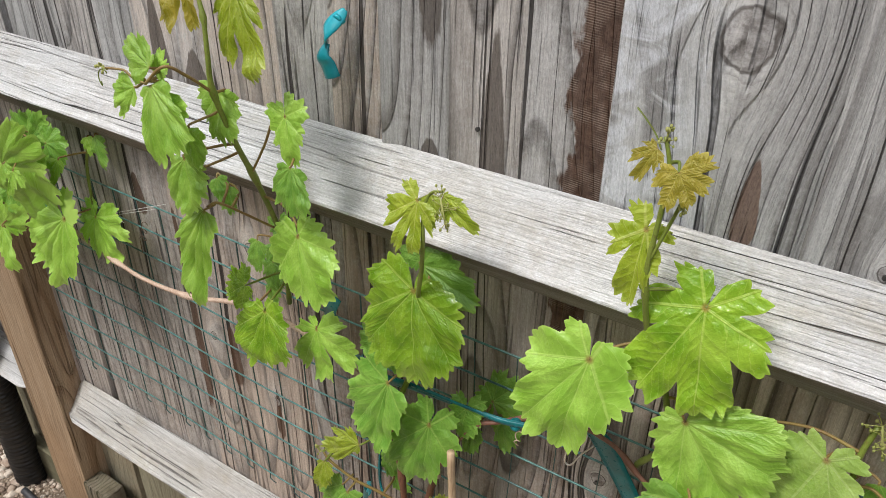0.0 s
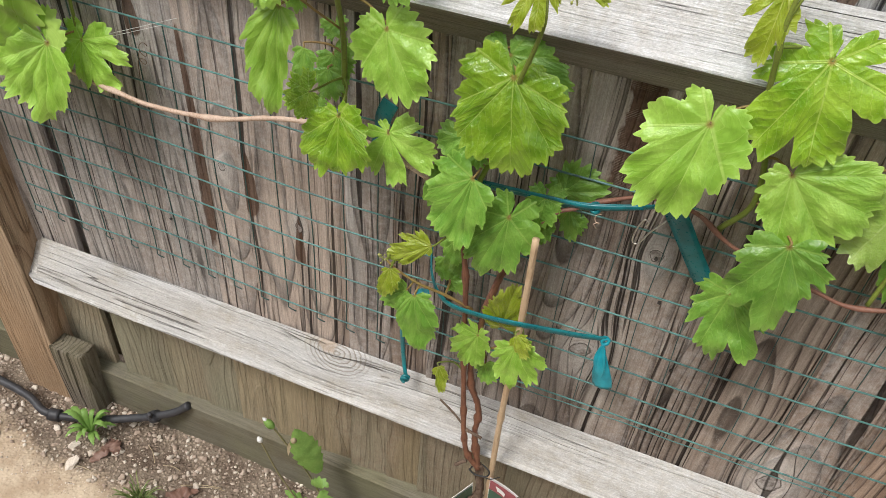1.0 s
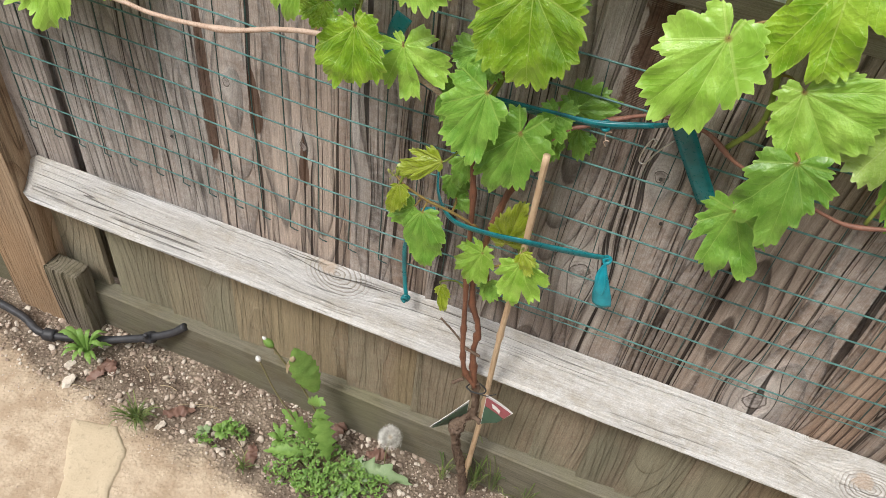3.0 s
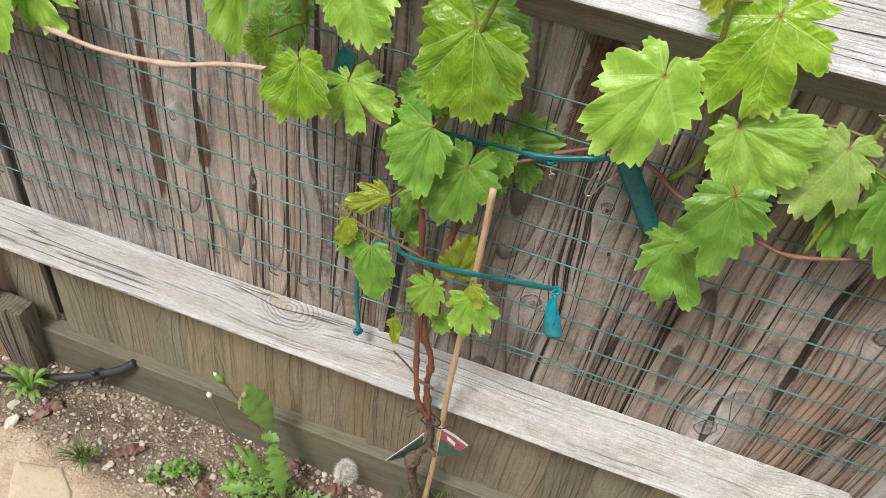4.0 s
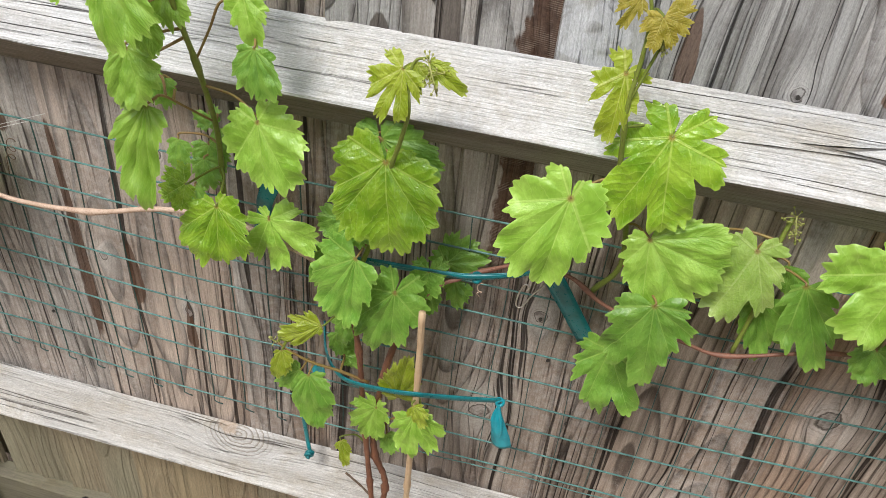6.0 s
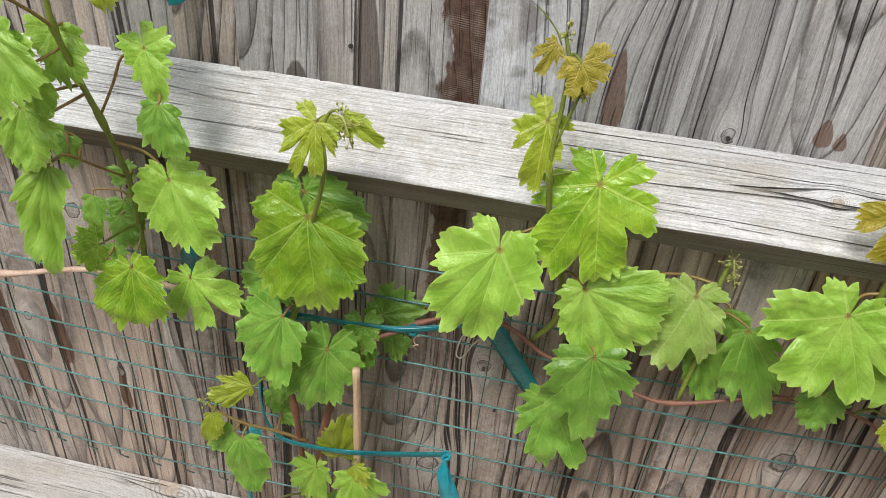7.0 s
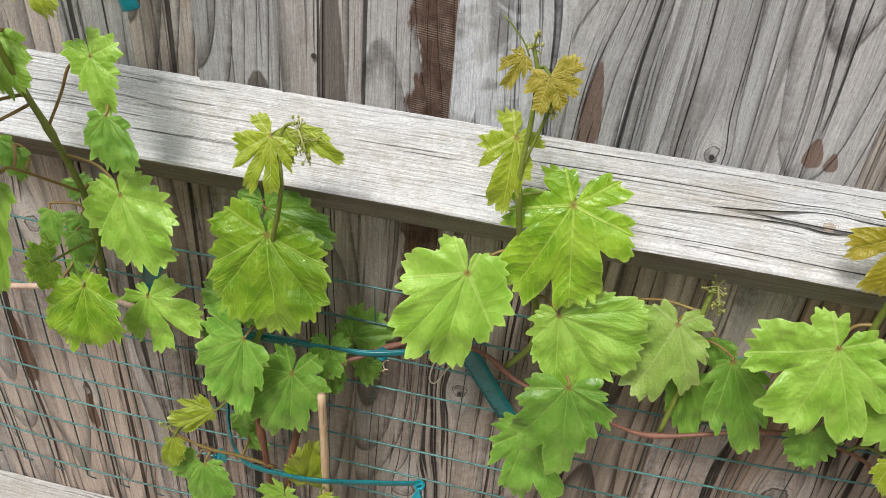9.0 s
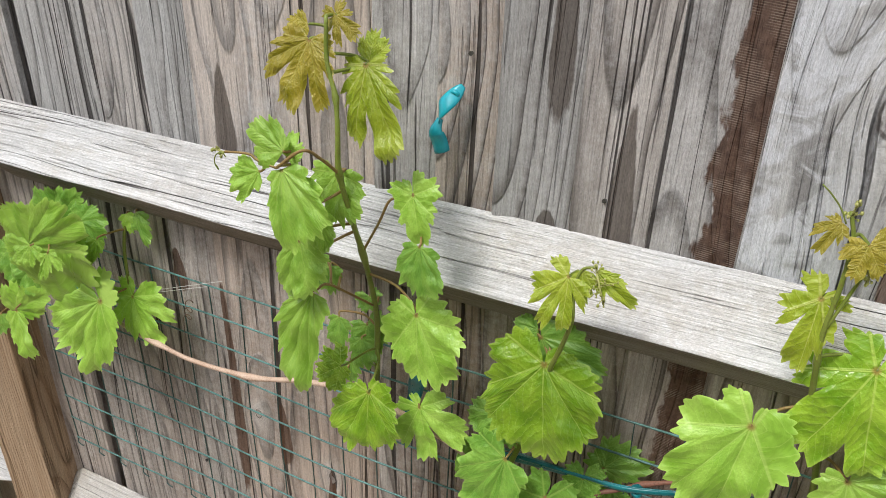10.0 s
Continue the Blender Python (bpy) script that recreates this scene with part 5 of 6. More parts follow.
leaf(MATURE, (0.149, -0.050, 1.041), [(0.130, -0.049, 1.043), (0.140, -0.056, 1.020), (0.167, -0.057, 1.017), (0.171, -0.051, 1.037)], 0.1)
leaf(YOUNG, (-0.317, -0.100, 0.797), [(-0.311, -0.102, 0.790), (-0.299, -0.102, 0.789), (-0.293, -0.099, 0.801)], 0.2)

# ---- wire mesh ----
WIRE = plain("green_coated_wire", (0.080, 0.195, 0.178), 0.36, 0.5, 90.0)
# upright wires take a darker green than the level ones
WIREDARK = plain("dark_coated_wire", (0.026, 0.066, 0.059), 0.45, 0.5, 60.0)
netting = thing("wire_mesh", "green plastic-coated square wire mesh stapled across the fence", "wire mesh", at=(-0.35, -0.012, 0.53))
NET_INV = Matrix.Translation((0.35, 0.012, -0.53))
PITCH, RISE, X0, Z0 = 0.0532, 0.0482, -1.059, 0.553


def net_point(x, z):
    """The mesh bellies off the boards and sags a little."""
    y = -0.014 - 0.010 * math.sin((x + 1.2) * 1.9) ** 2 - 0.006 * noise.noise(Vector((x * 3, z * 4, 0)))
    return Vector((x + 0.004 * noise.noise(Vector((x * 4, z * 6, 5))), y, z + 0.006 * noise.noise(Vector((x * 2.4, z, 9))) - 0.004 * math.sin((x + 1.17) * 1.9)))


COLS, ROWS = 30, 10
for j in range(ROWS):
    z = Z0 + RISE * j
    last = COLS - 1
    line = [net_point(X0 + PITCH * i / 2, z) for i in range(2 * last + 1)]
    v, f = tube_data(line, 0.00135, 6)
    from_data("wire", v, f, WIRE, netting, "", True).matrix_parent_inverse = NET_INV
for i in range(COLS):
    x = X0 + PITCH * i
    line = [net_point(x, Z0 + RISE * k / 2) + Vector((0, 0.0018, 0)) for k in range(2 * (ROWS - 1) + 1)]
    ends = net_point(x, Z0)
    if x < -0.36:
        line = [ends + Vector((0.017, -0.004, -0.0115)), ends + Vector((0.009, -0.003, -0.0120)), ends + Vector((0.001, -0.001, -0.0120)), ends + Vector((0.0, 0.001, -0.006))] + line
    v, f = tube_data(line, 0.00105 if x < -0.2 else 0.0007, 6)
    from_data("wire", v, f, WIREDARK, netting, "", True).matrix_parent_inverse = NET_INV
# the folded edge along the foot of the mesh
line = [net_point(-0.20 + 0.02 * i, Z0) + Vector((0, -0.004, -0.007 + 0.003 * noise.noise(Vector((i * 0.3, 0, 0))))) for i in range(34)]
v, f = tube_data(line, 0.0009, 5)
from_data("wire", v, f, WIRE, netting, "", True).matrix_parent_inverse = NET_INV


# ---- ribbons ----
def ribbon_material():
    n = Nodes("teal_ribbon")
    p = n.place()
    a = n.noise(p, 45.0, 3.0, 0.6)
    b = n.noise(p, 300.0, 2.0, 0.6)
    col = n.mix(n.span(a, 0.3, 0.7), (0.002, 0.112, 0.128), (0.008, 0.195, 0.215))
    n.done(col, n.span(b, 0.3, 0.7, 0.26, 0.42), n.bump(a, 0.25, 0.002), 0.5)
    return n.mat


RIBBON = ribbon_material()
# brighter copy of the ribbon, with sunlight put into its colour
LIT_RIBBON = plain("sunlit_ribbon", (0.010, 0.30, 0.37), 0.28, 0.3, 50.0)


def band(points, width, wide, steps=7, twist=0.0, thick=0.0006, curl=0.0):
    """A flat tape along a line; wide is the direction of its width, width a number or function of 0..1."""
    line = bezier(points, steps)
    n = len(line)
    verts, faces = [], []
    wide = Vector(wide)
    for i, p in enumerate(line):
        s = i / (n - 1)
        d = (line[min(i + 1, n - 1)] - line[max(i - 1, 0)]).normalized()
        w = (wide - d * wide.dot(d)).normalized()
        w = Matrix.Rotation(twist * s, 3, d) @ w
        nn = d.cross(w)
        ww = (width(s) if callable(width) else width) / 2
        for k in range(5):
            q = k / 2 - 1
            verts.append(p + w * (ww * q) + nn * (thick + curl * ww * (1 - q * q)))
        for k in range(5):
            q = 1 - k / 2
            verts.append(p + w * (ww * q) - nn * (thick - curl * ww * (1 - q * q)))
    for i in range(n - 1):
        for k in range(10):
            k2 = (k + 1) % 10
            faces.append((i * 10 + k, i * 10 + k2, (i + 1) * 10 + k2, (i + 1) * 10 + k))
    faces.append(tuple(range(9, -1, -1)))
    faces.append(tuple((n - 1) * 10 + k for k in range(10)))
    return verts, faces


def ribbon_thing(label, at, pieces):
    ob = thing("plant_tie", label, "ribbon", "plant ties", at=at)
    inv = Matrix.Translation(-Vector(at))
    for name, (v, f), mat in pieces:
        from_data(name, v, f, mat, ob, "", True).matrix_parent_inverse = inv
    return ob


def knot(at, r, seed=0):
    """A small pulled knot of ribbon."""
    pts = []
    for k in range(15):
        a = k / 14 * math.pi * 3.6
        pts.append(Vector(at) + Vector((r * math.cos(a), r * 0.7 * math.sin(a * 0.7 + seed), r * math.sin(a) * 0.9)))
    return tube_data(bezier(pts, 3), r * 0.55, 7, 0.3, seed)


ribbon_thing("teal ribbon tied taut between the vine cane and the mesh", (-0.09, -0.05, 0.919), [
    ("strip", band([(-0.318, -0.020, 0.879), (-0.265, -0.05, 0.897), (-0.211, -0.058, 0.913), (-0.135, -0.058, 0.919), (-0.09, -0.054, 0.921), (-0.033, -0.046, 0.935), (-0.006, -0.030, 0.937)], lambda s: 0.012 + 0.004 * math.sin(s * 7) ** 2, (0, -0.1, 1), 8, 0.5, curl=0.3), RIBBON),
    ("strip", band([(-0.212, -0.060, 0.916), (-0.136, -0.062, 0.924), (-0.09, -0.058, 0.924), (-0.031, -0.05, 0.938)], 0.006, (0, -0.5, 0.8), 8, -0.8, curl=0.3), RIBBON),
    ("knot", knot((-0.082, -0.052, 0.921), 0.0045, 1), RIBBON)])
ribbon_thing("wide dark teal ribbon hanging flat against the mesh", (0.026, -0.02, 0.88), [
    ("strip", band([(-0.005, -0.030, 0.937), (0.006, -0.026, 0.923), (0.031, -0.024, 0.884), (0.061, -0.026, 0.84)], lambda s: 0.020 + 0.006 * min(1.0, s * 3), (1, 0, 0.55), 8, 0.25, curl=0.05), RIBBON)])
ribbon_thing("short teal ribbon looped round the cane behind a leaf", (-0.359, -0.03, 0.944), [
    ("strip", band([(-0.349, -0.03, 0.97), (-0.358, -0.03, 0.949), (-0.362, -0.03, 0.926), (-0.358, -0.05, 0.919)], 0.022, (1, 0, 0.3), 7, 0.4), RIBBON),
    ("strip", band([(-0.362, -0.030, 0.926), (-0.343, -0.04, 0.899), (-0.318, -0.02, 0.879)], 0.008, (0, -0.3, 1), 7), RIBBON)])
ribbon_thing("teal ribbon holding the vine tip to the mesh among leaves", (-0.892, -0.04, 0.944), [
    ("strip", band([(-0.912, -0.075, 0.990), (-0.895, -0.08, 0.975), (-0.870, -0.08, 0.947), (-0.858, -0.075, 0.925)], 0.024, (1, 0, 0.9), 7, 0.3), RIBBON)])
ribbon_thing("teal ribbon slung round the stems with a bright knotted tail", (-0.132, -0.09, 0.743), [
    ("strip", band([(-0.282, -0.030, 0.77), (-0.273, -0.05, 0.743), (-0.256, -0.070, 0.73), (-0.229, -0.085, 0.727), (-0.179, -0.093, 0.736), (-0.134, -0.096, 0.746), (-0.072, -0.070, 0.732), (-0.029, -0.054, 0.727)], lambda s: 0.0120 + 0.0015 * math.sin(s * 9), (0, -0.15, 1), 8, 0.2, curl=0.3), RIBBON),
    ("knot", knot((-0.028, -0.055, 0.725), 0.0042, 2), LIT_RIBBON),
    ("tail", band([(-0.028, -0.056, 0.723), (-0.027, -0.060, 0.706), (-0.023, -0.062, 0.684), (-0.015, -0.060, 0.648)], lambda s: 0.004 + 0.023 * min(1.0, max(0.0, s - 0.12) * 1.35), (1, 0, 0.25), 8, 0.1, curl=0.45), LIT_RIBBON),
    ("tail", band([(-0.029, -0.060, 0.721), (-0.028, -0.066, 0.702), (-0.024, -0.068, 0.682), (-0.021, -0.066, 0.665)], lambda s: 0.003 + 0.013 * math.sin(math.pi * min(1.0, s * 1.1)) ** 0.8, (1, 0, 0.2), 8, 0.3, curl=-0.5), LIT_RIBBON)])
ribbon_thing("teal ribbon hanging from the shoot with a knotted end", (-0.308, -0.03, 0.542), [
    ("strip", band([(-0.264, -0.085, 0.732), (-0.28, -0.066, 0.71), (-0.291, -0.06, 0.697)], 0.014, (0.2, 0, 1), 7, 0.3, curl=0.3), LIT_RIBBON),
    ("strip", band([(-0.291, -0.06, 0.697), (-0.318, -0.035, 0.607), (-0.32, -0.03, 0.557), (-0.315, -0.032, 0.51), (-0.309, -0.038, 0.491)], 0.0075, (1, 0, 0), 8, 0.3, curl=0.4), RIBBON),
    ("knot", knot((-0.308, -0.042, 0.486), 0.005, 3), RIBBON)])
ribbon_thing("short bright teal ribbon tied to a nail in the fence", (-0.326, -0.01, 1.304), [
    ("knot", knot((-0.329, -0.014, 1.304), 0.0045, 4), LIT_RIBBON),
    ("tail", band([(-0.322, -0.010, 1.313), (-0.329, -0.018, 1.303), (-0.337, -0.024, 1.292), (-0.342, -0.020, 1.28), (-0.344, -0.016, 1.268)], lambda s: 0.005 + 0.012 * math.sin(math.pi * min(1.0, s * 1.25)) ** 0.7 if s < 0.8 else 0.006, (0.7, 0.1, -0.7), 8, 1.3, curl=0.15), LIT_RIBBON),
    ("tail", band([(-0.343, -0.017, 1.278), (-0.345, -0.022, 1.266), (-0.343, -0.018, 1.256), (-0.341, -0.014, 1.242)], lambda s: 0.006 + 0.010 * min(1.0, s * 2.2), (1, 0.2, 0.1), 8, -0.3, curl=0.35), LIT_RIBBON)])

STEEL = plain("dull_steel", (0.62, 0.60, 0.56), 0.38, 0.2, 200.0, 0.9)
hook = thing("wire_hook", "thin bent wire hook hung on the mesh", "hook", at=(-0.02, -0.022, 0.89))
tube("wire", [(-0.023, -0.02, 0.892), (-0.021, -0.021, 0.899), (-0.027, -0.022, 0.902), (-0.032, -0.022, 0.886), (-0.033, -0.022, 0.868), (-0.026, -0.022, 0.866), (-0.016, -0.022, 0.888), (-0.003, -0.022, 0.909)], 0.0011, STEEL, hook, "", 6, 6).matrix_parent_inverse = Matrix.Translation((0.02, 0.022, -0.89))

# ---- bamboo cane ----
bamboo = thing("bamboo_cane", "split pale bamboo cane staking the vine", "cane", at=(-0.187, -0.045, 0.0))
BAM_INV = Matrix.Translation((0.187, 0.045, 0.0))
top, foot = Vector((-0.133, -0.100, 0.891)), Vector((-0.143, -0.044, -0.096))
line = [top.lerp(foot, k / 60) + Vector((0.0012 * math.sin(k * 0.21), 0, 0)) for k in range(61)]


def bamboo_radius(s):
    r = 0.0043 + 0.0009 * s
    for w in (0.11, 0.37, 0.57, 0.80):
        r += 0.0017 * math.exp(-((s - w) / 0.007) ** 2) - 0.0005 * math.exp(-((s - w - 0.013) / 0.006) ** 2)
    return r


v, f = tube_data(line, bamboo_radius, 12)
from_data("culm", v, f, BAMBOO, bamboo, "", True).matrix_parent_inverse = BAM_INV

# ---- tag on the vine ----
CARD = plain("white_card", (0.78, 0.77, 0.74), 0.35, 0.08, 30.0)
CARDRED = plain("tag_red", (0.30, 0.075, 0.09), 0.35, 0.1, 80.0)
CARDGREEN = plain("tag_green", (0.035, 0.095, 0.06), 0.35, 0.2, 80.0)


def sheet(name, corners, thick, mat, parent, label="", inv=None, cuts=6, bend=0.0):
    """A thin, slightly bowed card between four corners."""
    a, b, c, d = (Vector(p) for p in corners)
    nn = (b - a).cross(d - a).normalized()
    verts, faces = [], []
    for s in (1, -1):
        for i in range(cuts + 1):
            for j in range(cuts + 1):
                p = a.lerp(b, i / cuts).lerp(d.lerp(c, i / cuts), j / cuts)
                verts.append(p + nn * (s * thick / 2 + bend * math.sin(math.pi * i / cuts)))
    k = (cuts + 1) ** 2
    q = cuts + 1
    for i in range(cuts):
        for j in range(cuts):
            m = i * q + j
            faces += [(m, m + q, m + q + 1, m + 1), (k + m, k + m + 1, k + m + q + 1, k + m + q)]
    rim = [i * q for i in range(q)] + [cuts * q + j for j in range(1, q)] + [i * q + cuts for i in range(cuts - 1, -1, -1)] + list(range(cuts - 1, 0, -1))
    for i in range(len(rim)):
        m, o = rim[i], rim[(i + 1) % len(rim)]
        faces.append((m, k + m, k + o, o))
    ob = from_data(name, verts, faces, mat, parent, label)
    if inv:
        ob.matrix_parent_inverse = inv
    return ob


tag = thing("plant_tag", "folded plant label with red and green print tied to the trunk", "plant label", at=(-0.165, -0.09, 0.38))
TAG_INV = Matrix.Translation((0.165, 0.09, -0.38))
A, B, C, D = Vector((-0.135, -0.086, 0.381)), Vector((-0.085, -0.086, 0.359)), Vector((-0.106, -0.086, 0.318)), Vector((-0.133, -0.086, 0.294))


def on_tag(u, v, lift):
    return A.lerp(B, u).lerp(D.lerp(C, u), v) + Vector((0, -lift, 0))


sheet("panel", (A, B, C, D), 0.0008, CARD, tag, "white-edged tag face", TAG_INV, 6, 0.002)
sheet("print", [on_tag(0.03, 0.04, 0.0022), on_tag(0.96, 0.04, 0.0022), on_tag(0.96, 0.55, 0.0022), on_tag(0.03, 0.32, 0.0022)], 0.0004, CARDRED, tag, "dull red print", TAG_INV, 4, 0.001)
sheet("print", [on_tag(0.03, 0.33, 0.0022), on_tag(0.96, 0.56, 0.0022), on_tag(0.96, 0.97, 0.0022), on_tag(0.03, 0.97, 0.0022)], 0.0004, CARDGREEN, tag, "dark green print", TAG_INV, 4, 0.001)
sheet("print", [on_tag(0.25, 0.10, 0.0036), on_tag(0.62, 0.18, 0.0036), on_tag(0.66, 0.34, 0.0036), on_tag(0.34, 0.24, 0.0036)], 0.0004, CARD, tag, "white mark", TAG_INV, 4, 0.001)
E1, E2, E3, E4 = Vector((-0.161, -0.086, 0.348)), Vector((-0.221, -0.086, 0.222)), Vector((-0.209, -0.060, 0.199)), Vector((-0.164, -0.060, 0.253))
sheet("panel", (E1, E2, E3, E4), 0.0012, CARD, tag, "", TAG_INV, 4, 0.001)
off = (E2 - E1).cross(E4 - E1).normalized()
off = off if off.y < 0 else -off
mid_e = (E1 + E2 + E3 + E4) / 4
sheet("print", [p.lerp(mid_e, 0.05) + (E4 - E1) * k + off * 0.0022 for p, k in ((E1, 0.06), (E2, 0.06), (E3, 0.02), (E4, 0.02))], 0.0005, CARDGREEN, tag, "", TAG_INV, 3, 0.001)
TWINE = plain("black_twist_tie", (0.03, 0.03, 0.028), 0.6, 0.2, 100.0)
tube("tie", [(-0.171, -0.086, 0.38), (-0.158, -0.094, 0.385), (-0.14, -0.092, 0.389), (-0.141, -0.078, 0.384), (-0.162, -0.068, 0.379), (-0.171, -0.086, 0.38)], 0.0014, TWINE, tag, "black twist tie", 6, 6, 0.3).matrix_parent_inverse = TAG_INV
tube("tie", [(-0.148, -0.094, 0.387), (-0.133, -0.099, 0.396), (-0.119, -0.098, 0.409)], 0.0009, TWINE, tag, "", 5, 5).matrix_parent_inverse = TAG_INV

# ---- paving and stones ----
def stone_material(name, a, b, c, scale=30.0):
    n = Nodes(name)
    p = n.place()
    isl = n.add("NewGeometry").outputs["Random Per Island"]
    f = n.noise(p, scale, 4.0, 0.65)
    g = n.noise(p, scale * 7, 3.0, 0.7)
    col = n.mix(n.span(f, 0.3, 0.7), a, b)
    col = n.mix(n.span(isl, 0.35, 0.95, 0.0, 0.95, smooth=False), col, c)
    col = n.mix(n.span(g, 0.5, 0.75, 0.0, 0.4), col, tuple(q * 0.55 for q in a))
    return n.done(col, 0.9, n.bump(n.math("ADD", f, g), 0.6, 0.002), 0.25)


SLAB = stone_material("sandstone", (0.44, 0.335, 0.24), (0.63, 0.52, 0.395), (0.52, 0.415, 0.305), 14.0)
SLABYELLOW = stone_material("yellow_sandstone", (0.45, 0.355, 0.235), (0.63, 0.525, 0.375), (0.55, 0.45, 0.315), 14.0)
PEBBLE = stone_material("pebbles", (0.29, 0.215, 0.165), (0.48, 0.38, 0.30), (0.72, 0.64, 0.54), 60.0)
STONE = stone_material("pale_stones", (0.32, 0.25, 0.18), (0.47, 0.39, 0.30), (0.50, 0.43, 0.34), 60.0)

pavement = thing("pavement", "irregular pale sandstone paving dusted with sand", "paving", kind="structure", at=(-1.0, -0.5, 0.0))


def slab(points, z, mat, seed, rough=1.0):
    bm = bmesh.new()
    ring = []
    n = len(points)
    for i in range(n):
        a, b = Vector((*points[i], 0)), Vector((*points[(i + 1) % n], 0))
        for k in range(14):
            p = a.lerp(b, k / 14)
            p += noise.noise_vector(p * 9 + Vector((seed, 0, 0))) * (0.030 * rough) + noise.noise_vector(p * 45 + Vector((seed, 0, 0))) * (0.012 * rough)
            ring.append(Vector((p.x, p.y, 0)))
    c = sum(ring, Vector()) / len(ring)
    levels = [(1.06, -0.012), (1.0, -0.004), (0.95, z - 0.003), (0.88, z - 0.001), (0.7, z), (0.4, z), (0.15, z)]
    grid = []
    for s, h in levels:
        grid.append([bm.verts.new((c.x + (p.x - c.x) * s, c.y + (p.y - c.y) * s, h + 0.0030 * noise.noise(Vector((p.x * s * 12, p.y * s * 12, seed))))) for p in ring])
    for a, b in zip(grid, grid[1:]):
        for i in range(len(ring)):
            bm.faces.new((a[i], a[(i + 1) % len(ring)], b[(i + 1) % len(ring)], b[i]))
    bm.faces.new(grid[-1])
    return bm


for pts, z, mat, seed in (([(-1.62, -0.30), (-1.10, -0.245), (-0.955, -0.30), (-0.93, -0.62), (-1.6, -0.66)], 0.005, SLAB, 1),
                          ([(-0.925, -0.250), (-0.835, -0.222), (-0.790, -0.262), (-0.745, -0.40), (-0.83, -0.42)], 0.0065, SLABYELLOW, 2)):
    ob = part("slab", slab(pts, z, mat, seed, 1.0 if seed == 1 else 0.45), mat, pavement, "", True)
    ob.matrix_parent_inverse = Matrix.Translation((1.0, 0.5, 0.0))


def pebble_data(rg, x, y, r, flat=0.7):
    """A rough little stone: a squashed, jittered octahedron split once."""
    bm = bmesh.new()
    bmesh.ops.create_icosphere(bm, subdivisions=1 if r < 0.006 else 2, radius=1.0)
    sx, sy, sz = r * rg.uniform(0.8, 1.3), r * rg.uniform(0.7, 1.1), r * flat * rg.uniform(0.7, 1.1)
    seed = Vector((rg.uniform(0, 99), rg.uniform(0, 99), 0))
    rot = Euler((rg.uniform(-0.4, 0.4), rg.uniform(-0.4, 0.4), rg.uniform(0, 6.3))).to_matrix()
    base = ground_height(x, y)
    vs = []
    for v in bm.verts:
        k = 1 + 0.75 * noise.noise(v.co * 1.2 + seed)
        q = rot @ Vector((v.co.x * sx * k, v.co.y * sy * k, v.co.z * sz * k))
        vs.append((x + q.x, y + q.y, base + sz * 0.35 + q.z))
    bm.verts.index_update()
    fs = [tuple(v.index for v in f.verts) for f in bm.faces]
    bm.free()
    return vs, fs


rg = random.Random(21)
pv, pf = [], []
for i in range(5200):
    x = rg.uniform(-1.6, 0.1) if i % 5 else rg.uniform(-1.9, -1.3)
    y = -0.02 - (0.24 if i % 6 else 0.5) * rg.random() ** 1.2
    if x < -1.37:
        y = rg.uniform(-0.4, 0.03)
    r = 0.0012 + 0.0060 * rg.random() ** 2.8
    if y < -0.205 and x > -1.37:
        r = 0.0008 + 0.0016 * rg.random() ** 2
    if x < -1.37:
        r *= 2.0
    v, f = pebble_data(rg, x, y, r)
    k = len(pv)
    pv += v
    pf += [tuple(q + k for q in t) for t in f]
tagged(from_data("gravel", pv, pf, PEBBLE, None, "", True), "small brown and cream stones strewn over bare soil", "gravel", kind="stuff")
for i, (x, y, r, m) in enumerate(((-0.812, -0.095, 0.008, STONE), (-0.874, -0.060, 0.010, STONE), (-0.812, -0.150, 0.007, STONE), (-0.62, -0.145, 0.016, STONE), (-0.592, -0.150, 0.014, STONE), (-0.70, -0.085, 0.008, STONE),
                                  (-0.93, -0.13, 0.012, PEBBLE), (-1.02, -0.15, 0.013, PEBBLE), (-0.99, -0.19, 0.017, PEBBLE), (-0.76, -0.19, 0.012, PEBBLE), (-0.66, -0.19, 0.011, STONE), (-0.52, -0.07, 0.009, STONE), (-0.45, -0.19, 0.013, STONE), (-0.42, -0.05, 0.010, PEBBLE))):
    v, f = pebble_data(rg, x, y, r * 0.72)
    tagged(from_data("stone", v, f, m, None, "", False), "rough pale stone lying on the soil" if m == STONE else "rough brown stone lying on the soil", "stone", "stones on the soil")

# ---- old hose ----
HOSE = plain("grey_hose", (0.036, 0.036, 0.040), 0.55, 0.35, 60.0, 0.0, 0.4)
hose = thing("hose", "weathered dark grey hose lying along the foot of the fence", "hose", at=(-1.05, -0.08, 0.0))
HI = Matrix.Translation((1.05, 0.08, 0.0))
tube("pipe", [(-1.34, -0.10, 0.05), (-1.186, -0.105, 0.036), (-1.116, -0.120, 0.027), (-1.04, -0.100, 0.025), (-0.979, -0.078, 0.03), (-0.924, -0.062, 0.046), (-0.879, -0.052, 0.066), (-0.829, -0.036, 0.091), (-0.799, -0.026, 0.118)], 0.0086, HOSE, hose, "", 12, 10, 0.12).matrix_parent_inverse = HI
for p, q in (((-0.883, -0.052, 0.062), (-0.87, -0.049, 0.069)), ((-1.107, -0.12, 0.027), (-1.084, -0.114, 0.026))):
    tube("clip", [p, q], 0.0135, HOSE, hose, "", 10, 4, 0.1).matrix_parent_inverse = HI
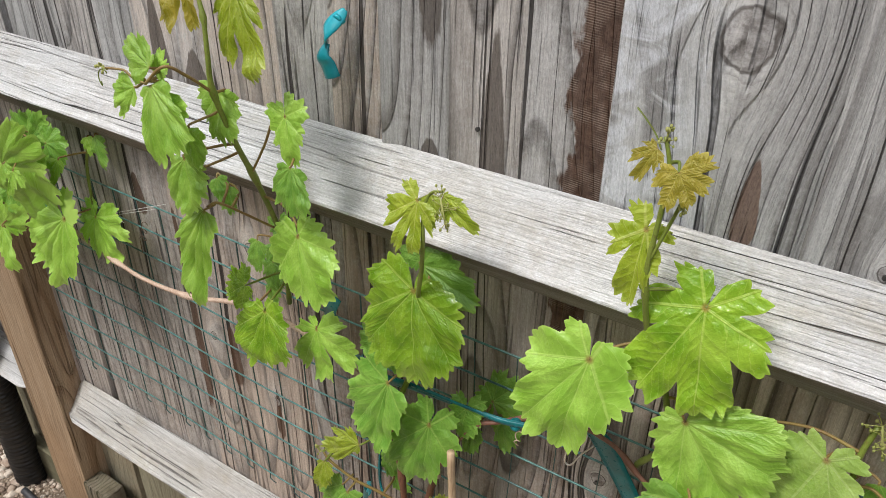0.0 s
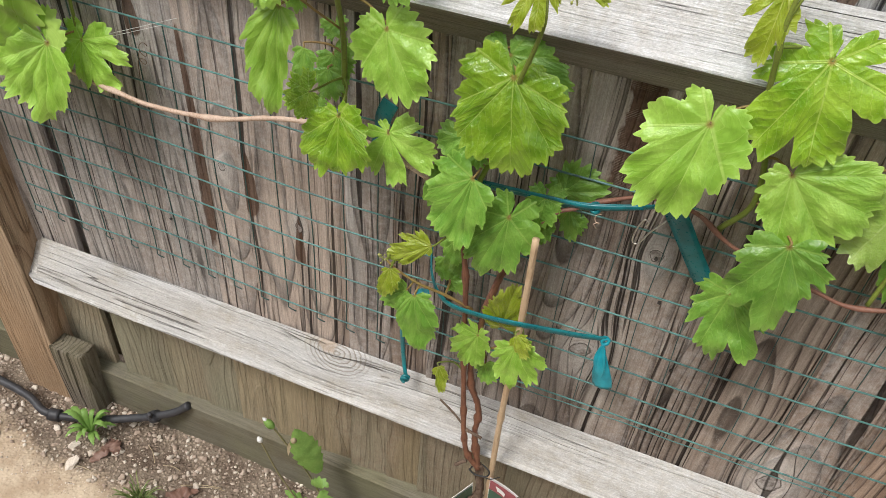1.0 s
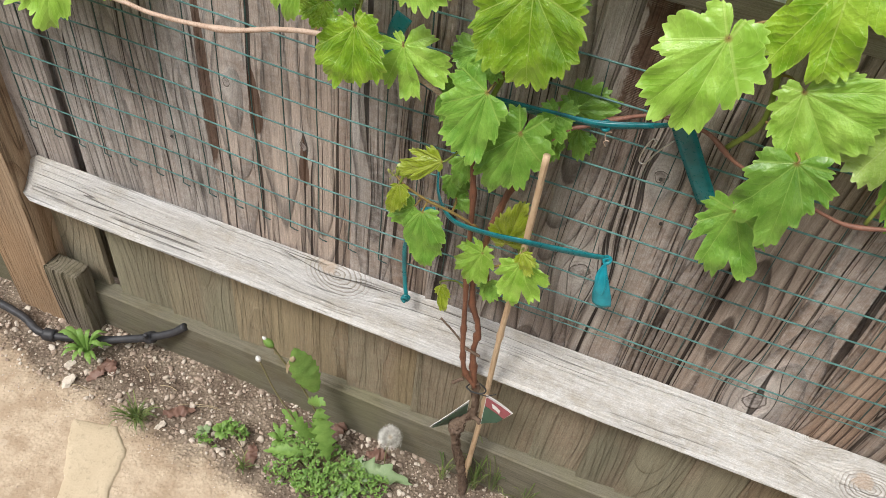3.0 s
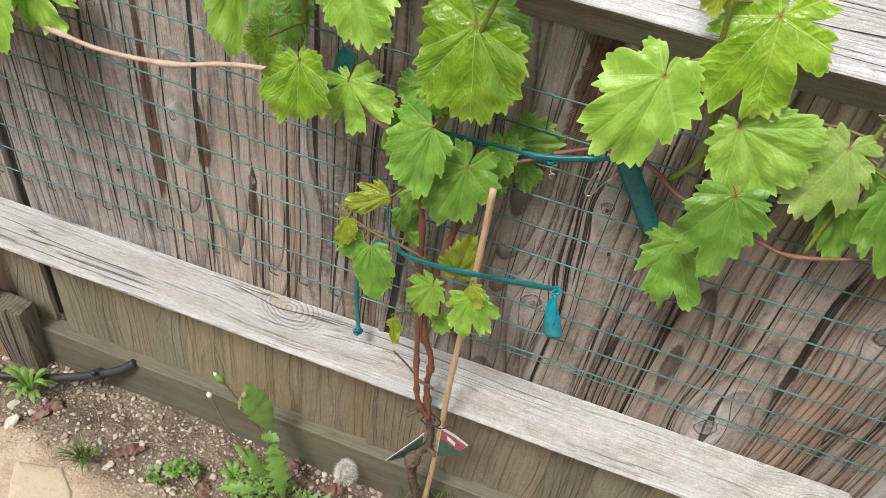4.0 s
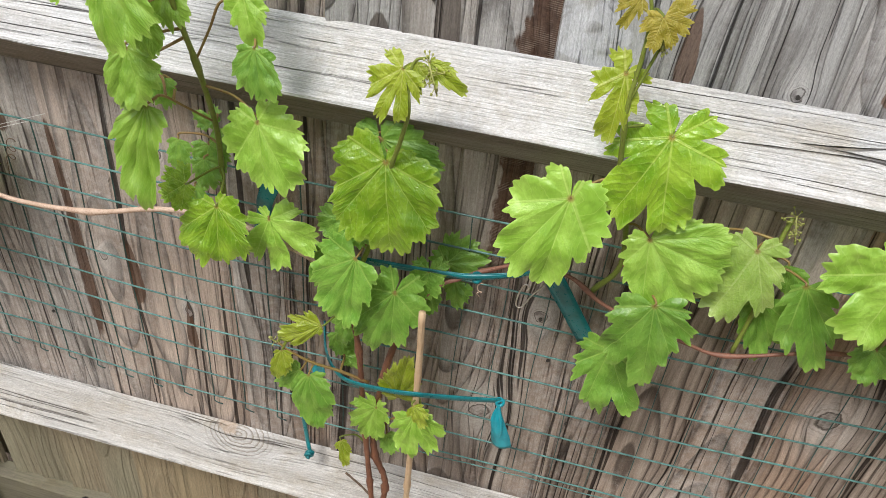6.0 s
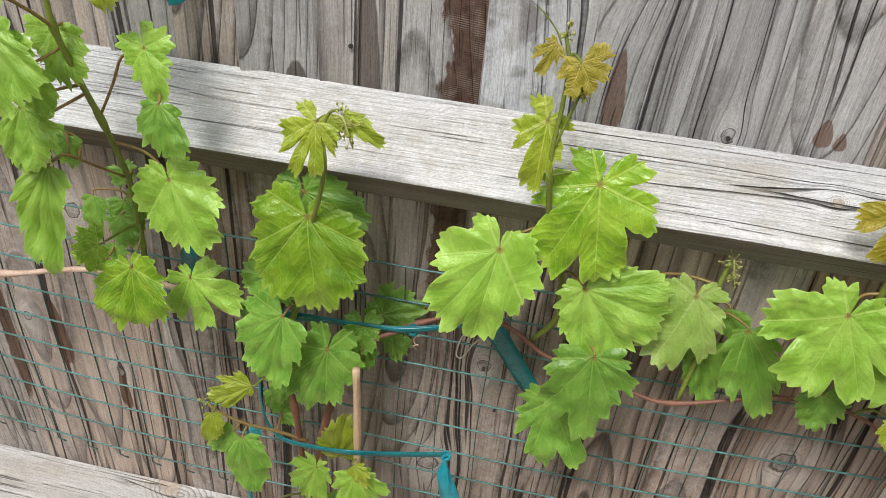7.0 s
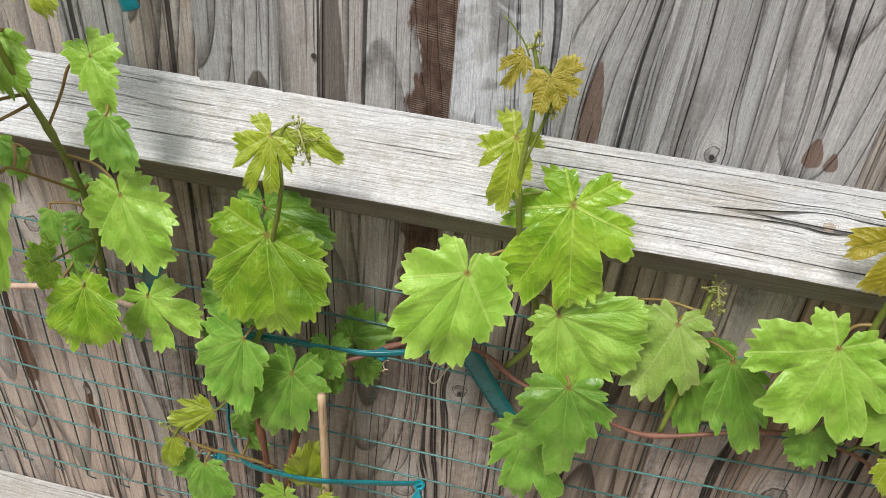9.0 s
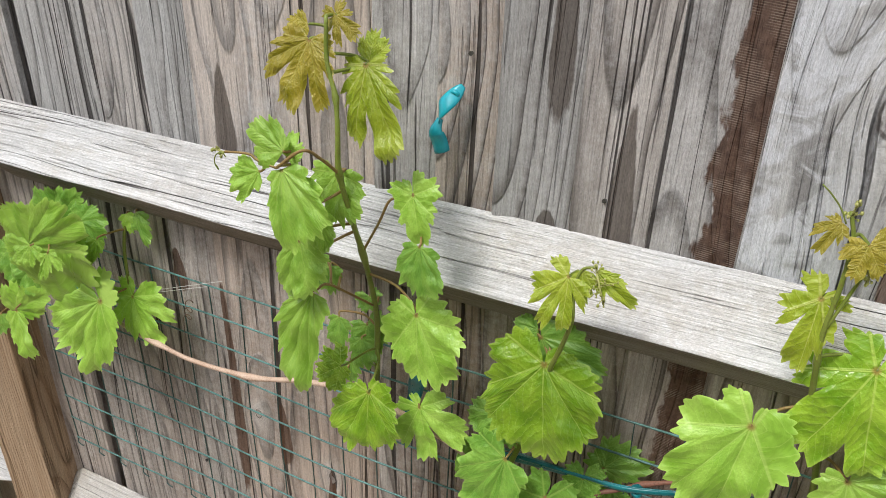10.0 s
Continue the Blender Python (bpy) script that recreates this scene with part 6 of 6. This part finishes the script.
tube("clip", [(-0.878, -0.058, 0.074), (-0.875, -0.064, 0.091)], 0.005, HOSE, hose, "", 8, 4, 0.2).matrix_parent_inverse = HI

BLACK = plain("black_plastic", (0.012, 0.012, 0.013), 0.4, 0.3, 50.0)
pipe = thing("drain_pipe", "black ribbed plastic pipe standing behind the post", "pipe", at=(-1.40, -0.05, 0.0))
tube("pipe", [(-1.405, -0.05, -0.02), (-1.402, -0.05, 0.4), (-1.400, -0.05, 0.8)], lambda s: 0.034 + 0.0025 * math.sin(s * 420), BLACK, pipe, "", 14, 110).matrix_parent_inverse = Matrix.Translation((1.40, 0.05, 0.0))


# ---- weeds ----
def herb_material(name, a, b, vein, gloss=0.5):
    n = Nodes(name)
    p = n.place()
    r = n.rnd()
    isl = n.add("NewGeometry").outputs["Random Per Island"]
    f = n.noise(p, 60.0, 3.0, 0.6)
    col = n.mix(n.span(n.math("ADD", n.math("MULTIPLY", f, 0.6), n.math("MULTIPLY", isl, 0.4)), 0.25, 0.75), a, b)
    col = n.mix(n.span(n.noise(p, 300.0, 2.0), 0.5, 0.75, 0.0, 0.3), col, vein)
    n.done(col, gloss, n.bump(f, 0.3, 0.002), 0.4)
    tr = n.add("BsdfTranslucent")
    n.put(tr.inputs[0], col)
    mx = n.add("MixShader")
    mx.inputs[0].default_value = 0.25
    n.t.links.new(n.bsdf.outputs[0], mx.inputs[1]), n.t.links.new(tr.outputs[0], mx.inputs[2])
    n.t.links.new(mx.outputs[0], n.t.nodes["Material Output"].inputs[0])
    return n.mat


HERB = herb_material("weed_leaf", (0.130, 0.260, 0.050), (0.250, 0.41, 0.095), (0.36, 0.50, 0.17))
GREYHERB = herb_material("grey_weed_leaf", (0.20, 0.30, 0.14), (0.31, 0.41, 0.21), (0.40, 0.48, 0.29))
GRASS = herb_material("grass_blade", (0.09, 0.16, 0.040), (0.21, 0.25, 0.08), (0.35, 0.30, 0.14))
STALK = herb_material("weed_stalk", (0.22, 0.24, 0.10), (0.30, 0.24, 0.13), (0.33, 0.28, 0.15))
DEAD = herb_material("dead_leaf", (0.17, 0.085, 0.065), (0.29, 0.17, 0.125), (0.34, 0.23, 0.16))
STRAW = herb_material("straw", (0.40, 0.31, 0.19), (0.52, 0.42, 0.28), (0.30, 0.22, 0.12))
FLUFF = herb_material("seed_fluff", (0.86, 0.85, 0.81), (0.90, 0.89, 0.86), (0.88, 0.87, 0.84), 0.9)


def strap_leaf(points, width, wide, teeth=0.0, count=9, ruffle=0.0, seed=0, cup=0.25):
    """A long weed leaf along a line, notched at its sides."""
    line = bezier(points, 12)
    n = len(line)
    verts, faces = [], []
    for i, p in enumerate(line):
        s = i / (n - 1)
        d = (line[min(i + 1, n - 1)] - line[max(i - 1, 0)]).normalized()
        w = Vector(wide) if wide else d.cross(Vector((0.35, -0.55, 0.75)))
        w = (w - d * w.dot(d)).normalized()
        nn = d.cross(w)
        shape = math.sin(math.pi * min(1.0, 0.10 + 0.92 * s) ** 1.15) ** 0.8
        for k in range(-2, 3):
            q = k / 2
            ph = (s * count + (0.37 if k < 0 else 0.0)) % 1.0
            t = 1 - teeth * (1 - ph) if abs(k) == 2 else 1.0
            ww = width / 2 * shape * t
            verts.append(p + w * (ww * q) + nn * (cup * ww * q * q + ruffle * width * noise.noise(Vector((s * 7, q * 2, seed)))))
    for i in range(n - 1):
        for k in range(4):
            m = i * 5 + k
            faces.append((m, m + 1, m + 6, m + 5))
    return verts, faces


def oval_leaf(base, way, wide, length, width, cup=0.2):
    verts, faces = [], []
    way, wide = Vector(way).normalized(), Vector(wide)
    wide = (wide - way * wide.dot(way)).normalized()
    nn = way.cross(wide)
    rows = 5
    for i in range(rows + 1):
        s = i / rows
        w = width / 2 * math.sin(math.pi * (0.06 + 0.92 * s)) ** 0.7
        for k in (-1, 0, 1):
            verts.append(Vector(base) + way * (length * s) + wide * (w * k) + nn * (cup * length * (abs(k) * 0.35 - s * s * 0.6)))
    for i in range(rows):
        for k in (0, 1):
            m = i * 3 + k
            faces.append((m, m + 1, m + 4, m + 3))
    return verts, faces


def gather(pieces):
    v, f = [], []
    for a, b in pieces:
        k = len(v)
        v += a
        f += [tuple(q + k for q in t) for t in b]
    return v, f


dandelion = thing("dandelion", "leggy dandelion with notched leaves and closed seed heads", "weed", "weeds at the fence foot", at=(-0.47, -0.09, 0.0))
DI = Matrix.Translation((0.47, 0.09, 0.0))


def dand(name, data, mat, label=""):
    ob = from_data(name, *data, mat, dandelion, label, True)
    ob.matrix_parent_inverse = DI
    return ob


dand("leaf", strap_leaf([(-0.452, -0.085, 0.182), (-0.463, -0.092, 0.226), (-0.477, -0.096, 0.271), (-0.49, -0.096, 0.313)], 0.056, None, 0.22, 7, 0.07, 1), HERB)
dand("leaf", strap_leaf([(-0.47, -0.09, 0.137), (-0.457, -0.097, 0.157), (-0.439, -0.10, 0.176), (-0.424, -0.10, 0.173)], 0.030, None, 0.5, 6, 0.06, 2), HERB)
dand("leaf", strap_leaf([(-0.441, -0.10, 0.151), (-0.427, -0.11, 0.111), (-0.414, -0.12, 0.06), (-0.409, -0.125, 0.01)], 0.052, None, 0.6, 7, 0.06, 3), HERB)
dand("leaf", strap_leaf([(-0.429, -0.09, 0.011), (-0.441, -0.10, 0.066), (-0.436, -0.105, 0.111), (-0.43, -0.11, 0.141)], 0.050, None, 0.55, 6, 0.08, 4), HERB)
dand("leaf", strap_leaf([(-0.448, -0.09, 0.002), (-0.475, -0.10, 0.043), (-0.502, -0.10, 0.078), (-0.527, -0.10, 0.094)], 0.036, None, 0.5, 7, 0.06, 5), HERB)
dand("leaf", strap_leaf([(-0.429, -0.10, 0.001), (-0.461, -0.13, 0.022), (-0.501, -0.15, 0.028), (-0.539, -0.16, 0.015)], 0.034, None, 0.6, 8, 0.05, 6), HERB)
dand("leaf", strap_leaf([(-0.38, -0.10, 0.002), (-0.342, -0.11, 0.018), (-0.293, -0.105, 0.022), (-0.232, -0.095, 0.005)], 0.060, None, 0.85, 5, 0.06, 7), GREYHERB, "silvery leaf")
dand("stalk", tube_data(bezier([(-0.433, -0.08, -0.008), (-0.444, -0.085, 0.072), (-0.48, -0.09, 0.182), (-0.52, -0.097, 0.267), (-0.535, -0.10, 0.299)], 8), 0.0019, 7), STALK)
dand("stalk", tube_data(bezier([(-0.443, -0.10, -0.008), (-0.486, -0.10, 0.053), (-0.534, -0.10, 0.144), (-0.557, -0.10, 0.209), (-0.565, -0.10, 0.233)], 8), 0.0016, 7), STALK)
dand("stalk", tube_data(bezier([(-0.475, -0.09, 0.172), (-0.485, -0.098, 0.212), (-0.494, -0.10, 0.254), (-0.493, -0.10, 0.277)], 8), 0.0014, 7), STALK)


def bud(at, way, size):
    way = Vector(way).normalized()
    line = [Vector(at) + way * (size * k / 8) for k in range(9)]
    return tube_data(line, lambda s: size * 0.32 * (0.45 + 0.75 * math.sin(math.pi * min(1, s * 0.9 + 0.05)) - 0.35 * s), 9, 0.15)


dand("bud", bud((-0.532, -0.10, 0.295), (-0.44, -0.1, 0.54), 0.024), HERB, "closed green bud")
dand("fluff", bud((-0.543, -0.102, 0.31), (-0.44, -0.1, 0.54), 0.010), FLUFF, "white tuft")
dand("fluff", bud((-0.564, -0.10, 0.231), (-0.2, -0.1, 0.9), 0.016), FLUFF, "white tuft")
dand("bud", bud((-0.493, -0.10, 0.275), (0.2, -0.1, 0.7), 0.018), STRAW, "withered head")
dand("bud", strap_leaf([(-0.493, -0.10, 0.282), (-0.499, -0.105, 0.262), (-0.501, -0.108, 0.237)], 0.008, (1, 0, 0), 0.2, 4), STRAW)

clock = thing("dandelion_clock", "round white dandelion seed head on a thin stalk", "seed head", "weeds at the fence foot", at=(-0.345, -0.075, 0.0))
CI = Matrix.Translation((0.345, 0.075, 0.0))
cc = Vector((-0.303, -0.062, 0.087))
from_data("stalk", *tube_data(bezier([(-0.304, -0.075, -0.022), (-0.307, -0.072, 0.028), (-0.304, -0.064, 0.079)], 6), 0.0016, 7), STALK, clock, "", True).matrix_parent_inverse = CI
v, f = [], []
fluffs = random.Random(12)
for i in range(150):
    zz = 1 - 2 * (i + 0.5) / 150
    a = i * 2.39996
    d = Vector((math.sqrt(1 - zz * zz) * math.cos(a), math.sqrt(1 - zz * zz) * math.sin(a), zz))
    e = d.cross(Vector((0.3, 0.5, 0.8))).normalized()
    g = d.cross(e)
    k = len(v)
    v += [cc + d * 0.003 + e * 0.0003, cc + d * 0.003 - e * 0.0003, cc + d * 0.017]
    f.append((k, k + 1, k + 2))
    far = fluffs.uniform(0.85, 1.2)
    for m in range(7):
        an = m * 0.9 + i
        q = e * math.cos(an) + g * math.sin(an)
        k = len(v)
        v += [cc + d * (0.0160 * far), cc + d * (0.0225 * far) + q * 0.0075 + e * 0.00030, cc + d * (0.0225 * far) + q * 0.0075 + g * 0.00040]
        f.append((k, k + 1, k + 2))
from_data("fluff", v, f, FLUFF, clock).matrix_parent_inverse = CI
bm = bmesh.new()
bmesh.ops.create_icosphere(bm, subdivisions=2, radius=0.0045, matrix=Matrix.Translation(cc))
part("seed_core", bm, STRAW, clock, "", True).matrix_parent_inverse = CI


def rosette(name, label, at, count, length, width, mat, rise, seed, teeth=0.1, turn=(0, 6.28)):
    """A low weed: leaves springing from one point."""
    rr = random.Random(seed)
    ob = thing(name, label, "weed", "weeds at the fence foot", at=at)
    for i in range(count):
        a = turn[0] + (turn[1] - turn[0]) * (i + rr.uniform(-0.3, 0.3)) / count
        l = length * rr.uniform(0.65, 1.1)
        up = rise * rr.uniform(0.6, 1.3)
        d = Vector((math.cos(a), math.sin(a), 0))
        pts = [Vector((0, 0, 0.0)) + d * 0.002, d * (l * 0.35) + Vector((0, 0, l * up * 0.8)), d * (l * 0.7) + Vector((0, 0, l * up)), d * l + Vector((0, 0, l * up * 0.75))]
        from_data("leaf", *strap_leaf(pts, width * rr.uniform(0.8, 1.15), d.cross(Vector((0, 0, 1))), teeth, 6, 0.04, seed + i), mat, ob, "", True)
    return ob


rosette("weed", "young green lance-leaved weed beside the post", (-1.001, -0.115, 0.017), 17, 0.055, 0.014, HERB, 0.9, 5, 0.3)
rosette("weed", "small round-leaved seedling on the soil", (-0.638, -0.150, 0.001), 7, 0.026, 0.017, HERB, 0.5, 6, 0.0)
rosette("weed", "small round-leaved seedling on the soil", (-0.672, -0.165, 0.002), 6, 0.018, 0.012, GREYHERB, 0.5, 7, 0.0)
rosette("weed", "grey-green weed leaf rosette at the fence foot", (-0.522, -0.115, -0.002), 7, 0.040, 0.016, HERB, 0.6, 8, 0.45)
rosette("weed", "grey-green weed leaf rosette at the fence foot", (-0.348, -0.145, -0.009), 8, 0.055, 0.018, GREYHERB, 0.45, 9, 0.55)


def chickweed(at, spread, count, seed):
    rr = random.Random(seed)
    pieces, stems = [], []
    for i in range(count):
        a, d = rr.uniform(0, 6.28), spread * math.sqrt(rr.random())
        x, y = d * math.cos(a), d * 0.6 * math.sin(a)
        z = rr.uniform(0.004, 0.042) * (1 - 0.5 * d / spread)
        stems.append(tube_data(bezier([(x * 0.5, y * 0.5, -0.004), (x * 0.8, y * 0.8, z * 0.6), (x, y, z)], 3), 0.0006, 4))
        for k in range(4):
            b = rr.uniform(0, 6.28)
            way = Vector((math.cos(b), math.sin(b), rr.uniform(0.0, 0.6)))
            pieces.append(oval_leaf((x, y, z), way, way.cross(Vector((0, 0, 1))), rr.uniform(0.004, 0.010), rr.uniform(0.0022, 0.005)))
    ob = thing("weed", "dense low chickweed mat on the soil", "weed", "weeds at the fence foot", at=(at[0], at[1], 0.0))
    from_data("foliage", *gather(pieces), HERB, ob, "", True)
    from_data("stalk", *gather(stems), STALK, ob, "", True)


chickweed((-0.426, -0.140), 0.095, 300, 31)
chickweed((-0.332, -0.135), 0.060, 130, 32)
chickweed((-0.394, -0.185), 0.060, 110, 36)
chickweed((-0.614, -0.145), 0.032, 40, 33)
chickweed((-0.654, -0.185), 0.022, 16, 34)
chickweed((-0.482, -0.19), 0.035, 24, 35)


def grass_tuft(at, count, length, seed, lean=0.8, mat=None):
    rr = random.Random(seed)
    ob = thing("grass_tuft", "small tuft of wiry grass in the soil", "grass", "weeds at the fence foot", at=(at[0], at[1], 0.0))
    pieces = []
    for i in range(count):
        a = rr.uniform(0, 6.28)
        d = Vector((math.cos(a), math.sin(a), 0)) * rr.uniform(0.2, 1.0) * lean
        l = length * rr.uniform(0.5, 1.1)
        o = Vector((rr.uniform(-0.006, 0.006), rr.uniform(-0.006, 0.006), -0.004))
        pts = [o, o + d * (l * 0.3) + Vector((0, 0, l * 0.5)), o + d * (l * 0.7) + Vector((0, 0, l * 0.8)), o + d * l + Vector((0, 0, l * (0.9 - 0.5 * lean * rr.random())))]
        pieces.append(strap_leaf(pts, 0.0022, d.cross(Vector((0, 0, 1))) + Vector((0.01, 0, 0)), 0, 1))
    from_data("blade", *gather(pieces), mat or GRASS, ob, "", True)


grass_tuft((-0.809, -0.20), 90, 0.058, 41, 1.0)
grass_tuft((-0.559, -0.20), 30, 0.04, 42, 0.9)
grass_tuft((-0.122, -0.045), 26, 0.13, 43, 0.5)
grass_tuft((-0.086, -0.035), 16, 0.15, 44, 0.7)
grass_tuft((-0.188, -0.05), 14, 0.07, 45, 0.6)
grass_tuft((-0.015, -0.04), 12, 0.10, 46, 0.8)
for i, (x, y, a) in enumerate(((-0.744, -0.150, 0.591), (-0.560, -0.170, 1.9), (-0.949, -0.135, 1.178), (-0.94, -0.12, 2.6), (-0.327, -0.06, 0.29), (-0.427, -0.04, 1.389))):
    l = (0.034, 0.030, 0.036, 0.022, 0.026, 0.03)[i]
    d = Vector((math.cos(a), math.sin(a), 0))
    z = ground_height(x, y) + 0.004
    v, f = strap_leaf([Vector((x, y, z)) - d * l, Vector((x, y, z + 0.010)), Vector((x, y, z + 0.003)) + d * l], 0.030, d.cross(Vector((0, 0, 1))), 0.25, 4, 0.42, i, 0.25)
    tagged(from_data("dead_leaf", v, f, DEAD, None, "", True), "curled brown dead leaf on the soil", "leaf", "dead leaves on the soil")
for i, (x, y, a, l) in enumerate(((-0.72, -0.12, 0.35, 0.085), (-0.70, -0.115, 0.30, 0.06), (-0.60, -0.16, -0.5, 0.07), (-0.97, -0.19, 0.2, 0.05), (-0.80, -0.11, 0.1, 0.04), (-0.86, -0.10, 2.5, 0.05))):
    d = Vector((math.cos(a), math.sin(a), 0)) * l / 2
    c = Vector((x, y, ground_height(x, y) + 0.005))
    v, f = tube_data(bezier([c - d, c + Vector((0.002, 0.003, 0.003)), c + d], 5), 0.0009, 5)
    tagged(from_data("straw", v, f, STRAW, None, "", True), "dry straw stalk lying on the soil", "straw", "straws on the soil")
# ---- buds and curls on the vine ----
def bud_cluster(at, way, length, width, count, seed, mat):
    rr = random.Random(seed)
    pieces = []
    at, way = Vector(at), Vector(way).normalized()
    pieces.append(tube_data([at, at + way * length * 0.5, at + way * length], 0.0009, 5))
    for i in range(count):
        s = rr.random()
        p = at + way * (length * s) + Vector((rr.gauss(0, 1), rr.gauss(0, 0.7), rr.gauss(0, 1))) * (width * (1 - 0.6 * s) * 0.5)
        q = at + way * (length * s * 0.9)
        pieces.append(tube_data([q, q.lerp(p, 0.5), p], 0.0004, 4))
        r = rr.uniform(0.0008, 0.0014)
        pieces.append(tube_data([p + Vector((0, 0, r * (k - 2) * 0.6)) for k in range(5)], lambda s, r=r: r * (0.35 + 0.75 * math.sin(math.pi * (0.1 + 0.8 * s))), 6))
    ob = from_data("inflorescence", *gather(pieces), mat, vine, "tight green flower buds", True)
    ob.matrix_parent_inverse = VINE_INV


BUDS = herb_material("vine_buds", (0.34, 0.37, 0.09), (0.50, 0.50, 0.18), (0.58, 0.50, 0.20))
bud_cluster((0.227, -0.038, 1.078), (0.25, -0.05, -0.9), 0.030, 0.012, 30, 1, BUDS)
bud_cluster((0.053, -0.084, 1.26), (0.1, -0.1, -0.9), 0.022, 0.012, 26, 2, BUDS)
bud_cluster((0.378, -0.092, 1.195), (0.25, -0.1, -0.9), 0.026, 0.009, 26, 3, BUDS)
for dx, dz, drop in ((0.0, 0.0, 0.052), (0.003, 0.0, 0.046), (0.008, -0.002, 0.036), (0.012, -0.004, 0.028)):
    strand = from_data("tendril", *tube_data(bezier([(0.384 + dx * 0.4, -0.090, 1.182 + dz), (0.382 + dx, -0.094, 1.165), (0.387 + dx, -0.095, 1.182 - drop), (0.396 + dx * 0.2, -0.093, 1.176 - drop)], 6), 0.0008, 5), BUDS, vine, "pale hanging tendril", True)
    strand.matrix_parent_inverse = VINE_INV
bud_cluster((-0.146, -0.105, 1.198), (0.35, -0.2, -0.8), 0.028, 0.014, 26, 4, BUDS)
bud_cluster((0.032, -0.079, 1.284), (0.1, -0.1, 0.9), 0.012, 0.010, 14, 5, BUDS)
bud_cluster((-0.483, -0.177, 1.268), (-0.9, 0, 0.1), 0.014, 0.008, 12, 6, BUDS)
bud_cluster((-0.316, -0.113, 0.797), (-0.6, 0, 0.4), 0.010, 0.008, 12, 7, BUDS)


def curl(at, axis, r, turns, seed, mat, tail):
    pts = []
    for k in range(int(turns * 10)):
        a = k * 0.628
        pts.append(Vector(at) + Vector((r * math.cos(a), -0.0012 * k * 0.3, r * math.sin(a) - 0.0010 * k)))
    pts.append(Vector(tail))
    ob = from_data("tendril", *tube_data(bezier(pts, 3), 0.0006, 5), mat, vine, "", True)
    ob.matrix_parent_inverse = VINE_INV


curl((-0.719, -0.024, 0.949), None, 0.0065, 2.6, 1, OLDBARK, (-0.731, -0.03, 0.899))
curl((-0.488, -0.178, 1.264), None, 0.006, 0.8, 2, GREENSTEM, (-0.494, -0.178, 1.254))
curl((-0.076, -0.055, 0.916), None, 0.003, 1.5, 3, TANCANE, (-0.075, -0.056, 0.896))

# ---- a strand of old cobweb ----
web = thing("cobweb", "fine pale cobweb strand stretched across the boards", "cobweb", at=(-0.77, -0.02, 1.0))
WEB = plain("cobweb_silk", (0.70, 0.69, 0.66), 0.7, 0.1, 300.0)
for a, b in (((-0.832, -0.012, 0.925), (-0.649, -0.03, 1.006)), ((-0.823, -0.012, 0.925), (-0.676, -0.03, 0.99)), ((-0.832, -0.012, 0.925), (-0.777, -0.02, 0.931))):
    tube("strand", [a, b], 0.00035, WEB, web, "", 4, 4).matrix_parent_inverse = Matrix.Translation((0.77, 0.02, -1.0))
